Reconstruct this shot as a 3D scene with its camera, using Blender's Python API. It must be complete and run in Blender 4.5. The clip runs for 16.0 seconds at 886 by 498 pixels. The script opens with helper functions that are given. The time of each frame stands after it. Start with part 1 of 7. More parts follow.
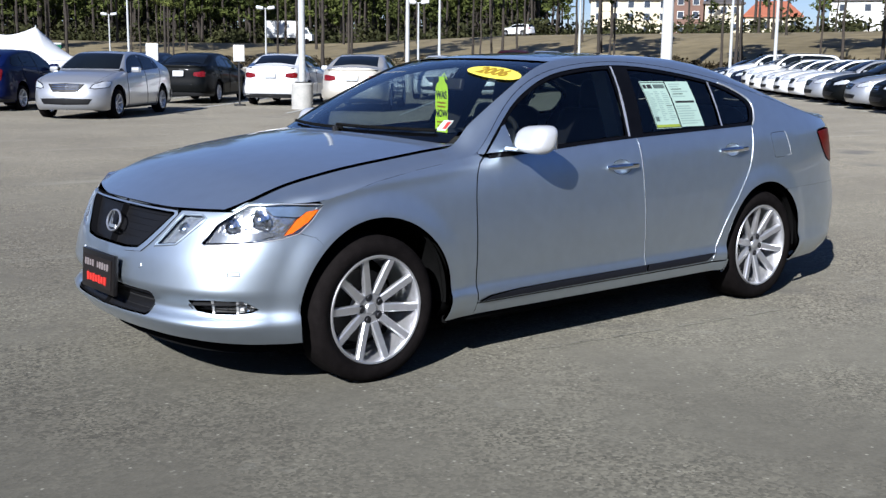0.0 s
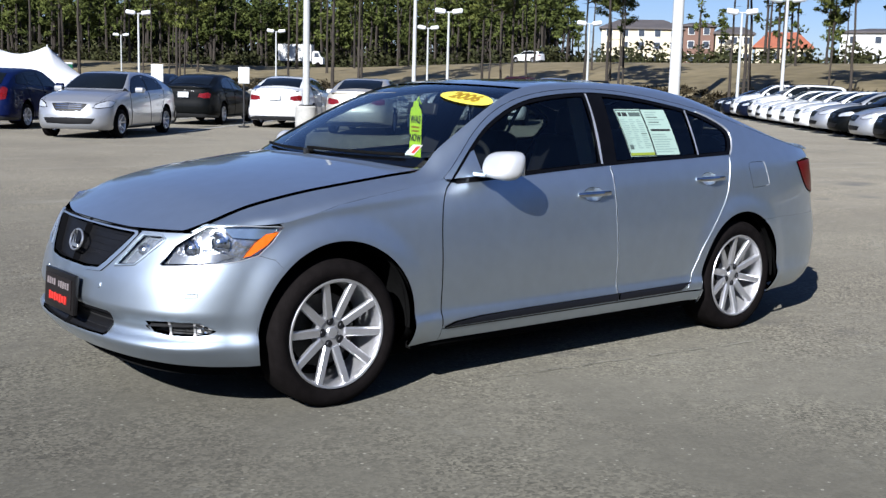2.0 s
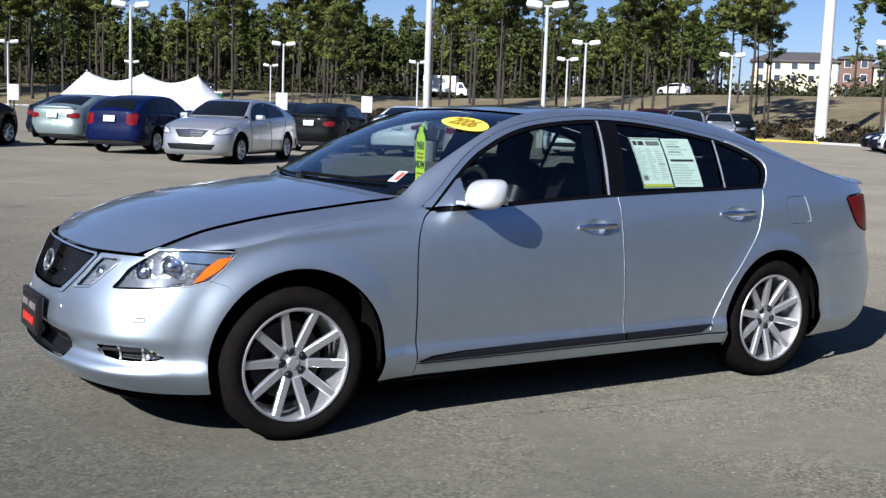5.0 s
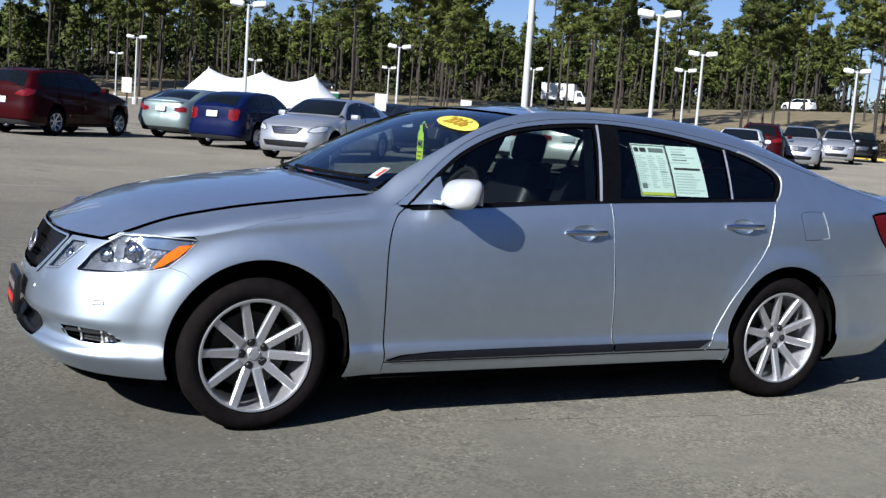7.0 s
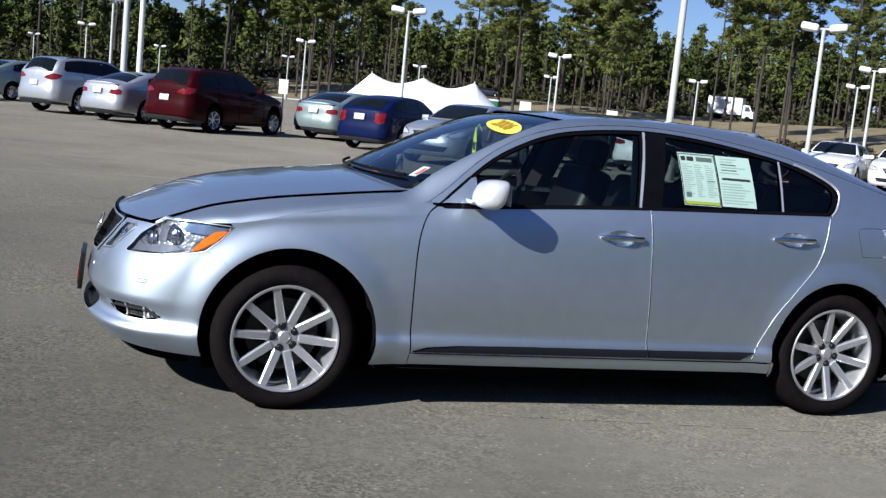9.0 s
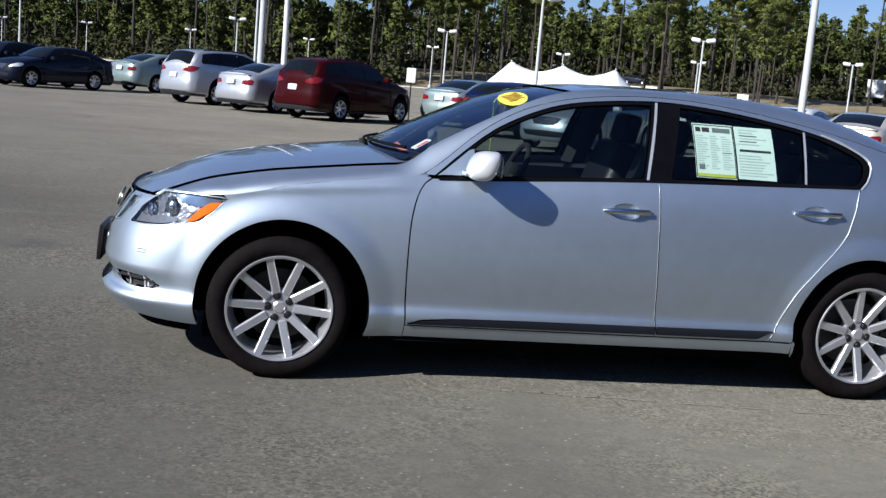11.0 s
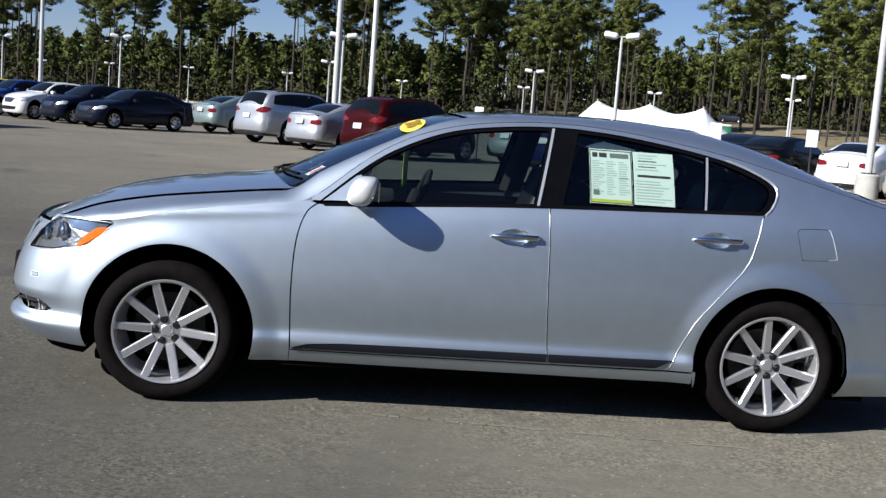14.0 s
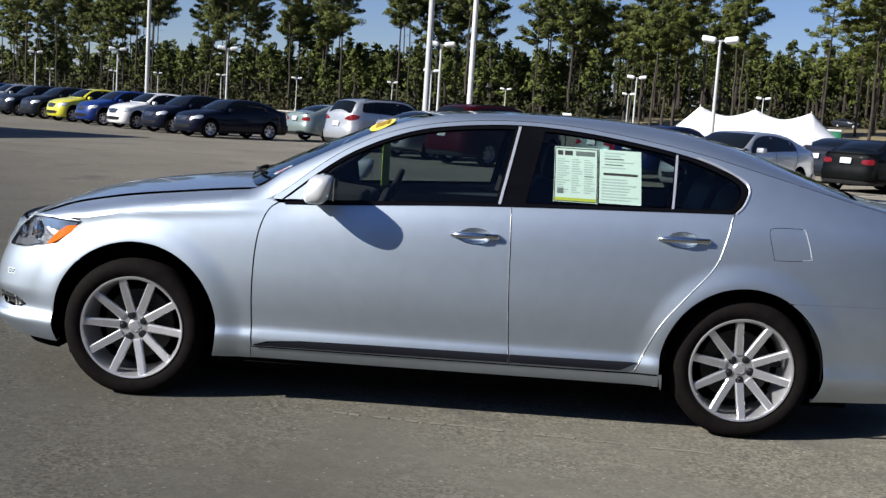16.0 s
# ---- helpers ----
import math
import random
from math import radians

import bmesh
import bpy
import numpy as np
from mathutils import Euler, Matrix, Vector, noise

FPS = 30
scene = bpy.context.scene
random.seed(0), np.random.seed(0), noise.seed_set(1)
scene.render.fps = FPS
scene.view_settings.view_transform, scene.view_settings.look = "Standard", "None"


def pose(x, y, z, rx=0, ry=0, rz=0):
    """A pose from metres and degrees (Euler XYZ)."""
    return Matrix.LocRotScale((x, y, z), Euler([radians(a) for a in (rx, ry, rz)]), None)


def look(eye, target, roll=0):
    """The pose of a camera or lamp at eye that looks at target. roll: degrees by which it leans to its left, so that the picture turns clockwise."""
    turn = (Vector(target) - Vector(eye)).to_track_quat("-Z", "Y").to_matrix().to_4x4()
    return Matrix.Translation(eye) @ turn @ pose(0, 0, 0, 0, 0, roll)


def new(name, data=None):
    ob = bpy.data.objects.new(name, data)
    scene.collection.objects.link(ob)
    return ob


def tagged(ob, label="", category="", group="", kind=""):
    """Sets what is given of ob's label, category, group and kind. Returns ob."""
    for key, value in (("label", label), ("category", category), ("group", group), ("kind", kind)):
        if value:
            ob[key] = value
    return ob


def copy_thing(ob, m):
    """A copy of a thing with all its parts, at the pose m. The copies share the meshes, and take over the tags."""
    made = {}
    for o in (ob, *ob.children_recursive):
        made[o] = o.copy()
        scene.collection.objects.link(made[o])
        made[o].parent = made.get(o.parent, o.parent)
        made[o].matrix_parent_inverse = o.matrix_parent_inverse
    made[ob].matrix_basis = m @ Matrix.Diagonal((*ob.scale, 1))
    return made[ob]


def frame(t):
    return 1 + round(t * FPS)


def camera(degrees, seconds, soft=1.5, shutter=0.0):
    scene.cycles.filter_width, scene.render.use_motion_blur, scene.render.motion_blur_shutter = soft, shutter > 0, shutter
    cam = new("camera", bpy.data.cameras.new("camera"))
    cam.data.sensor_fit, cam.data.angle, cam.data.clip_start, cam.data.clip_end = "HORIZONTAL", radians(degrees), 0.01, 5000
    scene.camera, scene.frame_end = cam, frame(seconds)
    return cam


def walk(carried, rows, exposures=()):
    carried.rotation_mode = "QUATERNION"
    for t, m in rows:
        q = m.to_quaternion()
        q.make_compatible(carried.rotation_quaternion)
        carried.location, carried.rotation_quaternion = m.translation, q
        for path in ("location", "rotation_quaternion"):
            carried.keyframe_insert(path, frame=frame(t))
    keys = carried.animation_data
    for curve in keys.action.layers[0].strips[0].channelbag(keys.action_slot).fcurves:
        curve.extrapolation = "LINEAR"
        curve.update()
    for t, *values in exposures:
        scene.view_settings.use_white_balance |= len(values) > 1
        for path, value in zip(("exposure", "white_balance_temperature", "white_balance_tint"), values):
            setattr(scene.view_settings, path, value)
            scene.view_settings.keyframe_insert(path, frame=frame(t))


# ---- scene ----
cam = camera(43.8, 16.0, 1.4)
PATH = [
    (0, (-4.212, -4.671, 1.42), (-2.952, -3.157, 1.077), 0.6),
    (0.5, (-4.182, -4.707, 1.423), (-2.933, -3.183, 1.087), 0.5),
    (1, (-4.159, -4.74, 1.424), (-2.922, -3.203, 1.096), 1.1),
    (1.5, (-4.132, -4.761, 1.426), (-2.889, -3.226, 1.112), 0.8),
    (2, (-4.04, -4.774, 1.42), (-2.787, -3.244, 1.121), 1.5),
    (2.5, (-3.948, -4.783, 1.418), (-2.695, -3.252, 1.125), 2.2),
    (3, (-3.831, -4.85, 1.415), (-2.622, -3.282, 1.129), 1.0),
    (3.5, (-3.692, -4.947, 1.421), (-2.502, -3.364, 1.142), 2.2),
    (4, (-3.579, -4.972, 1.417), (-2.427, -3.36, 1.146), 2.5),
    (4.2, (-3.52, -4.954, 1.412), (-2.422, -3.303, 1.144), 1.7),
    (6.3, (-2.938, -5.222, 1.408), (-1.979, -3.482, 1.174), 3.5),
    (6.5, (-2.876, -5.237, 1.4), (-1.962, -3.474, 1.163), 3.8),
    (7, (-2.715, -5.264, 1.404), (-1.852, -3.478, 1.153), 4.0),
    (7.5, (-2.572, -5.39, 1.409), (-1.845, -3.546, 1.145), 1.2),
    (8, (-2.448, -5.493, 1.422), (-1.705, -3.654, 1.163), 3.3),
    (8.2, (-2.43, -5.522, 1.423), (-1.709, -3.673, 1.169), 4.3),
    (10.3, (-1.742, -5.76, 1.418), (-1.274, -3.837, 1.129), 4.2),
    (10.5, (-1.686, -5.772, 1.415), (-1.214, -3.851, 1.121), 4.6),
    (11, (-1.549, -5.78, 1.404), (-1.213, -3.832, 1.102), 4.8),
    (11.5, (-1.349, -5.757, 1.415), (-0.933, -3.824, 1.11), 3.2),
    (12, (-1.164, -5.832, 1.413), (-0.795, -3.888, 1.123), 1.2),
    (12.5, (-0.996, -5.921, 1.424), (-0.684, -3.964, 1.157), 2.2),
    (13, (-0.883, -5.936, 1.419), (-0.578, -3.971, 1.207), 3.5),
    (13.5, (-0.726, -5.925, 1.414), (-0.547, -3.945, 1.193), 3.5),
    (14, (-0.577, -5.908, 1.414), (-0.421, -3.93, 1.17), 4.3),
    (14.5, (-0.375, -5.963, 1.411), (-0.388, -3.979, 1.153), 2.9),
    (15, (-0.177, -5.978, 1.412), (-0.152, -3.994, 1.163), 3.0),
    (15.5, (-0.046, -5.96, 1.402), (0.009, -3.976, 1.158), 3.3),
    (16, (0.109, -5.914, 1.416), (0.069, -3.929, 1.173), 3.8),
]
EXPOSURE = ((0.0, 0.77, 5700, 11), (3.5, 0.79, 5770, 11), (7.0, 0.79, 5750, 11), (11.0, 0.79, 5750, 11), (12.5, 0.77, 5830, 11), (16.0, 0.78, 6120, 11))
walk(cam, [(t, look(eye, target, roll)) for t, eye, target, roll in PATH], EXPOSURE)

# ---- daylight ----
SUN_TO = Vector((1.45, 0.77, -1.0)).normalized()
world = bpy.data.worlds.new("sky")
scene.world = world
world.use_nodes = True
sky = world.node_tree.nodes.new("ShaderNodeTexSky")
sky.sky_type = 'NISHITA'
sky.sun_disc = False
sky.sun_elevation = radians(31)
sky.sun_rotation = radians(242)
sky.air_density, sky.dust_density, sky.ozone_density = 0.9, 0.05, 3.4
backg = world.node_tree.nodes["Background"]
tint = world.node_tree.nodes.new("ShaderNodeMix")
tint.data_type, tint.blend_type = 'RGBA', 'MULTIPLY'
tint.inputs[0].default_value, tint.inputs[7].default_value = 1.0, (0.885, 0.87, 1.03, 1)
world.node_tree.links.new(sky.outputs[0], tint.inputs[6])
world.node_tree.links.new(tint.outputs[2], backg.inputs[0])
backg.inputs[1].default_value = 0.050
sun = new("sun", bpy.data.lights.new("sun", 'SUN'))
sun.data.energy, sun.data.angle, sun.data.color = 5.0, radians(0.5), (1.0, 0.94, 0.84)
sun.matrix_world = look((-60, -30, 45), Vector((-60, -30, 45)) + SUN_TO)
tagged(sun, "low winter sun in a clear sky", "sun", kind="structure")


# ---- materials ----
def mat(name, base, rough=0.5, metal=0.0, vary=0.0, scale=6.0, bump=0.0, bscale=60.0, coat=0.0, alt=None,
        spec=0.5, island=0.0, obj=0.0, emit=0.0):
    m = bpy.data.materials.new(name)
    m.use_nodes = True
    nt = m.node_tree
    b = nt.nodes["Principled BSDF"]
    b.inputs["Base Color"].default_value = (*base, 1)
    b.inputs["Roughness"].default_value = rough
    b.inputs["Metallic"].default_value = metal
    b.inputs["Specular IOR Level"].default_value = spec
    if coat:
        b.inputs["Coat Weight"].default_value = coat
        b.inputs["Coat Roughness"].default_value = 0.03
    if emit:
        b.inputs["Emission Color"].default_value = (*base, 1)
        b.inputs["Emission Strength"].default_value = emit
    tc = nt.nodes.new("ShaderNodeTexCoord")
    if vary or alt:
        n1, n2 = nt.nodes.new("ShaderNodeTexNoise"), nt.nodes.new("ShaderNodeTexNoise")
        n1.inputs["Scale"].default_value, n2.inputs["Scale"].default_value = scale, scale * 9
        n1.inputs["Detail"].default_value = n2.inputs["Detail"].default_value = 5
        for n in (n1, n2):
            nt.links.new(tc.outputs["Object"], n.inputs["Vector"])
        add = nt.nodes.new("ShaderNodeMath")
        add.operation = 'ADD'
        nt.links.new(n1.outputs["Fac"], add.inputs[0]), nt.links.new(n2.outputs["Fac"], add.inputs[1])
        last = add.outputs[0]
        for amount, kind in ((island, "geo"), (obj, "obj")):
            if amount:
                src = nt.nodes.new("ShaderNodeNewGeometry" if kind == "geo" else "ShaderNodeObjectInfo")
                sc = nt.nodes.new("ShaderNodeMath")
                sc.operation = 'MULTIPLY_ADD'
                nt.links.new(src.outputs["Random Per Island" if kind == "geo" else "Random"], sc.inputs[0])
                sc.inputs[1].default_value = amount
                nt.links.new(last, sc.inputs[2])
                sub = nt.nodes.new("ShaderNodeMath")
                sub.operation = 'SUBTRACT'
                nt.links.new(sc.outputs[0], sub.inputs[0])
                sub.inputs[1].default_value = amount / 2
                last = sub.outputs[0]
        ramp = nt.nodes.new("ShaderNodeMapRange")
        ramp.inputs["From Min"].default_value, ramp.inputs["From Max"].default_value = 0.7, 1.3
        nt.links.new(last, ramp.inputs["Value"])
        mix = nt.nodes.new("ShaderNodeMix")
        mix.data_type = 'RGBA'
        hi = alt or tuple(min(1, c * (1 + vary)) for c in base)
        lo = base if alt else tuple(c * (1 - vary) for c in base)
        mix.inputs[6].default_value, mix.inputs[7].default_value = (*lo, 1), (*hi, 1)
        nt.links.new(ramp.outputs[0], mix.inputs[0])
        nt.links.new(mix.outputs[2], b.inputs["Base Color"])
    if bump:
        n = nt.nodes.new("ShaderNodeTexNoise")
        n.inputs["Scale"].default_value, n.inputs["Detail"].default_value = bscale, 4
        nt.links.new(tc.outputs["Object"], n.inputs["Vector"])
        bp = nt.nodes.new("ShaderNodeBump")
        bp.inputs["Strength"].default_value, bp.inputs["Distance"].default_value = bump, 0.01
        nt.links.new(n.outputs["Fac"], bp.inputs["Height"])
        nt.links.new(bp.outputs[0], b.inputs["Normal"])
    return m


def glass(name, tint, rough=0.0, ior=1.5):
    """A thin tinted pane: part lets light through, part mirrors it."""
    m = bpy.data.materials.new(name)
    m.use_nodes = True
    nt = m.node_tree
    nt.nodes.remove(nt.nodes["Principled BSDF"])
    tr, gl, mx, fr = (nt.nodes.new("ShaderNode" + k) for k in ("BsdfTransparent", "BsdfGlossy", "MixShader", "Fresnel"))
    tr.inputs[0].default_value = (*tint, 1)
    gl.inputs["Roughness"].default_value = 0.01 + rough
    gl.inputs["Color"].default_value = (0.95, 0.97, 1, 1)
    fr.inputs["IOR"].default_value = ior
    nt.links.new(fr.outputs[0], mx.inputs[0])
    nt.links.new(tr.outputs[0], mx.inputs[1]), nt.links.new(gl.outputs[0], mx.inputs[2])
    nt.links.new(mx.outputs[0], nt.nodes["Material Output"].inputs[0])
    return m


def paint(name, base, metal=0.0, rough=0.35, coat=1.0, spec=0.5):
    return mat(name, base, rough, metal, vary=0.04, scale=1.5, coat=coat, spec=spec)


SILVER = paint("silver_metallic_paint", (0.575, 0.65, 0.73), 0.99, 0.48)
GLASS_FRONT = glass("windscreen_glass", (0.58, 0.65, 0.66), ior=1.8)
GLASS_SIDE = glass("side_glass", (0.45, 0.52, 0.53))
GLASS_DARK = glass("rear_tinted_glass", (0.46, 0.53, 0.53))
GLASS_CLEAR = glass("clear_lamp_cover", (0.92, 0.94, 0.96))
BLACK_GLOSS = mat("black_gloss_trim", (0.004, 0.004, 0.005), 0.10, vary=0.2, spec=0.1)
BLACK = mat("black_plastic", (0.018, 0.018, 0.019), 0.55, vary=0.3, scale=30)
LINER = mat("black_liner", (0.005, 0.005, 0.005), 0.9, vary=0.3, scale=20, spec=0.05)
RUBBER = mat("tyre_rubber", (0.0075, 0.0062, 0.0062), 0.85, vary=0.35, scale=25, bump=0.2, bscale=200, spec=0.06)
ALLOY = mat("alloy_wheel", (0.70, 0.70, 0.72), 0.34, 0.8, vary=0.06, scale=20)
STEEL = mat("brake_steel", (0.05, 0.048, 0.046), 0.45, 0.9, vary=0.2, scale=40)
CHROME = mat("chrome", (0.8, 0.81, 0.83), 0.12, 1.0, vary=0.03)
REFLECTOR = mat("lamp_reflector", (0.80, 0.82, 0.85), 0.2, 0.9, vary=0.5, scale=16, bump=1.0, bscale=22)
SATIN = mat("satin_bright_trim", (0.86, 0.86, 0.86), 0.32, 0.75, vary=0.05, scale=20)
AMBER = mat("amber_lens", (0.92, 0.17, 0.012), 0.2, vary=0.15, scale=60, coat=0.6)
RED_PARKED = mat("parked_red_lens", (0.15, 0.004, 0.005), 0.2, vary=0.5, scale=22, coat=0.3)
RED_LENS = mat("red_lens", (0.12, 0.002, 0.004), 0.3, vary=0.15, scale=40, spec=0.2)
GRILLE = mat("dark_grille", (0.005, 0.005, 0.006), 0.5, vary=0.2, scale=50, spec=0.3)
TRIM_INNER = mat("dark_interior", (0.0055, 0.0055, 0.006), 0.85, vary=0.25, scale=25)
SEAT = mat("dark_seat_leather", (0.005, 0.005, 0.006), 0.5, vary=0.25, scale=20, bump=0.2)
PILLAR_IN = mat("grey_pillar_cover", (0.62, 0.68, 0.65), 0.75, vary=0.1, scale=25)
PAPER = mat("white_paper", (0.80, 0.84, 0.80), 0.6, vary=0.04, scale=10)
PAPER_GREY = mat("grey_print", (0.25, 0.34, 0.31), 0.6, vary=0.1, scale=60)
PAPER_GREEN = mat("pale_green_paper", (0.37, 0.50, 0.43), 0.6, vary=0.05, scale=10)
INK = mat("black_ink", (0.02, 0.02, 0.02), 0.6, vary=0.2)
LIME = mat("lime_print", (0.27, 0.34, 0.03), 0.55, vary=0.06, scale=8)
TAG = mat("fluorescent_tag_card", (0.58, 0.90, 0.03), 0.5, vary=0.05, scale=8, emit=0.0)
YELLOW = mat("yellow_sticker", (0.84, 0.70, 0.08), 0.4, vary=0.04, scale=8)
OCHRE = mat("ochre_ink", (0.32, 0.20, 0.01), 0.5, vary=0.1)
PLATE_BLACK = mat("plate_black", (0.008, 0.007, 0.007), 0.35, vary=0.2)
RED = mat("red_print", (0.75, 0.05, 0.03), 0.4, vary=0.1, scale=30)
PINK = mat("pink_dash_paper", (0.75, 0.22, 0.18), 0.6, vary=0.1)
WHITE = mat("white_paint", (0.62, 0.62, 0.60), 0.45, vary=0.06, scale=3)
POLE = mat("painted_pole", (0.46, 0.47, 0.46), 0.5, vary=0.12, scale=2)
CONCRETE = mat("concrete", (0.42, 0.41, 0.38), 0.85, vary=0.18, scale=4, bump=0.3, bscale=40)
LINE = mat("worn_line_paint", (0.42, 0.42, 0.39), 0.8, vary=0.25, scale=3, bump=0.2)
BARK = mat("pine_bark", (0.022, 0.018, 0.015), 0.9, alt=(0.060, 0.048, 0.037), scale=2.5, bump=0.6, bscale=12, obj=0.3)
NEEDLES = mat("pine_needles", (0.022, 0.034, 0.006), 0.7, alt=(0.125, 0.138, 0.030), scale=0.30, island=0.30, obj=0.30, spec=0.2)
NEEDLES_FAR = mat("far_wood_foliage", (0.026, 0.037, 0.009), 0.85, alt=(0.112, 0.130, 0.033), scale=0.10, island=0.25, spec=0.15)
SHRUB = mat("shrub_foliage", (0.017, 0.021, 0.007), 0.85, alt=(0.054, 0.055, 0.020), scale=0.2, island=0.25, spec=0.2)
BRUSH = mat("winter_brush", (0.020, 0.017, 0.010), 0.9, alt=(0.064, 0.050, 0.028), scale=0.2, island=0.3, spec=0.1)
GRASS = mat("dry_winter_grass", (0.12, 0.096, 0.048), 0.9, alt=(0.25, 0.20, 0.108), scale=0.07, bump=0.5, bscale=3)
ROAD = mat("far_road_asphalt", (0.20, 0.19, 0.175), 0.85, vary=0.15, scale=0.5)
CANVAS = mat("white_tent_canvas", (0.85, 0.85, 0.84), 0.7, vary=0.04, scale=1)


def asphalt():
    m = mat("worn_asphalt", (0.13, 0.125, 0.115), 0.9, spec=0.3)
    nt = m.node_tree
    b = nt.nodes["Principled BSDF"]
    b.inputs["Diffuse Roughness"].default_value = 1.0
    tc = nt.nodes.new("ShaderNodeTexCoord")

    def tex(scale, detail, rough=0.6):
        n = nt.nodes.new("ShaderNodeTexNoise")
        n.inputs["Scale"].default_value, n.inputs["Detail"].default_value, n.inputs["Roughness"].default_value = scale, detail, rough
        nt.links.new(tc.outputs["Object"], n.inputs["Vector"])
        return n.outputs["Fac"]

    def mixed(fac, lo, hi, c1, c2):
        r = nt.nodes.new("ShaderNodeMapRange")
        r.inputs["From Min"].default_value, r.inputs["From Max"].default_value = lo, hi
        nt.links.new(fac, r.inputs["Value"])
        x = nt.nodes.new("ShaderNodeMix")
        x.data_type = 'RGBA'
        for slot, c in ((6, c1), (7, c2)):
            if isinstance(c, tuple):
                x.inputs[slot].default_value = (*c, 1)
            else:
                nt.links.new(c, x.inputs[slot])
        nt.links.new(r.outputs[0], x.inputs[0])
        return x.outputs[2]

    stretch = nt.nodes.new("ShaderNodeMapping")
    stretch.inputs["Scale"].default_value = (0.16, 1.5, 1.0)
    stretch.inputs["Rotation"].default_value = (0, 0, radians(-9))
    nt.links.new(tc.outputs["Object"], stretch.inputs["Vector"])
    streak = nt.nodes.new("ShaderNodeTexNoise")
    streak.inputs["Scale"].default_value, streak.inputs["Detail"].default_value = 1.3, 6
    nt.links.new(stretch.outputs[0], streak.inputs["Vector"])
    broad = mixed(tex(0.28, 4), 0.35, 0.65, (0.086, 0.0785, 0.0645), (0.114, 0.1055, 0.086))
    stone = nt.nodes.new("ShaderNodeTexVoronoi")
    stone.inputs["Scale"].default_value = 75
    nt.links.new(tc.outputs["Object"], stone.inputs["Vector"])
    bright = nt.nodes.new("ShaderNodeSeparateColor")
    nt.links.new(stone.outputs["Color"], bright.inputs[0])
    mul = nt.nodes.new("ShaderNodeMix")
    mul.data_type, mul.blend_type = 'RGBA', 'MULTIPLY'
    patch = nt.nodes.new("ShaderNodeMapRange")
    patch.inputs["From Min"].default_value, patch.inputs["From Max"].default_value = 0.40, 0.60
    patch.inputs["To Min"].default_value, patch.inputs["To Max"].default_value = 0.15, 1.0
    nt.links.new(tex(0.9, 5, 0.6), patch.inputs["Value"])
    nt.links.new(patch.outputs[0], mul.inputs[0])
    nt.links.new(broad, mul.inputs[6])
    nt.links.new(mixed(bright.outputs[0], 0.0, 1.0, (0.52, 0.52, 0.52), (1.55, 1.54, 1.50)), mul.inputs[7])
    worn = mixed(tex(2.2, 6, 0.7), 0.62, 0.8, mul.outputs[2], (0.150, 0.144, 0.128))
    mottle = nt.nodes.new("ShaderNodeMix")
    mottle.data_type, mottle.blend_type = 'RGBA', 'MULTIPLY'
    mottle.inputs[0].default_value = 1.0
    nt.links.new(worn, mottle.inputs[6])
    nt.links.new(mixed(tex(9.0, 5, 0.75), 0.32, 0.68, (0.88, 0.88, 0.88), (1.12, 1.12, 1.115)), mottle.inputs[7])
    lined = mixed(streak.outputs["Fac"], 0.60, 0.80, mottle.outputs[2], (0.150, 0.146, 0.126))
    # pale chips of stone, thicker in some patches
    chip = nt.nodes.new("ShaderNodeTexVoronoi")
    chip.inputs["Scale"].default_value = 34
    nt.links.new(tc.outputs["Object"], chip.inputs["Vector"])
    chance = nt.nodes.new("ShaderNodeSeparateColor")
    nt.links.new(chip.outputs["Color"], chance.inputs[0])
    rare = nt.nodes.new("ShaderNodeMath")
    rare.operation = 'MULTIPLY_ADD'
    nt.links.new(tex(0.6, 3), rare.inputs[0])
    rare.inputs[1].default_value = 0.35
    nt.links.new(chance.outputs[1], rare.inputs[2])
    dot = nt.nodes.new("ShaderNodeMath")
    dot.operation = 'MULTIPLY'
    near = nt.nodes.new("ShaderNodeMapRange")
    near.inputs["From Min"].default_value, near.inputs["From Max"].default_value = 0.30, 0.12
    nt.links.new(chip.outputs["Distance"], near.inputs["Value"])
    picked = nt.nodes.new("ShaderNodeMapRange")
    picked.inputs["From Min"].default_value, picked.inputs["From Max"].default_value = 1.02, 1.12
    nt.links.new(rare.outputs[0], picked.inputs["Value"])
    nt.links.new(near.outputs[0], dot.inputs[0]), nt.links.new(picked.outputs[0], dot.inputs[1])
    lined = mixed(dot.outputs[0], 0.0, 1.0, lined, (0.24, 0.225, 0.19))
    stain = mixed(tex(0.7, 3), 0.60, 0.74, lined, (0.062, 0.059, 0.055))
    # the base colour is darker near the sedan, paler from the drive lane outwards
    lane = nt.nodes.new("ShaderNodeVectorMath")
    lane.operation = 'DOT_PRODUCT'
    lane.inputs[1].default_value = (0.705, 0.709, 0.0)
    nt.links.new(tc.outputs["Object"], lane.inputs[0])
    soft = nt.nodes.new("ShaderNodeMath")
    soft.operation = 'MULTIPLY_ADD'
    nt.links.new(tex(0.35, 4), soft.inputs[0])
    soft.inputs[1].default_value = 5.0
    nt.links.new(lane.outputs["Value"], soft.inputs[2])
    lane_tone = nt.nodes.new("ShaderNodeMix")
    lane_tone.data_type, lane_tone.blend_type = 'RGBA', 'MULTIPLY'
    lane_tone.inputs[0].default_value = 1.0
    nt.links.new(stain, lane_tone.inputs[6])
    nt.links.new(mixed(soft.outputs[0], 0.5, 11.0, (0.76, 0.78, 0.775), (1.42, 1.40, 1.36)), lane_tone.inputs[7])
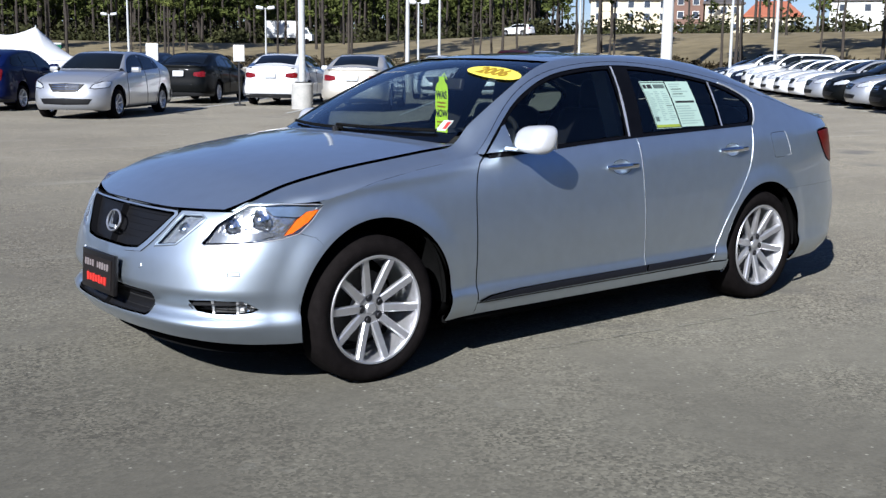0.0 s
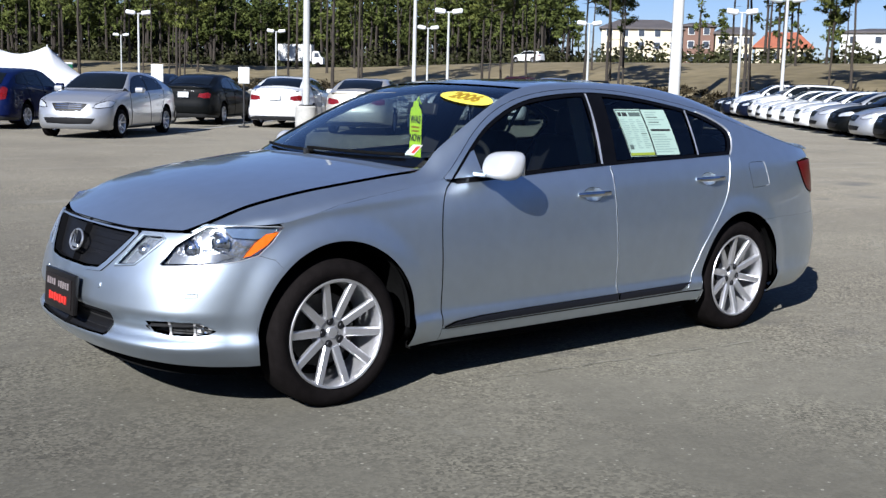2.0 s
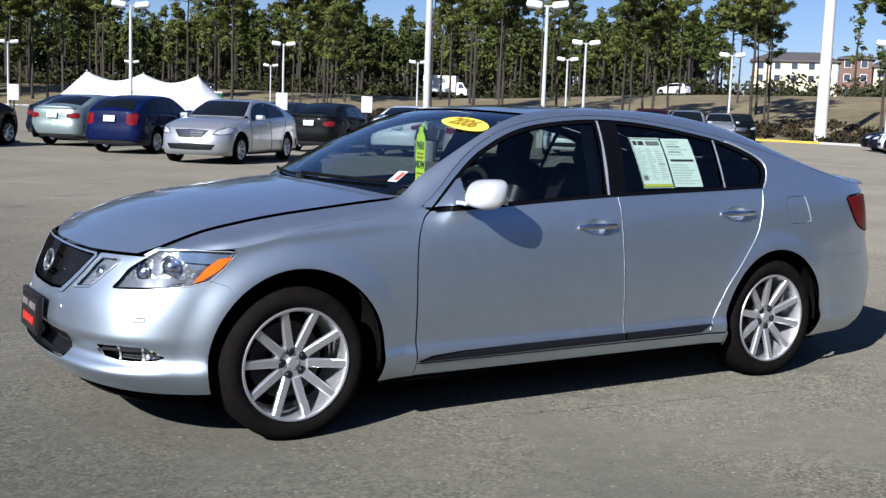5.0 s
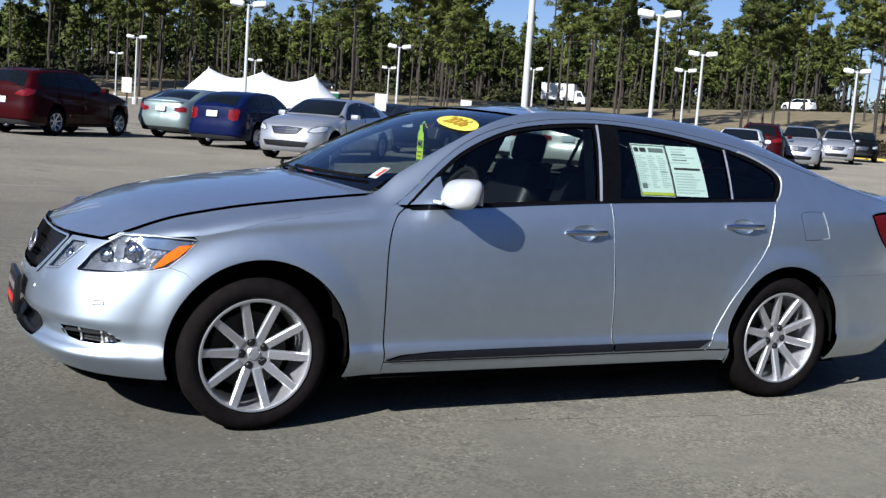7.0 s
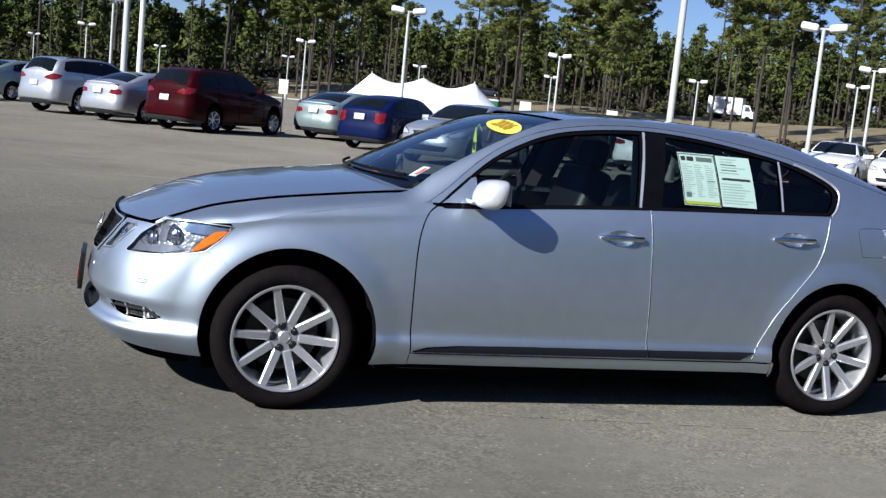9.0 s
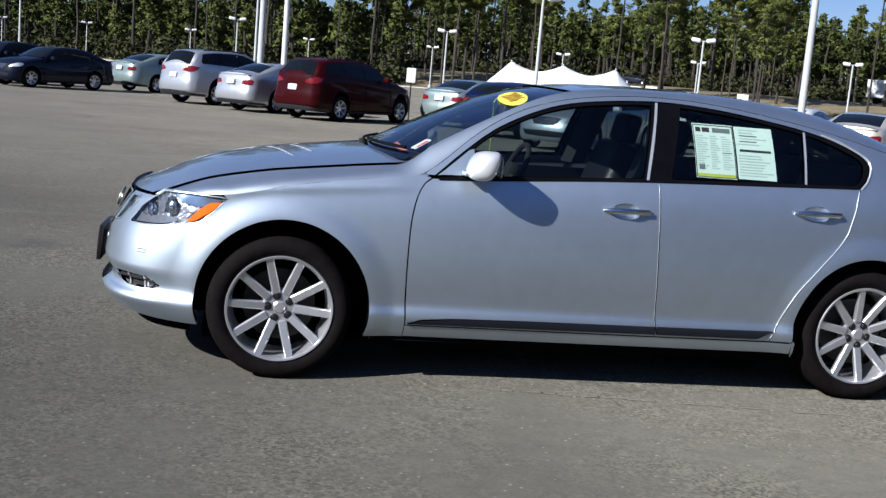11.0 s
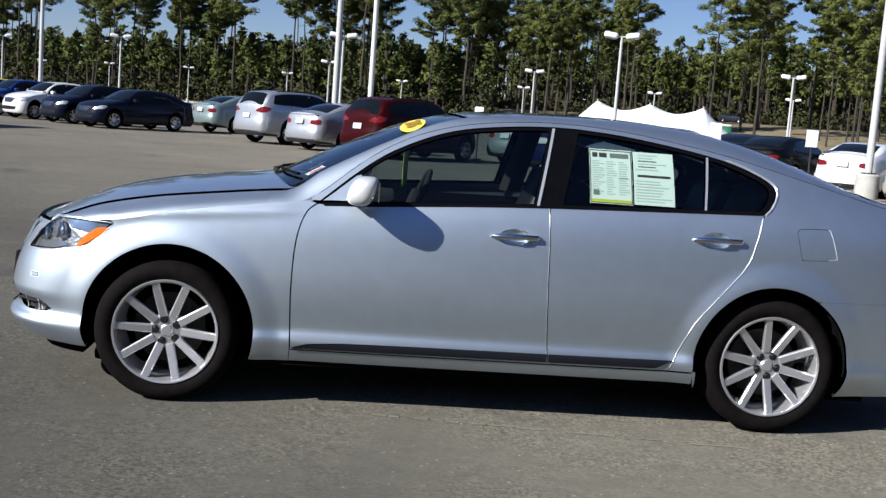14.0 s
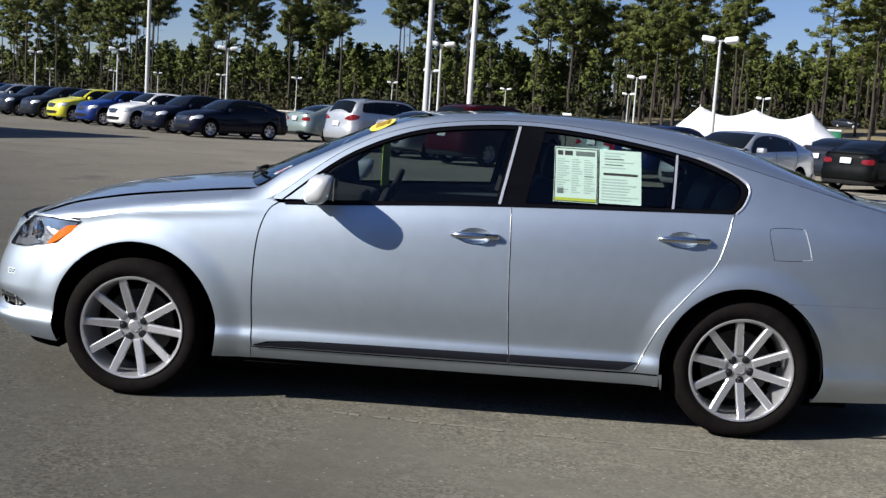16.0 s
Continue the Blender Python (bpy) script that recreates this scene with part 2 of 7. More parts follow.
    nt.links.new(lane_tone.outputs[2], b.inputs["Base Color"])
    bp = nt.nodes.new("ShaderNodeBump")
    bp.inputs["Strength"].default_value, bp.inputs["Distance"].default_value = 0.3, 0.004
    nt.links.new(stone.outputs["Distance"], bp.inputs["Height"])
    nt.links.new(bp.outputs[0], b.inputs["Normal"])
    return m


ASPHALT = asphalt()


# ---- building helpers ----
def spline(points):
    """A smooth curve y(x) through points in order of x (natural cubic)."""
    xs, ys = np.array(points, float).T
    n = len(xs)
    h = np.diff(xs)
    a = np.zeros((n, n))
    r = np.zeros(n)
    a[0, 0] = a[-1, -1] = 1
    for i in range(1, n - 1):
        a[i, i - 1:i + 2] = h[i - 1], 2 * (h[i - 1] + h[i]), h[i]
        r[i] = 3 * ((ys[i + 1] - ys[i]) / h[i] - (ys[i] - ys[i - 1]) / h[i - 1])
    c = np.linalg.solve(a, r)
    bb = np.diff(ys) / h - h * (2 * c[:-1] + c[1:]) / 3
    dd = np.diff(c) / (3 * h)

    def f(x):
        x = np.asarray(x, float)
        i = np.clip(np.searchsorted(xs, x) - 1, 0, n - 2)
        t = np.clip(x, xs[0], xs[-1]) - xs[i]
        over = x - np.clip(x, xs[0], xs[-1])
        slope = np.where(over > 0, bb[-1] + 2 * c[-2] * h[-1] + 3 * dd[-1] * h[-1] ** 2, bb[0])
        return ys[i] + bb[i] * t + c[i] * t * t + dd[i] * t ** 3 + over * slope
    return f


def step(x):
    x = np.clip(x, 0, 1)
    return x * x * (3 - 2 * x)


def curve(points, n=8):
    """Points of a smooth line through points in the plane."""
    p = np.array(points, float)
    p = np.vstack([2 * p[0] - p[1], p, 2 * p[-1] - p[-2]])
    out = []
    for i in range(1, len(p) - 2):
        for k in range(n):
            t = k / n
            out.append(0.5 * (2 * p[i] + (p[i + 1] - p[i - 1]) * t + (2 * p[i - 1] - 5 * p[i] + 4 * p[i + 1] - p[i + 2]) * t * t
                              + (3 * p[i] - p[i - 1] - 3 * p[i + 1] + p[i + 2]) * t ** 3))
    out.append(p[-2])
    return [tuple(v) for v in out]


def arc(cx, cz, r, a0, a1, n=28):
    return [(cx + r * math.cos(radians(a0 + (a1 - a0) * i / n)), cz + r * math.sin(radians(a0 + (a1 - a0) * i / n))) for i in range(n + 1)]


def resample(loop, h):
    out = []
    p = np.array(loop, float)
    for a, b in zip(p, np.roll(p, -1, 0)):
        n = max(1, int(round(np.linalg.norm(b - a) / h)))
        out += [a + (b - a) * k / n for k in range(n)]
    p = np.array(out)
    keep = np.linalg.norm(p - np.roll(p, 1, 0), axis=1) > h * 0.08
    return p[keep]


def area2(p):
    q = np.roll(p, -1, 0)
    return float(np.sum(p[:, 0] * q[:, 1] - q[:, 0] * p[:, 1])) / 2


def shrink(p, g):
    if area2(p) < 0:
        p = p[::-1]
    d = np.roll(p, -1, 0) - p
    d /= np.linalg.norm(d, axis=1)[:, None] + 1e-12
    nrm = np.stack([-d[:, 1], d[:, 0]], 1)
    nn = nrm + np.roll(nrm, 1, 0)
    nn /= np.linalg.norm(nn, axis=1)[:, None] + 1e-9
    return p + nn * g


def inside(p, loop):
    x, y = p[:, 0], p[:, 1]
    res = np.zeros(len(p), bool)
    for (x0, y0), (x1, y1) in zip(loop, np.roll(loop, -1, 0)):
        c = (y0 > y) != (y1 > y)
        if c.any():
            res ^= c & (x < (x1 - x0) * (y - y0) / (y1 - y0 + 1e-15) + x0)
    return res


def fill(loops, h):
    """Triangles that fill loops[0] less the other loops."""
    from mathutils import geometry
    verts, edges = [], []
    for lp in loops:
        k = len(verts)
        verts += [tuple(v) for v in lp]
        edges += [(k + i, k + (i + 1) % len(lp)) for i in range(len(lp))]
    allp = np.array(verts)
    lo, hi = allp.min(0), allp.max(0)
    gx, gy = np.meshgrid(np.arange(lo[0] + h / 2, hi[0], h), np.arange(lo[1] + h / 2, hi[1], h))
    gx = gx + (np.arange(gx.shape[0]) % 2)[:, None] * h / 2
    g = np.stack([gx.ravel(), gy.ravel()], 1)
    if len(g):
        ok = inside(g, loops[0])
        for lp in loops[1:]:
            ok &= ~inside(g, lp)
        g = g[ok]
    if len(g):
        near = np.min(np.linalg.norm(g[:, None] - allp[None], axis=2), axis=1)
        g = g[near > h * 0.45]
    pts = verts + [tuple(v) for v in g]
    v, _, f, *_ = geometry.delaunay_2d_cdt([Vector(q) for q in pts], edges, [], 0, 1e-6)
    v = np.array([tuple(q) for q in v])
    f = np.array([t for t in f if len(t) == 3])
    c = v[f].mean(1)
    ok = inside(c, loops[0])
    for lp in loops[1:]:
        ok &= ~inside(c, lp)
    return v, f[ok]


def mesh_of(name, verts, faces, material, normals=None, flat=None, angle=35):
    me = bpy.data.meshes.new(name)
    me.from_pydata([tuple(map(float, v)) for v in verts], [], [tuple(map(int, f)) for f in faces])
    if material:
        me.materials.append(material)
    if flat is None:
        me.shade_smooth()
        if normals is None:
            me.set_sharp_from_angle(angle=radians(angle))
        else:
            me.normals_split_custom_set_from_vertices([tuple(map(float, n)) for n in normals])
    return me


def part(name, me, parent, label="", m=None):
    """Links a mesh as one object under a thing or a part; m: a material of its own."""
    ob = new(name, me)
    ob.parent = parent
    if m:
        ob.material_slots[0].link = 'OBJECT'
        ob.material_slots[0].material = m
    if label:
        tagged(ob, label)
    return ob


def thing(name, label, category, place=None, group=""):
    ob = new(name)
    ob.empty_display_size = 0.2
    if place is not None:
        ob.matrix_world = place
    return tagged(ob, label, category, group)


class Solid:
    """Collects simple solids into one mesh."""

    def __init__(self):
        self.v, self.f = [], []

    def add(self, verts, faces, m=None):
        k = len(self.v)
        self.v += [tuple((m @ Vector(p)) if m else p) for p in verts]
        self.f += [tuple(i + k for i in f) for f in faces]
        return self

    def box(self, size, m=None, bevel=0.0, segs=2):
        bm = bmesh.new()
        bmesh.ops.create_cube(bm, size=1.0, matrix=Matrix.Diagonal((*size, 1)))
        if bevel:
            bmesh.ops.bevel(bm, geom=list(bm.edges), offset=bevel, segments=segs, profile=0.6, affect='EDGES')
        bm.verts.index_update()
        self.add([v.co[:] for v in bm.verts], [[v.index for v in f.verts] for f in bm.faces], m)
        bm.free()
        return self

    def lathe(self, profile, n=40, m=None, closed=False, span=None):
        """Turns (radius, height) round the local z axis; span: from one angle to another."""
        if span:
            k = len(profile)
            vs = [(r * math.cos(a), r * math.sin(a), h) for a in np.radians(np.linspace(*span, n + 1)) for r, h in profile]
            return self.add(vs, [(i * k + q, (i + 1) * k + q, (i + 1) * k + q + 1, i * k + q + 1) for i in range(n) for q in range(k - 1)], m)
        vs, fs = [], []
        k = len(profile)
        for i in range(n):
            a = 2 * math.pi * i / n
            vs += [(r * math.cos(a), r * math.sin(a), h) for r, h in profile]
        for i in range(n):
            j = (i + 1) % n
            for q in range(k if closed else k - 1):
                w = (q + 1) % k
                fs.append((i * k + q, j * k + q, j * k + w, i * k + w))
        return self.add(vs, fs, m)

    def tube(self, path, radius, n=8, m=None, ends=True):
        path = [Vector(p) for p in path]
        rr = radius if isinstance(radius, (list, tuple)) else [radius] * len(path)
        vs, fs = [], []
        for i, p in enumerate(path):
            d = (path[min(i + 1, len(path) - 1)] - path[max(i - 1, 0)]).normalized()
            side = d.cross(Vector((0, 0, 1)) if abs(d.z) < 0.9 else Vector((1, 0, 0))).normalized()
            up = side.cross(d)
            vs += [tuple(p + (side * math.cos(2 * math.pi * q / n) + up * math.sin(2 * math.pi * q / n)) * rr[i]) for q in range(n)]
        for i in range(len(path) - 1):
            for q in range(n):
                w = (q + 1) % n
                fs.append((i * n + q, i * n + w, (i + 1) * n + w, (i + 1) * n + q))
        if ends:
            fs += [tuple(range(n))[::-1], tuple(range((len(path) - 1) * n, len(path) * n))]
        return self.add(vs, fs, m)

    def prism(self, loop, depth, m=None):
        """A flat plate: loop in the local x-y plane, depth along z."""
        n = len(loop)
        vs = [(x, y, 0) for x, y in loop] + [(x, y, depth) for x, y in loop]
        fs = [tuple(range(n))[::-1], tuple(range(n, 2 * n))] + [(i, (i + 1) % n, n + (i + 1) % n, n + i) for i in range(n)]
        return self.add(vs, fs, m)

    def mesh(self, name, material, angle=35):
        return mesh_of(name, self.v, self.f, material, angle=angle)


# centre and radius of the wheel arches
ARCH_F, ARCH_R = (-1.415, 0.345, 0.392), (1.415, 0.335, 0.378)


# ---- the shape of a car: x runs from nose to tail, the driver's side is -y ----
class CarShape:
    def __init__(self, plan, side, front, rear, belt, roofline, cowl, taper=0.10, top_curve=(0.35, 0.30), crown=0.055):
        p = np.array(curve(plan, 24))
        seg = np.linalg.norm(np.diff(p, axis=0), axis=1)
        self.px, self.py, self.ps = p[:, 0], p[:, 1], np.concatenate([[0], np.cumsum(seg)])
        tx, ty = np.gradient(self.px, self.ps), np.gradient(self.py, self.ps)
        ln = np.hypot(tx, ty)
        self.nx, self.ny = ty / ln, -tx / ln
        self.nx[0], self.nx[-1], self.ny[0], self.ny[-1] = -1, 1, 0, 0
        self.side, self.front, self.rear = spline(side), spline(front), spline(rear)
        self.belt, self.zc = spline(belt), spline(roofline)
        self.cowl, self.taper, self.tc, self.crown = cowl, taper, top_curve, crown
        self.length = self.ps[-1]
        self.flare = 0.0
        self.crease = None

    def u(self, x):
        return np.interp(x, self.px, self.ps)

    def u_front(self, y):
        k = len(self.px) // 2
        return np.interp(abs(y), -self.py[:k], self.ps[:k])

    def u_rear(self, y):
        k = len(self.px) // 2
        return np.interp(-abs(y), self.py[k:], self.ps[k:])

    def skin(self, uz, sink=0.0):
        """Places and normals of the body's side (u along the outline, z up)."""
        def at(u, z):
            x = np.interp(u, self.ps, self.px)
            y = np.interp(u, self.ps, self.py)
            nx, ny = np.interp(u, self.ps, self.nx), np.interp(u, self.ps, self.ny)
            ln = np.hypot(nx, ny)
            nx, ny = nx / ln, ny / ln
            wf, wr = step(np.clip(-nx * 1.15 - 0.08, 0, 1)), step(np.clip(nx * 1.25, 0, 1))
            zz = z - (self.belt(x) - 1.01) * step((z - 0.55) / 0.4)
            d = self.side(zz) * (1 - wf - wr) + self.front(z) * wf + self.rear(z) * wr
            if self.flare:
                for cx, cz, rr in (ARCH_F, ARCH_R):
                    away = np.hypot(x - cx, z - cz) - rr
                    d = d - self.flare * (1 - step(away / 0.125)) * (1 - step((-z + 0.22) / 0.1)) * (1 - wf) * (1 - wr)
            if self.crease:
                over = z - self.crease(x)
                ridge = np.where(over > 0, np.exp(-np.abs(over) / 0.06), np.exp(-(over / 0.03) ** 2))
                d = d - 0.008 * ridge * step((x + 1.86) / 0.16) * (1 - step((x + 0.98) / 0.30))
            d = d + self.taper * np.clip(x - 1.1, 0, 2) ** 2 * step((z - 0.98) / 0.35) + sink
            return np.stack([x - nx * d, y - ny * d, z], -1)
        u, z = np.asarray(uz, float).T
        p = at(u, z)
        e = 0.004
        n = np.cross(at(u + e, z) - at(u - e, z), at(u, z + e) - at(u, z - e))
        n /= np.linalg.norm(n, axis=1)[:, None] + 1e-12
        return p, n

    def xz(self, pts):
        pts = np.array(pts, float)
        return np.stack([self.u(pts[:, 0]), pts[:, 1]], 1)

    def top_z(self, x, y):
        kf, kr = self.tc
        y2 = np.asarray(y) ** 2
        s = x - y2 * (kf * (1 - step((x + 0.45) / 0.9)) - kr * step((x - 0.7) / 0.9))
        return self.zc(s) - self.crown * y2

    def top(self, xy, sink=0.0, height=None):
        height = height or self.top_z
        x, y = np.asarray(xy, float).T
        e = 0.005
        z = height(x, y)
        n = np.stack([-(height(x + e, y) - height(x - e, y)) / (2 * e), -(height(x, y + e) - height(x, y - e)) / (2 * e), np.ones_like(z)], 1)
        n /= np.linalg.norm(n, axis=1)[:, None]
        p = np.stack([x, y, z], 1) - n * sink
        return p, n


def panel(name, surface, loops, material, h=0.03, gap=0.0, rim=0.012, mirror=False, bevel=0.002):
    """A sheet cut to the loops out of a surface, with turned-in edges; mirror: for the other side of the car."""
    loops = [resample(lp, h) for lp in loops]
    loops = [shrink(loops[0], gap)] + [shrink(lp, -gap) for lp in loops[1:]]
    bevel = bevel if gap and rim > 0 else 0.0
    drop = bevel * 0.5
    inner = [shrink(loops[0], bevel)] + [shrink(lp, -bevel) for lp in loops[1:]] if bevel else loops
    v2, f = fill(inner, h)
    p, n = surface(v2)
    verts, normals, faces = list(p), list(n), [tuple(t) for t in f]
    a, b, c = p[f[:, 0]], p[f[:, 1]], p[f[:, 2]]
    if np.sum(np.einsum('ij,ij->i', np.cross(b - a, c - a), n[f[:, 0]])) < 0:
        faces = [t[::-1] for t in faces]

    def border(lp0, lp1, sink0, sink1, lean0, lean1, back):
        q, m = surface(lp0)
        q1, m1 = surface(lp1)
        k, cnt = len(verts), len(q)
        tang = np.roll(q, -1, 0) - np.roll(q, 1, 0)
        out = np.cross(tang, m)
        out /= np.linalg.norm(out, axis=1)[:, None] + 1e-12
        if back:
            out = -out
        verts.extend(list(q - m * sink0) + list(q1 - m1 * sink1))
        normals.extend(list(unit(m * (1 - lean0) + out * lean0)) + list(unit(m * (1 - lean1) + out * lean1)))
        for x in range(cnt):
            y = (x + 1) % cnt
            quad = (k + x, k + y, k + cnt + y, k + cnt + x)
            faces.append(quad[::-1] if back else quad)
    for index, (lp, lp_in) in enumerate(zip(loops, inner)):
        hole = index > 0
        if bevel:
            border(lp_in, lp, 0.0, drop, 0.0, 0.55, hole)
        if rim:
            border(lp, lp, drop, rim, 1.0, 1.0, (rim < 0) != hole)
    verts, normals = np.array(verts), np.array(normals)
    if mirror:
        verts, normals = verts * (1, -1, 1), normals * (1, -1, 1)
        faces = [t[::-1] for t in faces]
    return mesh_of(name, verts, faces, material, normals)


def bridge(name, rail_a, tan_a, rail_b, tan_b, material, rows=7, mirror=False):
    """A sheet that rolls smoothly from one line to another."""
    ra, rb, ta, tb = (np.asarray(v, float) for v in (rail_a, rail_b, tan_a, tan_b))
    d = np.linalg.norm(rb - ra, axis=1)[:, None]
    verts = []
    n = len(ra)
    for i in range(rows):
        t = i / (rows - 1)
        h0, h1 = 2 * t ** 3 - 3 * t * t + 1, t ** 3 - 2 * t * t + t
        h2, h3 = -2 * t ** 3 + 3 * t * t, t ** 3 - t * t
        verts.append(ra * h0 + ta * d * h1 * 0.8 + rb * h2 + tb * d * h3 * 0.8)
    g = np.array(verts)
    du, dv = np.gradient(g, axis=1), np.gradient(g, axis=0)
    nrm = np.cross(du, dv)
    nrm /= np.linalg.norm(nrm, axis=2)[:, :, None] + 1e-12
    nrm *= np.where(nrm[:, :, 2:3].mean() < 0, -1, 1)
    faces = []
    for i in range(rows - 1):
        for j in range(n - 1):
            faces.append((i * n + j, i * n + j + 1, (i + 1) * n + j + 1, (i + 1) * n + j))
    v = g.reshape(-1, 3)
    nn = nrm.reshape(-1, 3)
    a = v[[f[0] for f in faces]]
    b = v[[f[1] for f in faces]]
    c = v[[f[2] for f in faces]]
    if np.sum(np.einsum('ij,ij->i', np.cross(b - a, c - a), nn[[f[0] for f in faces]])) < 0:
        faces = [f[::-1] for f in faces]
    if mirror:
        v, nn = v * (1, -1, 1), nn * (1, -1, 1)
        faces = [f[::-1] for f in faces]
    return mesh_of(name, v, faces, material, nn)


def unit(v):
    return v / (np.linalg.norm(v, axis=1)[:, None] + 1e-12)


# ---- ground ----
def beyond(x, y):
    """How far a place lies outside the edge of the lot."""
    a, b = x - 56.0, 0.6 * x + 0.8 * y - 132.0
    return np.maximum(a, b) + 3.0 * np.log1p(np.exp(-np.abs(a - b) / 3.0))


def land_z(x, y):
    e = beyond(x, y)
    wave = 0.25 * np.sin(x * 0.06 + 1) * np.cos(y * 0.05)
    rise = 3.25 + 1.2 * step((x - 0.7 * y + 10) / 50.0)
    return np.where(e < 0, -0.08, 0.04) + (rise + wave) * step(e / 44.0) * (e > 0)


def grid_mesh(name, xs, ys, height, material):
    gx, gy = np.meshgrid(xs, ys)
    z = height(gx, gy)
    nx, ny = len(xs), len(ys)
    v = np.stack([gx.ravel(), gy.ravel(), z.ravel()], 1)
    f = [(j * nx + i, j * nx + i + 1, (j + 1) * nx + i + 1, (j + 1) * nx + i) for j in range(ny - 1) for i in range(nx - 1)]
    return mesh_of(name, v, f, material, angle=60)


far = [-4000, -1800, -900, -500]
ground = new("ground", grid_mesh("ground", far + list(np.arange(-300, 340, 5.0)) + [400, 500, 700, 1000, 1800, 4000], far + list(np.arange(-120, 420, 5.0)) + [500, 700, 1000, 1800, 4000], land_z, GRASS))
tagged(ground, "dry tan winter grass rising behind the lot", "ground", kind="structure")
EDGE_PTS = [(56, -40), (56, 123), (50, 127.5), (-170, 292.5), (-260, 292.5), (-260, -40)]
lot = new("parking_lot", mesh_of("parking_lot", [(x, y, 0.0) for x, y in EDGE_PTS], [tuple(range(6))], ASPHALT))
tagged(lot, "worn grey asphalt of the parking lot", "asphalt", kind="structure")
kerb = Solid()
for (x0, y0), (x1, y1) in ((EDGE_PTS[0], EDGE_PTS[1]), (EDGE_PTS[1], EDGE_PTS[2]), (EDGE_PTS[2], EDGE_PTS[3])):
    ln = math.hypot(x1 - x0, y1 - y0)
    kerb.box((ln, 0.16, 0.30), pose((x0 + x1) / 2, (y0 + y1) / 2, 0.0, 0, 0, math.degrees(math.atan2(y1 - y0, x1 - x0))), 0.02)
tagged(new("kerb", kerb.mesh("kerb", CONCRETE)), "pale concrete kerb round the lot", "kerb", kind="structure")
yellow_kerb = Solid().box((9.0, 0.168, 0.308), pose(56, 48.5, 0.0, 0, 0, 90), 0.02)
tagged(new("painted_kerb", yellow_kerb.mesh("painted_kerb", mat("kerb_yellow", (0.52, 0.38, 0.06), 0.8, vary=0.25, scale=3))), "yellow painted stretch of concrete kerb", "kerb", kind="structure")
road_mid = curve([(117, -250), (117, 60), (116, 118), (100, 152), (40, 208), (-60, 284), (-260, 434)], 12)
rv, rf = [], []
for i, (x, y) in enumerate(road_mid):
    a, b = road_mid[max(i - 1, 0)], road_mid[min(i + 1, len(road_mid) - 1)]
    dx, dy = b[0] - a[0], b[1] - a[1]
    ln = math.hypot(dx, dy)
    for w in (-6.5, 6.5):
        px, py = x - dy / ln * w, y + dx / ln * w
        rv.append((px, py, float(land_z(np.array(px), np.array(py))) + 0.06))
rf = [(2 * i, 2 * i + 1, 2 * i + 3, 2 * i + 2) for i in range(len(road_mid) - 1)]
tagged(new("road", mesh_of("road", rv, [f[::-1] for f in rf], ROAD)), "grey highway on the bank beyond the grass", "road", kind="structure")


# ---- wheels ----
LUG = mat("dark_lug_nut", (0.05, 0.05, 0.055), 0.35, 0.8, vary=0.3, scale=80)
TO_SIDE = pose(0, 0, 0, 90)


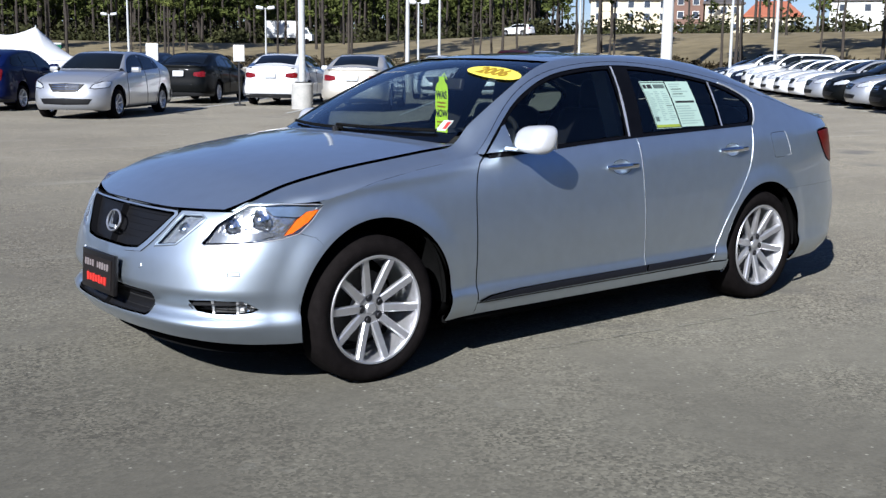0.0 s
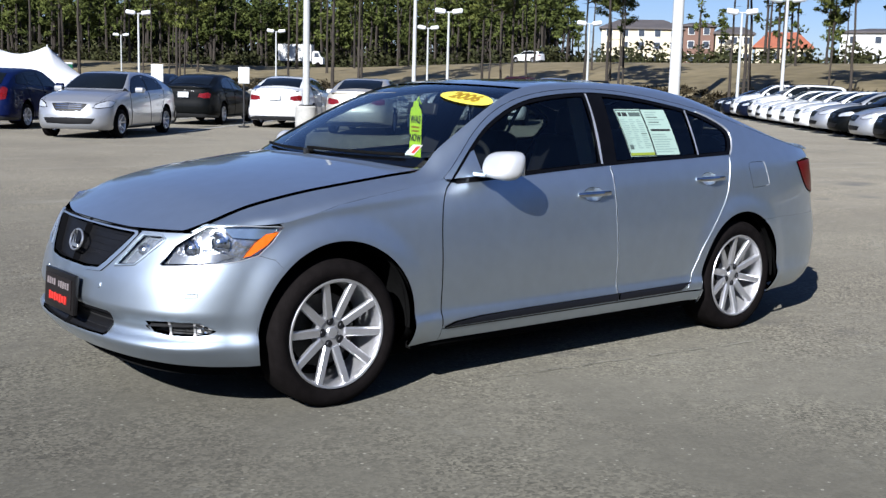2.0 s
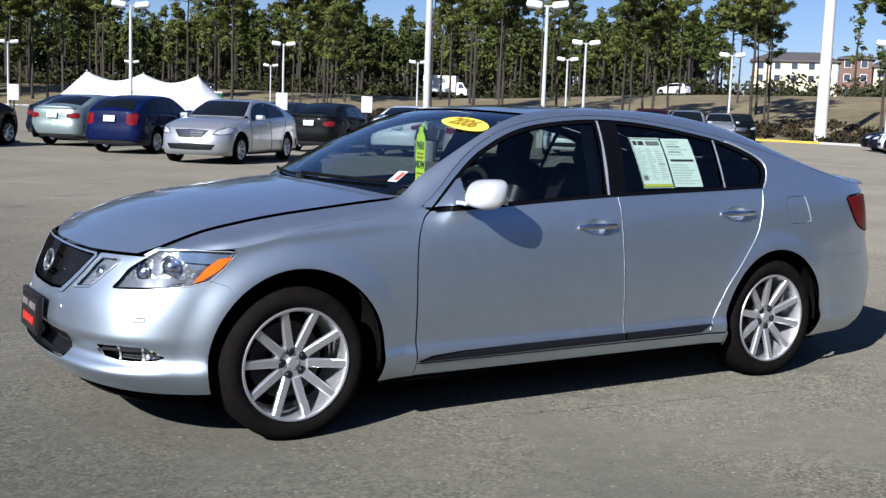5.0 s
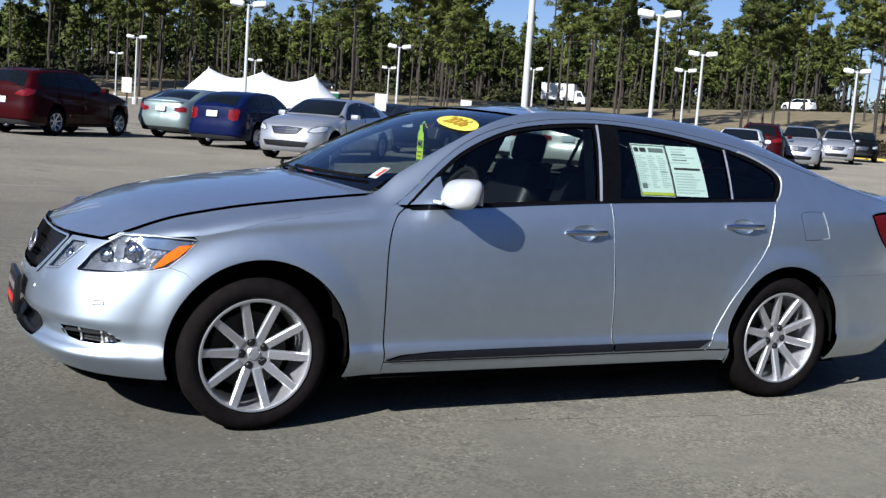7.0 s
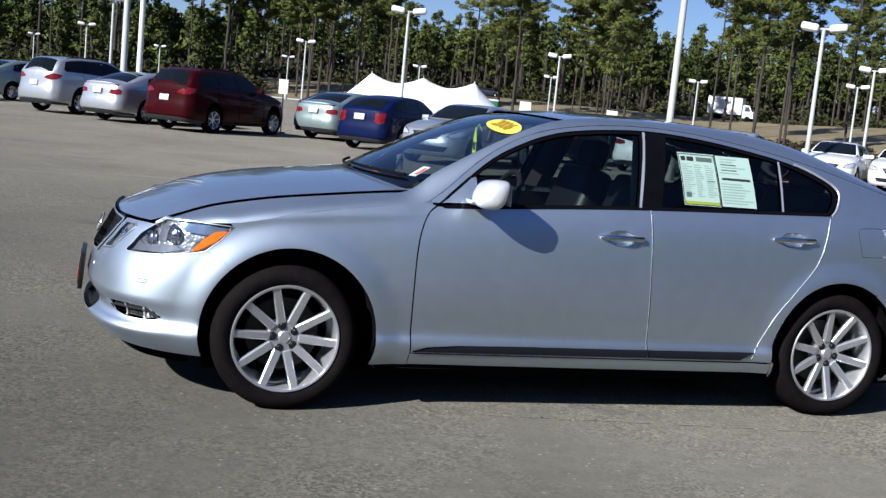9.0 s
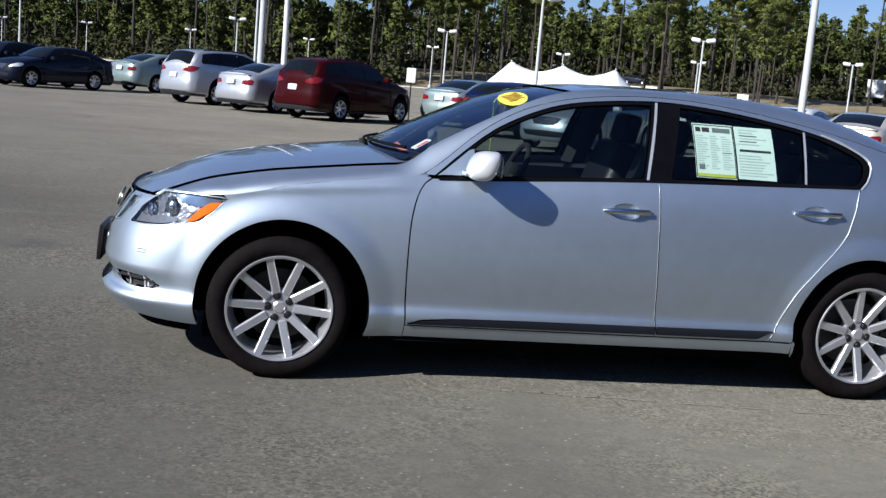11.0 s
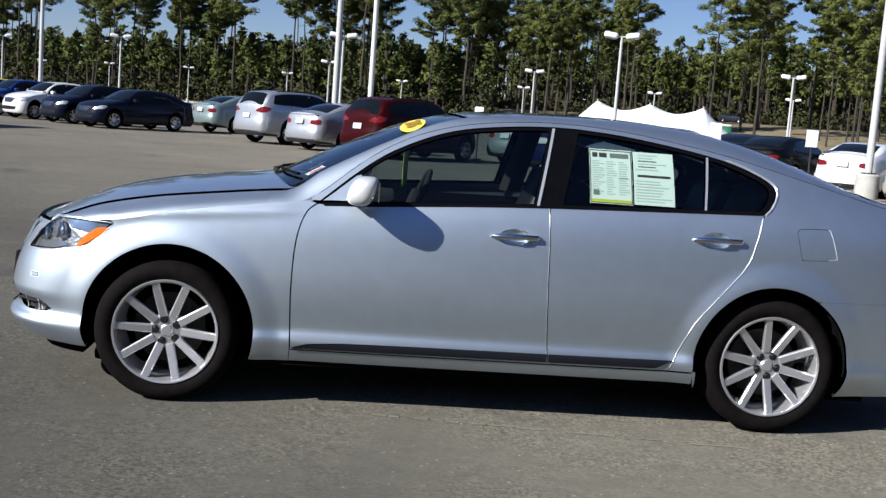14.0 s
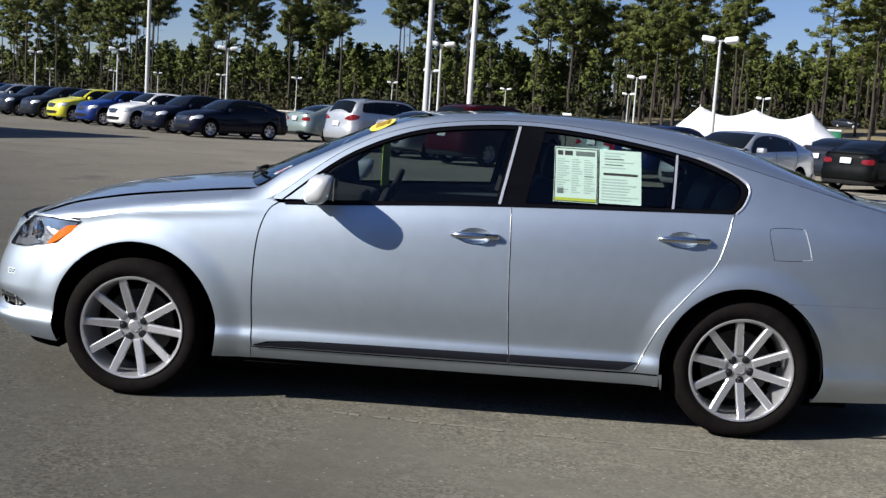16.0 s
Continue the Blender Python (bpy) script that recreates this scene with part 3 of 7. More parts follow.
def wheel_meshes(radius, rim_r, half, spokes, detail):
    """Meshes of a wheel whose outer face looks along local +z."""
    n = 56 if detail else 24
    k = radius - rim_r
    tyre = Solid().lathe([(rim_r + 0.002, half - 0.014), (rim_r + k * 0.2, half - 0.002), (rim_r + k * 0.5, half + 0.003), (rim_r + k * 0.78, half - 0.006),
                          (radius - 0.006, half - 0.022), (radius, half - 0.042), (radius, -half + 0.042), (radius - 0.006, -half + 0.022),
                          (rim_r + k * 0.5, -half - 0.003), (rim_r, -half + 0.014)], n, TO_SIDE, True)
    rim = Solid().lathe([(rim_r + 0.004, half - 0.012), (rim_r, half - 0.004), (rim_r - 0.008, half - 0.006), (rim_r - 0.014, half - 0.02),
                         (rim_r - 0.02, half - 0.06), (rim_r - 0.026, -half + 0.03), (rim_r + 0.002, -half + 0.02)], n, TO_SIDE)
    r0, r1, w0, w1 = 0.066, rim_r - 0.010, 0.0200, 0.0180
    z0, z1 = half - 0.046, half - 0.012
    spoke = Solid()
    a, b, c = w0 * 0.7, w1 * 0.72, 0.022
    vs = [(r0, -w0, z0 - c), (r0, w0, z0 - c), (r1, w1, z1 - c), (r1, -w1, z1 - c), (r0, -w0, z0 - 0.006), (r0, w0, z0 - 0.006), (r1, w1, z1 - 0.006), (r1, -w1, z1 - 0.006),
          (r0, -a, z0), (r0, a, z0), (r1, b, z1), (r1, -b, z1)]
    spoke.add(vs, [(0, 1, 2, 3)[::-1], (0, 4, 7, 3)[::-1], (1, 2, 6, 5), (4, 8, 11, 7)[::-1], (5, 6, 10, 9), (8, 9, 10, 11), (3, 7, 11, 10, 6, 2), (0, 1, 5, 9, 8, 4)])
    hub = Solid().lathe([(0.0, z0 + 0.001), (0.022, z0 + 0.000), (0.027, z0 - 0.004), (0.030, z0 - 0.009), (0.036, z0 - 0.009), (0.070, z0 - 0.006), (0.078, z0 - 0.010), (0.083, z0 - 0.05), (0.0, z0 - 0.05)], 32 if detail else 12, TO_SIDE)
    nut = Solid().lathe([(0.0, 0.006), (0.009, 0.006), (0.0115, 0.003), (0.0115, 0.0), (0.0175, 0.0015), (0.0195, 0.0)], 12)
    disc = Solid().lathe([(0.05, -0.02), (0.165, -0.02), (0.165, -0.045), (0.05, -0.045)], 32 if detail else 14, TO_SIDE, True)
    return {"tyre": tyre.mesh("tyre", RUBBER), "rim": rim.mesh("rim", ALLOY), "spoke": spoke.mesh("spoke", ALLOY, 20), "hub": hub.mesh("hub", ALLOY),
            "nut": nut.mesh("lug_nut", LUG, 20), "disc": disc.mesh("brake_disc", STEEL), "spokes": spokes, "nut_z": z0 - 0.0045}


def put_wheel(car, kit, x, y, z, turn, outward=-1, full=True, shift=0):
    w = part("wheel", kit["rim"], car)
    w.matrix_local = pose(x, y, z, 0, 0, 0 if outward < 0 else 180)
    part("tyre", kit["tyre"], w, "black rubber tyre")
    part("hub", kit["hub"], w)
    if full:
        part("brake_disc", kit["disc"], w)
    for i in range(kit["spokes"]):
        s = part("spoke", kit["spoke"], w)
        s.matrix_local = TO_SIDE @ pose(0, 0, 0, 0, 0, turn + 360 / kit["spokes"] * i)
    if full:
        for i in range(5):
            a = radians(turn + shift + 72 * i)
            s = part("lug_nut", kit["nut"], w, "dark recessed lug nut")
            s.matrix_local = TO_SIDE @ pose(0.053 * math.cos(a), 0.053 * math.sin(a), kit["nut_z"])
    return w


# ---- the silver sedan ----
SEDAN = CarShape(
    plan=[(-2.285, 0), (-2.272, -0.25), (-2.228, -0.48), (-2.150, -0.655), (-2.03, -0.770), (-1.87, -0.838), (-1.65, -0.875), (-1.2, -0.895), (-0.6, -0.903), (0.2, -0.906),
          (1.0, -0.905), (1.5, -0.899), (1.9, -0.878), (2.18, -0.838), (2.37, -0.765), (2.475, -0.64), (2.525, -0.40), (2.54, 0)],
    side=[(0.16, 0.085), (0.20, 0.055), (0.24, 0.026), (0.28, 0.008), (0.31, 0.0), (0.335, 0.0), (0.362, 0.010), (0.40, 0.012), (0.48, 0.004), (0.60, 0.001), (0.72, 0.010), (0.84, 0.025), (0.92, 0.041), (0.97, 0.057), (1.02, 0.082),
          (1.10, 0.122), (1.20, 0.178), (1.30, 0.246), (1.38, 0.310), (1.44, 0.370)],
    front=[(0.16, 0.15), (0.20, 0.10), (0.25, 0.040), (0.29, 0.006), (0.315, -0.010), (0.335, -0.004), (0.36, 0.026), (0.40, 0.028), (0.43, 0.012), (0.455, 0.001), (0.48, 0.002), (0.55, 0.016), (0.62, 0.040), (0.70, 0.078), (0.78, 0.125), (0.84, 0.20)],
    rear=[(0.16, 0.16), (0.20, 0.10), (0.28, 0.035), (0.38, 0.006), (0.50, 0.0), (0.60, 0.010), (0.70, 0.035), (0.85, 0.055), (0.98, 0.075), (1.06, 0.10), (1.12, 0.14)],
    belt=[(-2.3, 0.955), (-0.77, 0.955), (-0.55, 0.965), (-0.17, 0.990), (0.33, 1.016), (1.04, 1.040), (1.34, 1.050), (2.5, 1.06)],
    roofline=[(-1.08, 1.02), (-0.8, 1.165), (-0.5, 1.305), (-0.3, 1.380), (-0.1, 1.422), (0.2, 1.446), (0.5, 1.452), (0.8, 1.445), (1.1, 1.418), (1.4, 1.365), (1.7, 1.278),
              (1.95, 1.190), (2.15, 1.130), (2.35, 1.105), (2.46, 1.100), (2.56, 1.06)],
    cowl=-0.95, top_curve=(0.22, 0.28))
RAIL = spline([(-0.92, 0.945), (-0.82, 0.975), (-0.62, 1.125), (-0.46, 1.235), (-0.24, 1.330), (0.0, 1.381), (0.33, 1.406), (0.63, 1.394), (0.94, 1.353), (1.2, 1.305), (1.45, 1.245), (1.7, 1.182), (1.95, 1.120),
               (2.15, 1.078), (2.3, 1.052), (2.45, 1.035)])
EDGE = spline([(-0.90, 0.725), (-0.6, 0.668), (-0.3, 0.600), (0.0, 0.530), (0.3, 0.488), (0.8, 0.49), (1.2, 0.535), (1.6, 0.590), (2.0, 0.625), (2.45, 0.635)])
HOOD_LINE = spline([(-2.25, 0.722), (-2.15, 0.777), (-2.05, 0.823), (-1.94, 0.872), (-1.838, 0.912), (-1.7, 0.948), (-1.55, 0.978), (-1.4, 1.000), (-1.254, 1.019), (-1.08, 1.040), (-0.926, 1.054), (-0.8, 1.060)])
SEAM_Y = spline([(-2.05, 0.622), (-2.01, 0.642), (-1.79, 0.693), (-1.5, 0.720), (-1.2, 0.735), (-0.87, 0.746), (-0.78, 0.749)])
SEDAN.flare = 0.017
SEDAN.crease = spline([(-1.9, 0.812), (-1.73, 0.842), (-1.54, 0.864), (-1.34, 0.887), (-1.14, 0.906), (-0.83, 0.932)])


def hood_z(x, y):
    y2 = np.asarray(y) ** 2
    return HOOD_LINE(x - 0.10 * y2) - 0.068 * y2


def silver_sedan():
    S = SEDAN
    car = thing("sedan", "silver metallic four-door sedan parked alone on the asphalt", "car")
    yf, X = S.u_front, S.u
    skin, top, hood = S.skin, S.top, (lambda v: S.top(v, 0.0, hood_z))
    B = lambda x: float(S.belt(x))
    aF, aR = ARCH_F, ARCH_R

    lamp_low = [(X(-1.735), 0.750), (X(-1.80), 0.696), (X(-1.869), 0.678), (X(-1.984), 0.662), (yf(-0.745), 0.655), (yf(-0.643), 0.648), (yf(-0.628), 0.655)]
    lamp_top = [(yf(-0.685), 0.731), (X(-2.058), 0.781), (X(-1.999), 0.812), (X(-1.861), 0.818), (X(-1.715), 0.812), (X(-1.683), 0.808)]
    pod = [(yf(-0.372), 0.624), (yf(-0.50), 0.641), (yf(-0.556), 0.690), (yf(-0.628), 0.752), (yf(-0.600), 0.764), (yf(-0.492), 0.760), (yf(-0.455), 0.722), (yf(-0.418), 0.678)]
    grille = [(0, 0.593), (yf(-0.15), 0.593), (yf(-0.262), 0.603), (yf(-0.305), 0.633), (yf(-0.378), 0.700), (yf(-0.437), 0.757), (yf(-0.430), 0.765), (0, 0.767)]
    ring = [(0, 0.580), (yf(-0.15), 0.580), (yf(-0.29), 0.592), (yf(-0.335), 0.626), (yf(-0.405), 0.695), (yf(-0.460), 0.758), (yf(-0.445), 0.772), (0, 0.774)]
    fog = [(yf(-0.581), 0.420), (yf(-0.613), 0.374), (yf(-0.678), 0.366), (X(-2.058), 0.366), (X(-1.999), 0.373), (X(-1.968), 0.387), (X(-1.991), 0.402), (X(-2.029), 0.424), (yf(-0.678), 0.427)]
    bumper = ([(0, 0.242), (yf(-0.35), 0.250), (yf(-0.60), 0.246), (X(-2.02), 0.236), (X(-1.86), 0.230), (X(-1.79), 0.232)]
              + [(X(x), z) for x, z in arc(*aF, 196, 134, 16)] + [(X(-1.730), 0.675)] + lamp_low[1:] + lamp_top[:2]
              + [(yf(-0.70), 0.779), (yf(-0.60), 0.776), (yf(-0.50), 0.774), (yf(-0.468), 0.772)] + ring[5:0:-1] + [(0, 0.580), (0, 0.434), (yf(-0.36), 0.430), (yf(-0.375), 0.420), (yf(-0.370), 0.335), (yf(-0.355), 0.328), (0, 0.322)])
    fender = ([(X(x), z) for x, z in arc(*aF, 134, -18, 44)] + [(X(-1.035), 0.222), (X(-0.862), 0.225)]
              + [(X(x), z) for x, z in curve([(-0.858, 0.285), (-0.864, 0.41), (-0.868, 0.57), (-0.863, 0.74), (-0.846, 0.85), (-0.815, 0.925), (-0.775, 0.962)], 5)]
              + [(X(x), z) for x, z in ((-0.82, 0.970), (-1.0, 0.946), (-1.2, 0.920), (-1.4, 0.888), (-1.55, 0.852), (-1.66, 0.829), (-1.70, 0.822), (-1.683, 0.808))] + [(X(-1.735), 0.750), (X(-1.798), 0.6975), (X(-1.7295), 0.6762)])
    seam_f = curve([(-0.858, 0.285), (-0.864, 0.41), (-0.868, 0.57), (-0.863, 0.74), (-0.846, 0.85), (-0.815, 0.925), (-0.772, 0.960)], 5)
    seam_b = curve([(0.310, B(0.30) - 0.001), (0.316, 0.84), (0.320, 0.68), (0.328, 0.52), (0.345, 0.285)], 6)
    seam_r = curve([(0.925, 0.287), (0.968, 0.39), (1.035, 0.53), (1.148, 0.67), (1.257, 0.80), (1.305, 0.93), (1.322, 1.0), (1.338, 1.048)], 6)
    belt = lambda x0, x1, dz=0.0: [(x, B(x) + dz) for x in np.linspace(x0, x1, 14)]
    door_front = [(x + 0.004, z) for x, z in seam_f] + belt(-0.755, 0.302)[1:-1] + seam_b + [(-0.3, 0.285)]
    door_rear = seam_b[::-1] + belt(0.302, 1.338)[1:-1] + seam_r[::-1] + [(0.84, 0.286)]
    sill = [(-0.862, 0.224), (1.045, 0.224), (1.045, 0.25), (1.04, 0.285), (0.93, 0.285), (-0.858, 0.285)]
    dlo_top = curve([(-0.757, 0.972), (-0.60, 1.105), (-0.44, 1.215), (-0.22, 1.310), (0.0, 1.358), (0.33, 1.384), (0.63, 1.370), (0.94, 1.328), (1.16, 1.283), (1.31, 1.230), (1.385, 1.185),
                     (1.402, 1.145), (1.372, 1.085), (1.338, 1.050)], 5)
    top_at = spline(dlo_top[:50])
    dlo = dlo_top + belt(1.338, -0.757, 0.002)[1:-1]
    glass_f = [(-0.560, 0.985), (-0.575, 1.10)] + [(x, float(top_at(x)) - 0.020) for x in np.linspace(-0.53, 0.305, 22)] + [(0.232, B(0.23) + 0.016)]
    glass_r = [(0.375, B(0.37) + 0.016), (0.455, float(top_at(0.455)) - 0.020)] + [(x, float(top_at(x)) - 0.020) for x in np.linspace(0.5, 1.065, 14)] + [(1.04, B(1.04) + 0.016)]
    glass_q = [(1.062, B(1.06) + 0.016), (1.088, float(top_at(1.088)) - 0.021)] + curve([(1.12, 1.274), (1.23, 1.236), (1.335, 1.190), (1.366, 1.152), (1.345, 1.095), (1.315, 1.066)], 5)
    lamp_edge = curve([(2.055, 0.985), (2.078, 0.935), (2.11, 0.88), (2.15, 0.835), (2.20, 0.803), (2.30, 0.782), (2.40, 0.772)], 3)
    quarter = (seam_r + dlo_top[::-1] + [(-0.80, 0.972)] + [(x, float(RAIL(x))) for x in np.linspace(-0.80, 2.42, 60)]
               + [(2.43, 1.006), (2.30, 1.006), (2.16, 1.001), (2.09, 0.995)] + lamp_edge + [(2.43, 0.74), (2.44, 0.660), (2.10, 0.659), (1.635, 0.657)] + arc(*aR, 59, 200, 44) + [(1.05, 0.288)])
    fuel = [(x - 0.012, z) for x, z in curve([(1.510, 0.975), (1.53, 0.994), (1.65, 0.998), (1.675, 0.985), (1.705, 0.880), (1.695, 0.860), (1.555, 0.852), (1.535, 0.865), (1.510, 0.975)], 4)][:-1]
    rear_bumper = ([(X(x), z) for x, z in arc(*aR, 58, -22, 22)] + [(X(1.80), 0.195), (X(2.2), 0.20), (S.u_rear(-0.6), 0.215), (S.length, 0.22), (S.length, 0.663), (X(2.44), 0.662), (X(2.10), 0.661), (X(1.635), 0.659)])
    lamp_rear = [(S.u_rear(-0.62), 0.772), (S.u_rear(-0.42), 0.80), (S.u_rear(-0.40), 0.93), (X(2.44), 0.994)]
    tail_lamp = [(X(x), z) for x, z in lamp_edge] + lamp_rear + [(X(2.30), 1.0), (X(2.16), 0.996), (X(2.09), 0.991)]
    rear_face = [(X(2.445), 0.664), (S.length, 0.664), (S.length, 1.035), (X(2.44), 1.035), (X(2.435), 1.002)] + lamp_rear[::-1] + [(X(2.405), 0.772), (X(2.435), 0.74)]
    ell = lambda cx, cz, a, b: [(cx + a * math.cos(t), cz + b * math.sin(t)) for t in np.linspace(0, 2 * math.pi, 25)[:-1]]
    cup_f, cup_r = ell(0.150, 0.868, 0.072, 0.036), ell(1.105, 0.915, 0.070, 0.035)

    def bowl(cx, cz, a, b):
        def f(v):
            def at(w):
                xx = np.interp(w[:, 0], S.ps, S.px)
                q = np.clip(1 - ((xx - cx) / a) ** 2 - ((w[:, 1] - cz) / b) ** 2, 0, 1)
                return skin(w, 0.022 * q ** 0.7)[0]
            e = 0.004
            p = at(v)
            n = np.cross(at(v + (e, 0)) - at(v - (e, 0)), at(v + (0, e)) - at(v - (0, e)))
            return p, unit(n)
        return f

    POD = mat("pod_reflector", (0.60, 0.63, 0.66), 0.25, 0.85, vary=0.3, scale=24, bump=0.6, bscale=30)
    # blue-grey base colour stands in for a bluish reflection in the lamp's top
    LAMP_SHEEN = mat("lamp_sheen", (0.22, 0.29, 0.40), 0.12, 0.5, vary=0.2, scale=20)
    LAMP_DARK = mat("lamp_shroud_dark", (0.20, 0.21, 0.23), 0.25, 0.6, vary=0.3, scale=40)
    FOG_LENS = mat("fog_lens", (0.10, 0.10, 0.10), 0.10, 0.5, vary=0.5, scale=35, coat=1.0)
    FOG_BRIGHT = mat("fog_reflector_facets", (0.72, 0.72, 0.70), 0.3, 0.2, vary=0.45, scale=60, bump=0.6, bscale=40)
    dark_grey = mat("dark_sill_moulding", (0.009, 0.010, 0.015), 0.45, 0.0, vary=0.1, spec=0.3)
    for mir in (False, True):
        P = lambda name, surf, loops, m, **k: panel(name, surf, loops, m, mirror=mir, **k)
        part("front_bumper", P("front_bumper", skin, [bumper, fog, pod], SILVER, h=0.018, rim=0.02), car)
        part("fender", P("fender", skin, [fender], SILVER, h=0.016, gap=0.0, rim=0.018), car)
        df = part("door", P("front_door", skin, [S.xz(door_front), S.xz(cup_f)], SILVER, gap=0.0012, bevel=0.0012), car)
        dr = part("door", P("rear_door", skin, [S.xz(door_rear), S.xz(cup_r)], SILVER, gap=0.0012, bevel=0.0012), car)
        part("handle_cup", P("handle_cup", bowl(0.150, 0.868, 0.072, 0.036), [S.xz(ell(0.150, 0.868, 0.0725, 0.0365))], SILVER, h=0.012, rim=0), df)
        part("handle_cup", P("handle_cup", bowl(1.105, 0.915, 0.070, 0.035), [S.xz(ell(1.105, 0.915, 0.0705, 0.0355))], SILVER, h=0.012, rim=0), dr)
        for dd, x0, x1, z in ((df, 0.040, 0.262, 0.872), (dr, 0.990, 1.225, 0.917)):
            sgn = 1 if mir else -1
            yy = [float(skin(np.array([[X(x), z]]))[0][0][1]) * (1 if not mir else -1) for x in (x0, x0 + 0.03, x1 - 0.07, x1)]
            bar = Solid().tube([(x0, yy[0], z - 0.002), (x0 + 0.035, yy[1] + sgn * 0.020, z), (x0 + 0.11, yy[1] + sgn * 0.028, z + 0.001), (x1 - 0.07, yy[2] + sgn * 0.024, z + 0.001)],
                               [0.008, 0.014, 0.0155, 0.014], 12)
            part("handle", bar.mesh("handle", CHROME), dd, "bright chrome pull handle")
            cap = Solid().box((0.072, 0.028, 0.026), pose(x1 - 0.036, yy[3] + sgn * 0.012, z + 0.001), 0.009, 3)
            part("handle_end", cap.mesh("handle_end", CHROME), dd, "chrome handle end with keyhole")
        part("sill", P("sill", skin, [S.xz(sill)], SILVER, gap=0.0015), car)
        part("moulding", P("moulding", lambda v: skin(v, -0.010), [S.xz([(-0.846, 0.291), (0.338, 0.295), (0.338, 0.337), (-0.3, 0.334), (-0.62, 0.328), (-0.78, 0.314)])], dark_grey, gap=0.001, rim=0.02), df, "dark slate lower moulding")
        part("moulding", P("moulding", lambda v: skin(v, -0.010), [S.xz([(0.349, 0.295), (0.86, 0.296), (0.94, 0.341), (0.348, 0.337)])], dark_grey, gap=0.001, rim=0.02), dr, "dark slate lower moulding")
        part("window_frame", P("window_frame", lambda v: skin(v, 0.002), [S.xz(dlo), S.xz(glass_f), S.xz(glass_r), S.xz(glass_q)], BLACK_GLOSS, gap=0.001), car, "gloss black window surround")
        sail = [(-0.748, 0.974), (-0.60, 1.098), (-0.575, 1.105), (-0.560, 0.980)]
        part("mirror_patch", P("mirror_patch", lambda v: skin(v, -0.003), [S.xz(sail)], SILVER, gap=0.001), car)
        gf = part("window_glass", P("front_window", lambda v: skin(v, 0.008), [S.xz(glass_f)], GLASS_SIDE, rim=0), df, "lightly tinted side glass")
        gr = part("window_glass", P("rear_window", lambda v: skin(v, 0.008), [S.xz(glass_r)], GLASS_DARK, rim=0), dr, "tinted side glass")
        gq = part("window_glass", P("quarter_window", lambda v: skin(v, 0.008), [S.xz(glass_q)], GLASS_DARK, rim=0), dr, "tinted quarter glass")
        for g in (gf, gr, gq):
            if mir:
                g.data.flip_normals()
        strip = lambda xb, xt, w, zb, zt: S.xz([(xb, zb), (xt, zt), (xt + w, zt), (xb + w, zb)])
        part("pillar_strip", P("pillar_strip", lambda v: skin(v, -0.004), [strip(0.246, 0.326, 0.013, B(0.25) + 0.006, 1.380)], SATIN, rim=0.008), df, "thin bright pillar strip")
        part("divider_strip", P("divider_strip", lambda v: skin(v, -0.003), [strip(1.046, 1.070, 0.011, B(1.04) + 0.008, 1.296)], SATIN, rim=0.008), dr, "thin bright window divider")
        tr = skin(S.xz(curve([(1.17, 1.289), (1.25, 1.264), (1.325, 1.231), (1.395, 1.192), (1.4105, 1.147), (1.381, 1.084), (1.344, 1.048)], 5)), -0.001)[0] * (1, -1 if mir else 1, 1)
        part("window_trim", Solid().tube([tuple(v) for v in tr], 0.0055, 8).mesh("window_trim", SATIN), car, "thin bright trim round the quarter glass")
        for dd, seam, r in ((df, seam_b, 0.0006), (dr, seam_r, 0.0018)):
            q = skin(S.xz([(x - 0.003, z) for x, z in seam if 0.30 < z < 1.035]), -0.0008)[0] * (1, -1 if mir else 1, 1)
            part("edge_guard", Solid().tube([tuple(v) for v in q], r, 6).mesh("edge_guard", SATIN), dd, "thin bright door edge guard")
        part("belt_strip", P("belt_strip", lambda v: skin(v, -0.004), [S.xz(belt(-0.74, 1.33, -0.003) + belt(1.33, -0.74, 0.011))], BLACK_GLOSS, rim=0.008), car, "dark belt moulding")
        part("quarter_panel", P("quarter_panel", skin, [S.xz(quarter), S.xz(fuel)], SILVER, gap=0.0012, h=0.018, bevel=0.0012), car)
        fd = part("fuel_door", P("fuel_door", skin, [S.xz(fuel)], SILVER), car)
        # highlight on the flap's rear edge, modelled as a thin bright tube
        q = skin(S.xz([(x + 0.002, z) for x, z in fuel if x > 1.645]), -0.0002)[0] * (1, -1 if mir else 1, 1)
        part("flap_edge", Solid().tube([tuple(v) for v in q], 0.0022, 6).mesh("flap_edge", SATIN), fd, "thin bright line made as the highlight on the flap edge")
        part("rear_bumper", P("rear_bumper", lambda v: skin(v, -0.0012), [rear_bumper], SILVER, h=0.04), car)
        part("rear_face", P("rear_face", skin, [rear_face], SILVER, h=0.04), car)
        part("tail_lamp", P("tail_lamp", lambda v: skin(v, -0.006), [tail_lamp], RED_LENS, gap=0.002), car, "red tail lamp")
        # front lamps
        lamp_loop = lamp_low + lamp_top
        hl = part("headlamp", P("headlamp", lambda v: skin(v, 0.024), [lamp_loop], REFLECTOR, h=0.025, rim=-0.02), car, "clear headlamp with amber side section")
        part("lamp_cover", P("lamp_cover", lambda v: skin(v, 0.001), [lamp_loop], GLASS_CLEAR, h=0.03, gap=0.002, rim=0), hl, "clear plastic lens").visible_shadow = False
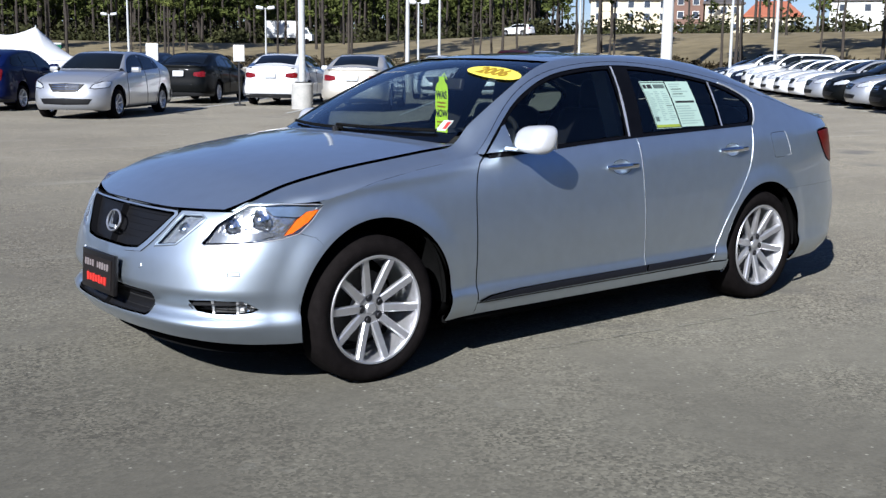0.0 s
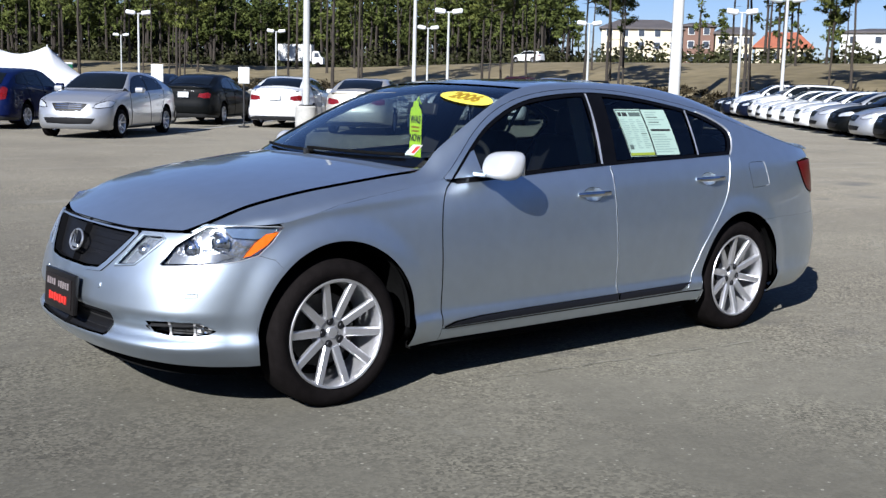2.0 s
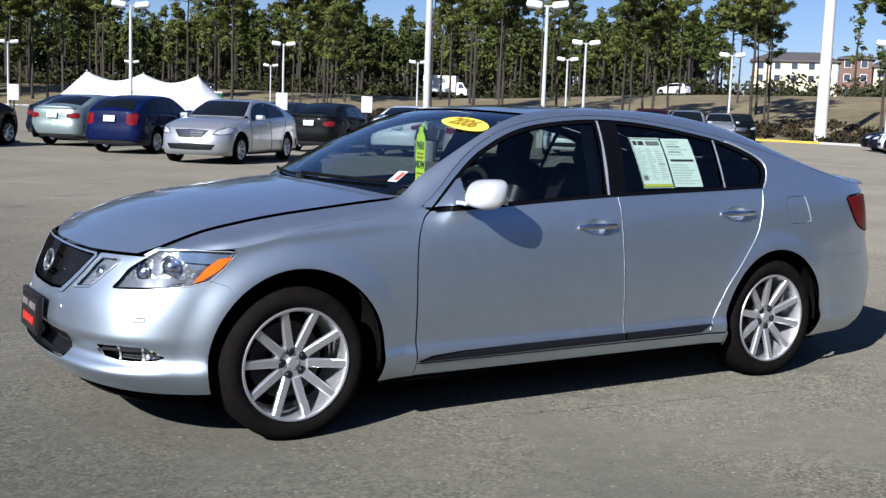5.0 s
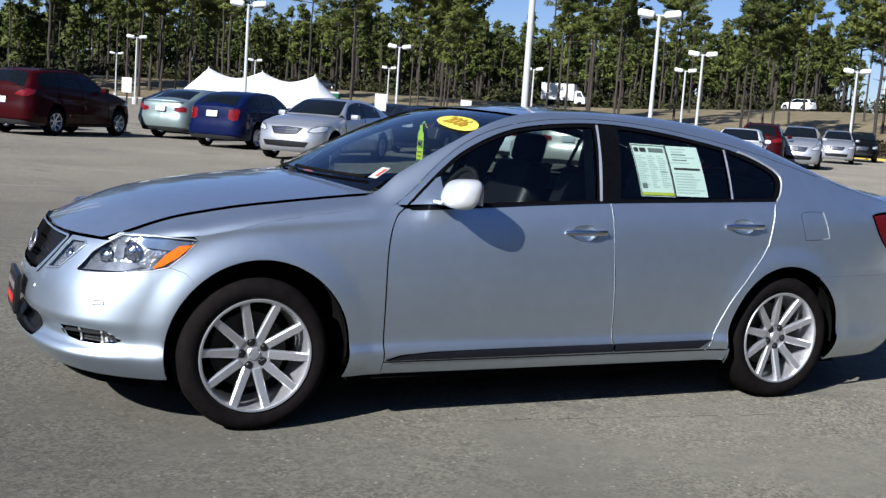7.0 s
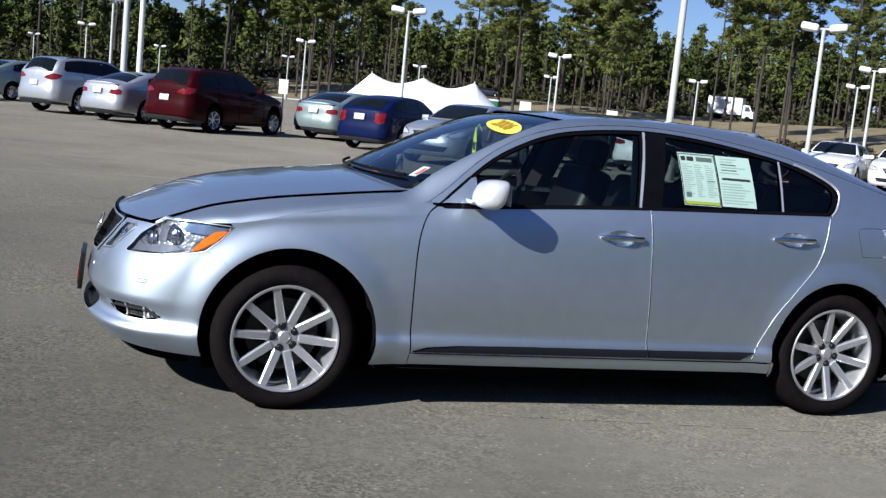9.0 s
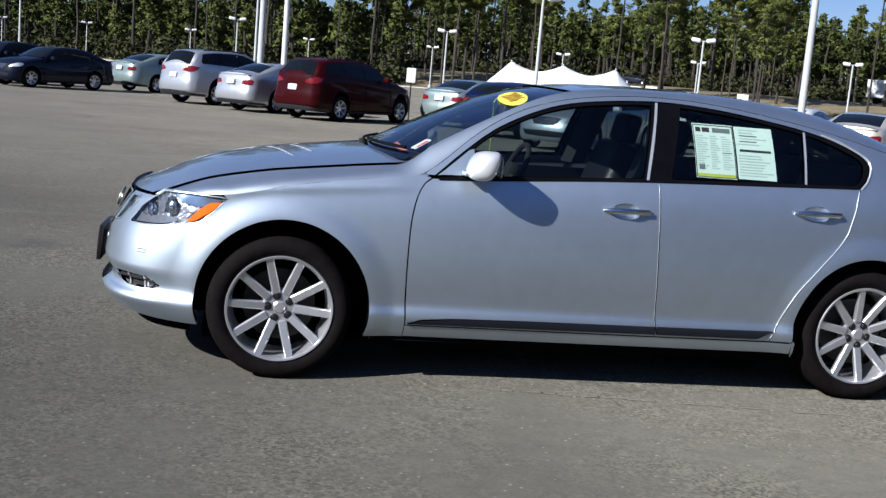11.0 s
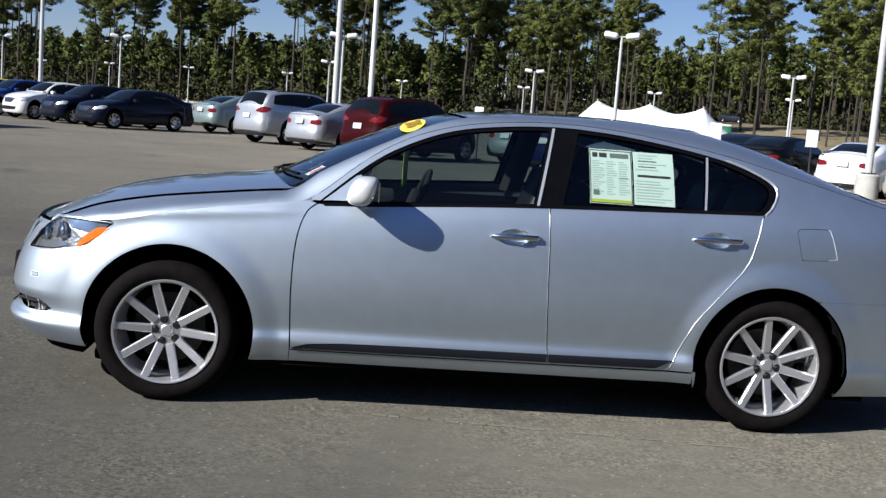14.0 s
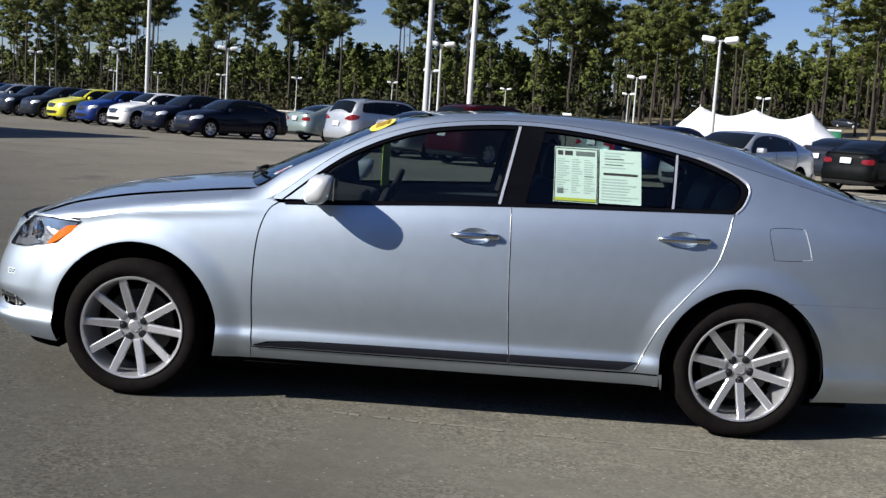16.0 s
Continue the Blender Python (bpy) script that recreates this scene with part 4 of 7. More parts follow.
        part("lamp_bezel", P("lamp_bezel", lambda v: skin(v, 0.012), [[(X(-1.93), 0.806), (X(-1.90), 0.770), (X(-1.80), 0.762), (X(-1.745), 0.770), (X(-1.70), 0.803)]], LAMP_SHEEN, h=0.03), hl, "lamp inset coloured blue-grey like a reflection")
        part("lamp_shroud", P("lamp_shroud", lambda v: skin(v, 0.016), [[(yf(-0.66), 0.656), (yf(-0.745), 0.662), (X(-1.984), 0.668), (X(-1.90), 0.690), (X(-1.94), 0.706), (X(-2.02), 0.700), (yf(-0.72), 0.690), (yf(-0.675), 0.700)]], LAMP_DARK, h=0.02, rim=0.012), hl, "dark lower lamp shroud")
        part("lamp_shroud", P("lamp_shroud", lambda v: skin(v, 0.017), [[(X(-2.03), 0.720), (X(-1.985), 0.716), (X(-1.975), 0.785), (X(-2.02), 0.790)]], LAMP_DARK, h=0.02, rim=0.012), hl, "dark divider between the lamps")
        for who, lp, wide, metal in ((hl, lamp_loop, 0.0022, SATIN), (None, pod, 0.0055, SILVER)):
            q = skin(resample(lp, 0.02), -0.0005)[0] * (1, -1 if mir else 1, 1)
            edge_me = Solid().tube([tuple(v) for v in q] + [tuple(q[0])], wide, 8, None, False).mesh("lamp_edge", metal)
            part("lamp_edge", edge_me, who or car, "thin bright lamp border")
        part("turn_lens", P("turn_lens", lambda v: skin(v, 0.004), [[(X(-1.861), 0.690), (X(-1.827), 0.698), (X(-1.759), 0.739), (X(-1.705), 0.788), (X(-1.759), 0.783), (X(-1.810), 0.748)]], AMBER, h=0.02), hl, "amber turn signal lens")
        ip = part("inner_lamp", P("inner_lamp", lambda v: skin(v, 0.020), [pod], POD, h=0.02, rim=-0.018), car, "clear inner lamp pod")
        part("lamp_cover", P("lamp_cover", lambda v: skin(v, 0.001), [pod], GLASS_CLEAR, h=0.02, gap=0.002, rim=0), ip, "clear plastic lens").visible_shadow = False
        for who, uu, zz, r in ((hl, yf(-0.74), 0.715, 0.036), (hl, X(-1.955), 0.742, 0.042), (ip, yf(-0.50), 0.692, 0.028)):
            q, nn = skin(np.array([[uu, zz]]), 0.030)
            m4 = Matrix.Translation(q[0]) @ Vector((nn[0][0] * 0.9, nn[0][1] * 0.4, 0.0)).to_track_quat('Z', 'Y').to_matrix().to_4x4()
            if mir:
                m4 = Matrix.Diagonal((1, -1, 1, 1)) @ m4 @ Matrix.Diagonal((1, -1, 1, 1))
            part("projector", Solid().lathe([(r * 1.25, -0.004), (r, 0.0), (r * 1.05, 0.012), (r * 0.93, 0.016), (r * 0.85, 0.008), (r * 0.6, 0.018), (r * 0.25, 0.023), (0, 0.024)], 20, m4).mesh("projector", CHROME), who, "round chrome projector lens")
        part("fog_recess", P("fog_recess", lambda v: skin(v, 0.045), [fog], BLACK, h=0.03, rim=-0.046), car, "black fog lamp recess")
        fl = part("fog_lamp", P("fog_lamp", lambda v: skin(v, 0.014), [[(yf(-0.685), 0.426), (X(-2.029), 0.421), (X(-1.993), 0.401), (X(-1.975), 0.387), (X(-2.0), 0.376), (X(-2.058), 0.369), (yf(-0.685), 0.369)]], FOG_LENS, h=0.02, gap=0.002), car, "clear fog lamp with smoky inner lens")
        part("fog_bar", P("fog_bar", lambda v: skin(v, 0.006), [[(yf(-0.678), 0.368), (yf(-0.687), 0.368), (yf(-0.687), 0.427), (yf(-0.678), 0.427)]], SATIN, h=0.01, rim=0.012), fl, "bright upright bar")
        part("fog_bar", P("fog_bar", lambda v: skin(v, 0.006), [[(X(-2.052), 0.369), (X(-2.043), 0.370), (X(-2.043), 0.425), (X(-2.052), 0.426)]], SATIN, h=0.01, rim=0.012), fl, "bright upright bar")
        part("fog_reflector", P("fog_reflector", lambda v: skin(v, 0.012), [[(X(-2.042), 0.421), (X(-2.029), 0.419), (X(-1.995), 0.400), (X(-1.978), 0.388), (X(-2.0), 0.378), (X(-2.042), 0.372)]], FOG_BRIGHT, h=0.012), fl, "bright faceted lamp reflector")
        q, nn = skin(S.xz([(-2.012, 0.393)]), 0.010)
        m4 = Matrix.Translation(q[0]) @ Vector(nn[0]).to_track_quat('Z', 'Y').to_matrix().to_4x4()
        if mir:
            m4 = Matrix.Diagonal((1, -1, 1, 1)) @ m4 @ Matrix.Diagonal((1, -1, 1, 1))
        part("fog_bulb", Solid().lathe([(0.016, 0.0), (0.015, 0.006), (0.009, 0.003), (0.005, 0.008), (0, 0.009)], 16, m4).mesh("fog_bulb", CHROME), fl, "small chrome bulb cup")
        part("parking_sensor", P("parking_sensor", lambda v: skin(v, -0.002), [S.xz([(-2.078, 0.527), (-2.034, 0.529), (-2.034, 0.549), (-2.078, 0.548)])], SILVER, h=0.01, gap=0.001, rim=0.006, bevel=0.003), car)
        part("sensor_gap", P("sensor_gap", lambda v: skin(v, -0.0006), [S.xz([(-2.081, 0.5245), (-2.031, 0.5265), (-2.031, 0.5515), (-2.081, 0.5505)])], PILLAR_IN, h=0.01, rim=0.0), car)
        q, nn = skin(np.array([[yf(-0.30), 0.533]]), -0.002)
        m4 = Matrix.Translation(q[0]) @ Vector(nn[0]).to_track_quat('Z', 'Y').to_matrix().to_4x4()
        if mir:
            m4 = Matrix.Diagonal((1, -1, 1, 1)) @ m4 @ Matrix.Diagonal((1, -1, 1, 1))
        part("parking_sensor", Solid().lathe([(0.0, 0.0015), (0.010, 0.001), (0.012, -0.001), (0.014, -0.003)], 16, m4).mesh("round_sensor", SILVER), car)
        part("grille_surround", P("grille_surround", lambda v: skin(v, -0.006), [ring[:5] + ring[5:] + grille[::-1]], SILVER, h=0.015, rim=0.02), car, "polished grille surround")
        part("grille", P("grille", lambda v: skin(v, 0.03), [grille], GRILLE, h=0.03, rim=-0.03), car, "dark mesh grille")
        for k in range(5):
            z = 0.636 + 0.026 * k
            yw = min(0.40, 0.25 + (z - 0.612) * 0.95)
            bars = [(0, z), (yf(-yw), z), (yf(-yw), z + 0.006), (0, z + 0.006)]
            part("grille_bar", P("grille_bar", lambda v: skin(v, 0.0265), [bars], GRILLE, h=0.03, rim=0.015), car)
        intake = [(0, 0.322), (yf(-0.355), 0.328), (yf(-0.370), 0.335), (yf(-0.375), 0.420), (yf(-0.36), 0.430), (0, 0.434)]
        part("lower_intake", P("lower_intake", lambda v: skin(v, 0.022), [intake], GRILLE, h=0.04, rim=-0.022), car, "black lower air intake")
        for z in (0.350, 0.380, 0.408):
            part("intake_bar", P("intake_bar", lambda v: skin(v, 0.017), [[(0, z), (yf(-0.36), z), (yf(-0.36), z + 0.008), (0, z + 0.008)]], BLACK, h=0.04, rim=0.02), car)
        # inner sheet behind the gaps, and the doors' inner trim
        inner = ([(X(-2.1), 0.30), (X(-1.80), 0.30)] + [(X(x), z) for x, z in arc(*aF, 196, -16, 30)] + [(X(1.0), 0.27)] + [(X(x), z) for x, z in arc(*aR, 196, -16, 30)] + [(X(2.4), 0.27), (X(2.4), 0.95), (X(1.4), 0.95), (X(-0.8), 0.93), (X(-1.5), 0.80), (X(-1.9), 0.62), (X(-2.1), 0.55)])
        part("inner_panel", P("inner_panel", lambda v: skin(v, 0.075), [inner], LINER, h=0.06, rim=0), car, "dark inner door trim")
        for a in (aF, aR):
            sg = 1 if mir else -1
            well = Solid().lathe([(a[2] + 0.006, 0.012), (a[2] + 0.02, -0.26), (0.0, -0.27)], 40, pose(a[0], sg * 0.845, a[1], 90 if not mir else -90), False, (-6, 186) if not mir else (-186, 6))
            part("wheel_well", well.mesh("wheel_well", LINER), car, "black wheel arch liner")
        # roof rail, pillars and shoulders
        xs = np.linspace(-0.995, 2.42, 94)
        w = step((xs + 0.995) / 0.24)
        za = np.interp(xs, (-1.2, -1.0, -0.79, -0.7), (0.921, 0.947, 0.969, 0.99)) * (1 - w) + RAIL(xs) * w
        ra = skin(S.xz(np.stack([xs, za], 1)))[0]
        up = unit(skin(S.xz(np.stack([xs, za + 0.01], 1)))[0] - ra)
        ey = -(SEAM_Y(xs) * (1 - w) + EDGE(xs) * w)
        edge_z = lambda y: (hood_z(xs, y) - 0.0105) * (1 - w) + S.top_z(xs, y) * w
        rb = np.stack([xs, ey, edge_z(ey)], 1)
        inw = unit(np.stack([xs, ey + 0.02, edge_z(ey + 0.02)], 1) - rb)
        part("roof_rail", bridge("roof_rail", ra, up, rb, inw, SILVER, 8, mir), car)
        a2 = np.array(curve(lamp_top[1:4] + [(X(x), z) for x, z in ((-1.76, 0.821), (-1.66, 0.829), (-1.55, 0.852), (-1.4, 0.888), (-1.2, 0.920), (-1.0, 0.946), (-0.79, 0.968))], 8))
        xb = np.array([v[0] for v in curve([(-2.005, 0), (-1.95, 0), (-1.845, 0), (-1.75, 0), (-1.66, 0), (-1.54, 0), (-1.4, 0), (-1.2, 0), (-1.0, 0), (-0.79, 0)], 8)])
        ra = skin(a2)[0]
        up = unit(skin(a2 + (0, 0.008))[0] - ra)
        sy = -SEAM_Y(xb) - 0.003
        rb = np.stack([xb, sy, hood_z(xb, sy) - 0.009], 1)
        inw = unit(np.stack([xb, sy + 0.02, hood_z(xb, sy + 0.02)], 1) - rb)
        gap_d = np.linalg.norm(rb - ra, axis=1)[:, None]
        soft = unit((rb - ra) + np.array((0, 0, 0.5)) * gap_d)
        w = step((ra[:, :1] + 1.90) / 0.22)
        up = unit(up * w + soft * (1 - w))
        inw = unit(inw * w + unit((rb - ra) * (1, 1, 0.35)) * (1 - w))
        part("fender_top", bridge("fender_top", ra, up, rb, inw, SILVER, 8, mir), car)
        # wing mirror
        sg = 1 if mir else -1
        vs, fs = [], []
        for i in range(17):
            for j in range(24):
                a, b = math.pi * (i / 16 - 0.5), 2 * math.pi * j / 24
                f = lambda v, e: math.copysign(abs(v) ** e, v)
                cx, cy, cz = f(math.cos(a), 0.6) * f(math.cos(b), 0.62), f(math.cos(a), 0.6) * f(math.sin(b), 0.62), f(math.sin(a), 0.72)
                back = 0.050 if cx > 0 else 0.074
                vs.append((-0.555 + cx * back + 0.02 * cz, sg * (0.968 + 0.099 * cy + (0.02 if cx < 0 else 0) * cx), 1.044 + cz * (0.066 + 0.006 * cy)))
        fs = [(i * 24 + j, i * 24 + (j + 1) % 24, (i + 1) * 24 + (j + 1) % 24, (i + 1) * 24 + j) for i in range(16) for j in range(24)]
        mh = part("wing_mirror", Solid().add(vs, fs if not mir else [t[::-1] for t in fs]).mesh("wing_mirror", paint("mirror_shell_paint", (0.66, 0.67, 0.68), 0.4, 0.35), 80), car, "pale silver wing mirror")
        part("mirror_arm", Solid().box((0.085, 0.09, 0.022), pose(-0.595, sg * 0.868, 0.996, 0, 0, 0), 0.009, 3).mesh("mirror_arm", SILVER), mh)
        part("mirror_glass", Solid().box((0.004, 0.14, 0.092), pose(-0.494, sg * 0.962, 1.044), 0.001, 1).mesh("mirror_glass", CHROME), mh, "mirror glass")
    # sheets across the car
    T = lambda name, loops, m, **k: panel(name, k.pop("surf", top), loops, m, **k)
    ys = np.linspace(-1, 1, 41)
    def band(front, back, inset=0.0, surf_edge=EDGE):
        """The outline between two cross lines x = c + k y^2, out to the side edge."""
        def edge_y(c, k):
            y = 0.6
            for _ in range(30):
                y = float(surf_edge(c + k * y * y)) - inset
            return y
        y0, y1 = edge_y(*front), edge_y(*back)
        lo = [(front[0] + front[1] * (y0 * t) ** 2, y0 * t) for t in ys]
        hi = [(back[0] + back[1] * (y1 * t) ** 2, y1 * t) for t in ys[::-1]]
        x0, x1 = lo[-1][0], hi[0][0]
        right = [(x, float(surf_edge(x)) - inset) for x in np.linspace(x0, x1, 30)[1:-1]]
        return lo + right + hi + [(x, -y) for x, y in right[::-1]]
    roof = band((-0.135, 0.20), (1.20, -0.12))
    sunroof = [(x, y) for x, y in ((0.02, -0.40), (0.02, 0.40), (0.05, 0.43), (0.45, 0.43), (0.48, 0.40), (0.48, -0.40), (0.45, -0.43), (0.05, -0.43))]
    part("roof", T("roof", [roof, sunroof], SILVER, h=0.05), car)
    part("sunroof", T("sunroof", [sunroof], BLACK_GLOSS, gap=0.004), car, "dark glass sunroof")
    ws = part("windscreen", T("windscreen", [band((-1.065, 0.34), (-0.145, 0.20), 0.012)], GLASS_FRONT, h=0.05, rim=0, surf=lambda v: top(v, 0.006)), car, "clear windscreen")
    part("rear_screen", T("rear_screen", [band((1.215, -0.12), (2.0, -0.18), 0.012)], GLASS_DARK, h=0.06, rim=0, surf=lambda v: top(v, 0.004)), car, "dark rear screen")
    ws.visible_shadow = False
    part("boot_lid", T("boot_lid", [band((2.03, -0.18), (2.45, -0.12))], SILVER, h=0.05), car)
    part("screen_band", T("screen_band", [band((-0.205, 0.20), (-0.14, 0.20), 0.014)], BLACK_GLOSS, rim=0, surf=lambda v: top(v, 0.009)), car, "black screen border")
    part("screen_band", T("screen_band", [band((-1.07, 0.34), (-0.99, 0.33), 0.014)], BLACK_GLOSS, rim=0, surf=lambda v: top(v, 0.009)), car, "black screen border")
    yy = np.linspace(-0.63, 0.63, 40)
    u_r = np.array([S.u_rear(y) for y in yy])
    ra = S.skin(np.stack([u_r, np.full(40, 1.035)], 1))[0]
    ra[:, 1] = np.where(yy > 0, -ra[:, 1], ra[:, 1])
    xr = 2.448 - 0.12 * yy ** 2
    rb = np.stack([xr, yy, S.top_z(xr, yy)], 1)
    part("boot_lip", bridge("boot_lip", ra, np.tile((0.25, 0, 1.0), (40, 1)), rb, np.tile((-1.0, 0, 0.1), (40, 1)), SILVER, 6), car)
    hx = np.linspace(-2.022, -0.84, 40)
    right = [(x, float(SEAM_Y(x))) for x in hx]
    nose = [(-2.168 + 0.345 * y * y, y) for y in np.linspace(-0.632, 0.632, 31)]
    tail = [(-1.02 + 0.32 * y * y, y) for y in np.linspace(0.74, -0.74, 31)]
    part("bonnet", panel("bonnet", hood, [nose + right[1:-1] + tail + [(x, -y) for x, y in right[-2:0:-1]]], SILVER, h=0.05, gap=0.007, rim=0.004, bevel=0.002), car)
    cowl_loop = [(-1.06 + 0.32 * y * y, y) for y in np.linspace(-0.72, 0.72, 31)] + [(-0.86 + 0.20 * y * y, y) for y in np.linspace(0.72, -0.72, 31)]
    part("cowl", panel("cowl", lambda v: S.top(v, 0.02, hood_z), [cowl_loop], BLACK, h=0.05, rim=0), car, "black plastic scuttle panel")
    for y0, y1, off in ((-0.60, 0.06, 0.050), (-0.02, 0.62, 0.028)):
        pts = [(-1.045 + off + 0.335 * y * y, y) for y in np.linspace(y0, y1, 11)]
        part("wiper", Solid().tube([(x, y, float(S.top_z(x, y)) + 0.010) for x, y in pts], 0.008, 8).mesh("wiper", LINER), car, "black wiper blade")
    part("bonnet_edge", panel("bonnet_edge", lambda v: S.top(v, 0.03, hood_z), [[(-2.13 + 0.345 * y * y, y) for y in np.linspace(-0.60, 0.60, 25)] + [(-1.8, 0.67), (-0.95, 0.735), (-0.95, -0.735), (-1.8, -0.67)]], LINER, h=0.08, rim=0), car)
    # underside and cabin
    part("underbody", Solid().box((3.75, 1.46, 0.06), pose(0.10, 0, 0.175), 0.02).mesh("underbody", LINER), car)
    low = [(x * 0.935, y * 0.87) for x, y in zip(S.px[::6], S.py[::6])]
    for name, keep, z in (("front_undertray", lambda x: x < -1.80, 0.170), ("rear_undertray", lambda x: x > 1.82, 0.220)):
        half = [q for q in low if keep(q[0])]
        loop = half + [(x, -y) for x, y in half[::-1]]
        part(name, Solid().prism(loop, 0.25 - z, pose(0, 0, z)).mesh(name, LINER), car, "black undertray")
    part("floor_pan", Solid().box((2.02, 1.70, 0.03), pose(0, 0, 0.215), 0.005).mesh("floor_pan", LINER), car)
    part("engine_block", Solid().box((0.85, 1.0, 0.36), pose(-1.42, 0, 0.50), 0.03).mesh("engine_block", LINER), car)
    part("front_tray", Solid().box((0.36, 1.25, 0.05), pose(-1.90, 0, 0.27), 0.02).mesh("front_tray", LINER), car)
    part("rear_tray", Solid().box((0.5, 1.3, 0.05), pose(2.15, 0, 0.30), 0.02).mesh("rear_tray", LINER), car)
    part("cabin_floor", Solid().box((2.9, 1.5, 0.05), pose(0.55, 0, 0.35), 0.02).mesh("cabin_floor", TRIM_INNER), car)
    part("bulkhead", Solid().box((0.05, 1.5, 0.6), pose(-0.95, 0, 0.62), 0.02).mesh("bulkhead", LINER), car)
    part("dashboard", Solid().box((0.48, 1.42, 0.26), pose(-0.66, 0, 0.845, 0, 6, 0), 0.07, 4).box((0.20, 0.36, 0.08), pose(-0.50, -0.37, 0.97), 0.03, 3).mesh("dashboard", TRIM_INNER), car, "dark grey dashboard")
    part("headliner", panel("headliner", lambda v: top(v, 0.035), [band((-0.13, 0.2), (1.2, -0.12), 0.02)], TRIM_INNER, h=0.1, rim=0), car, "dark roof lining")
    part("parcel_shelf", Solid().box((0.45, 1.25, 0.03), pose(1.72, 0, 1.03), 0.01).mesh("parcel_shelf", TRIM_INNER), car)
    part("steering_wheel", Solid().lathe([(0.175 + 0.014 * math.cos(a), 0.014 * math.sin(a)) for a in np.linspace(0, 2 * math.pi, 9)[:-1]], 36, pose(-0.30, -0.37, 0.955, 0, -68, 0), True)
         .box((0.06, 0.30, 0.02), pose(-0.30, -0.37, 0.955, 0, 22, 0), 0.008).box((0.16, 0.12, 0.05), pose(-0.32, -0.37, 0.95, 0, -68, 0), 0.02).mesh("steering_wheel", TRIM_INNER), car, "dark steering wheel")
    for x, y, w in ((0.10, -0.37, 0.50), (0.10, 0.37, 0.50), (1.10, -0.34, 0.60), (1.10, 0.34, 0.60)):
        seat = part("seat", Solid().box((0.50, w, 0.20), pose(x, y, 0.52, 0, -6, 0), 0.07, 4).mesh("seat", SEAT), car, "dark leather seat")
        part("backrest", Solid().box((0.16, w * 0.96, 0.62), pose(x + 0.30, y, 0.84, 0, 20, 0), 0.065, 4).mesh("backrest", SEAT), seat)
        part("headrest", Solid().box((0.10, 0.26, 0.17), pose(x + 0.42, y, 1.215, 0, 12, 0), 0.045, 4).tube([(x + 0.38, y - 0.06, 1.06), (x + 0.42, y - 0.06, 1.16)], 0.006).tube([(x + 0.38, y + 0.06, 1.06), (x + 0.42, y + 0.06, 1.16)], 0.006).mesh("headrest", SEAT), seat)
    for sg in (-1, 1):
        pil = Solid().add([(x + dx, sg * (abs(y) + dy), z) for x, y, z in ((0.262, 0.770, 0.98), (0.335, 0.560, 1.36)) for dx, dy in ((0, 0), (0.085, 0), (0.115, -0.11), (0.03, -0.13))],
                          [(0, 1, 5, 4), (1, 2, 6, 5), (2, 3, 7, 6), (3, 0, 4, 7)])
        part("pillar_cover", pil.mesh("pillar_cover", PILLAR_IN if sg < 0 else TRIM_INNER), car, "pale grey pillar cover" if sg < 0 else "")
    part("rear_view_mirror", Solid().box((0.03, 0.24, 0.065), pose(-0.30, 0, 1.275, 0, 12, 0), 0.012, 3).tube([(-0.27, 0, 1.33), (-0.30, 0, 1.29)], 0.008).mesh("rear_view_mirror", BLACK), car, "black interior mirror")
    # wheels
    kit = wheel_meshes(0.327, 0.240, 0.112, 10, True)
    for x, turn, shift in ((-1.425, 32, 0), (1.425, 24, 36)):
        put_wheel(car, kit, x, -0.772, 0.327, turn, -1, True, shift)
        put_wheel(car, kit, x, 0.772, 0.327, turn, 1, True, shift)
    # badge and number plate frame
    bx = -2.222
    face = pose(bx - 0.012, 0, 0.690, 0, -72, 0)
    badge = Solid().lathe([(0.058 + 0.0055 * math.cos(a), 0.005 * math.sin(a)) for a in np.linspace(0, 2 * math.pi, 9)[:-1]], 36, face @ Matrix.Diagonal((0.80, 1.12, 1, 1)), True)
    stroke = [(0.040, 0.012), (0.040, 0.026), (-0.018, 0.004), (-0.018, -0.046), (-0.032, -0.046), (-0.032, 0.024)]
    badge.prism([(a, b) for a, b in stroke], 0.008, face)
    part("badge", badge.mesh("badge", mat("badge_metal", (0.62, 0.63, 0.65), 0.3, 0.85, vary=0.05)), car, "chrome oval badge")
    pf = part("plate_frame", Solid().box((0.022, 0.345, 0.175), pose(-2.308, 0, 0.468, 0, 4, 0), 0.006, 2).mesh("plate_frame", PLATE_BLACK), car, "black dealer plate with red and white lettering bars")
    pin = Solid().box((0.004, 0.300, 0.130), pose(-2.3205, 0, 0.468, 0, 4, 0))
    part("plate", pin.mesh("plate", mat("plate_maroon", (0.012, 0.009, 0.009), 0.4, vary=0.2)), pf)
    for y, w, z, h, m in [(-0.115 + 0.026 * i, 0.015, 0.500, 0.030 - 0.004 * (i % 3 == 1), PLATE_GREY) for i in range(10) if i != 5] + [(-0.09 + 0.03 * i, 0.022, 0.437, 0.036 - 0.006 * (i % 2), PLATE_RED) for i in range(7)]:
        part("plate_bar", Solid().box((0.004, w, h), pose(-2.3235 - (z - 0.468) * -0.07, y, z, 0, 4, 0)).mesh("plate_bar", m), pf)
    part("cowl_tag", Solid().box((0.03, 0.015, 0.03), pose(-1.03, 0.02, 1.055), 0.004).mesh("washer_jet", BLACK), car)
    return car


PLATE_GREY = mat("faded_plate_print", (0.20, 0.17, 0.17), 0.5, vary=0.3, scale=60)
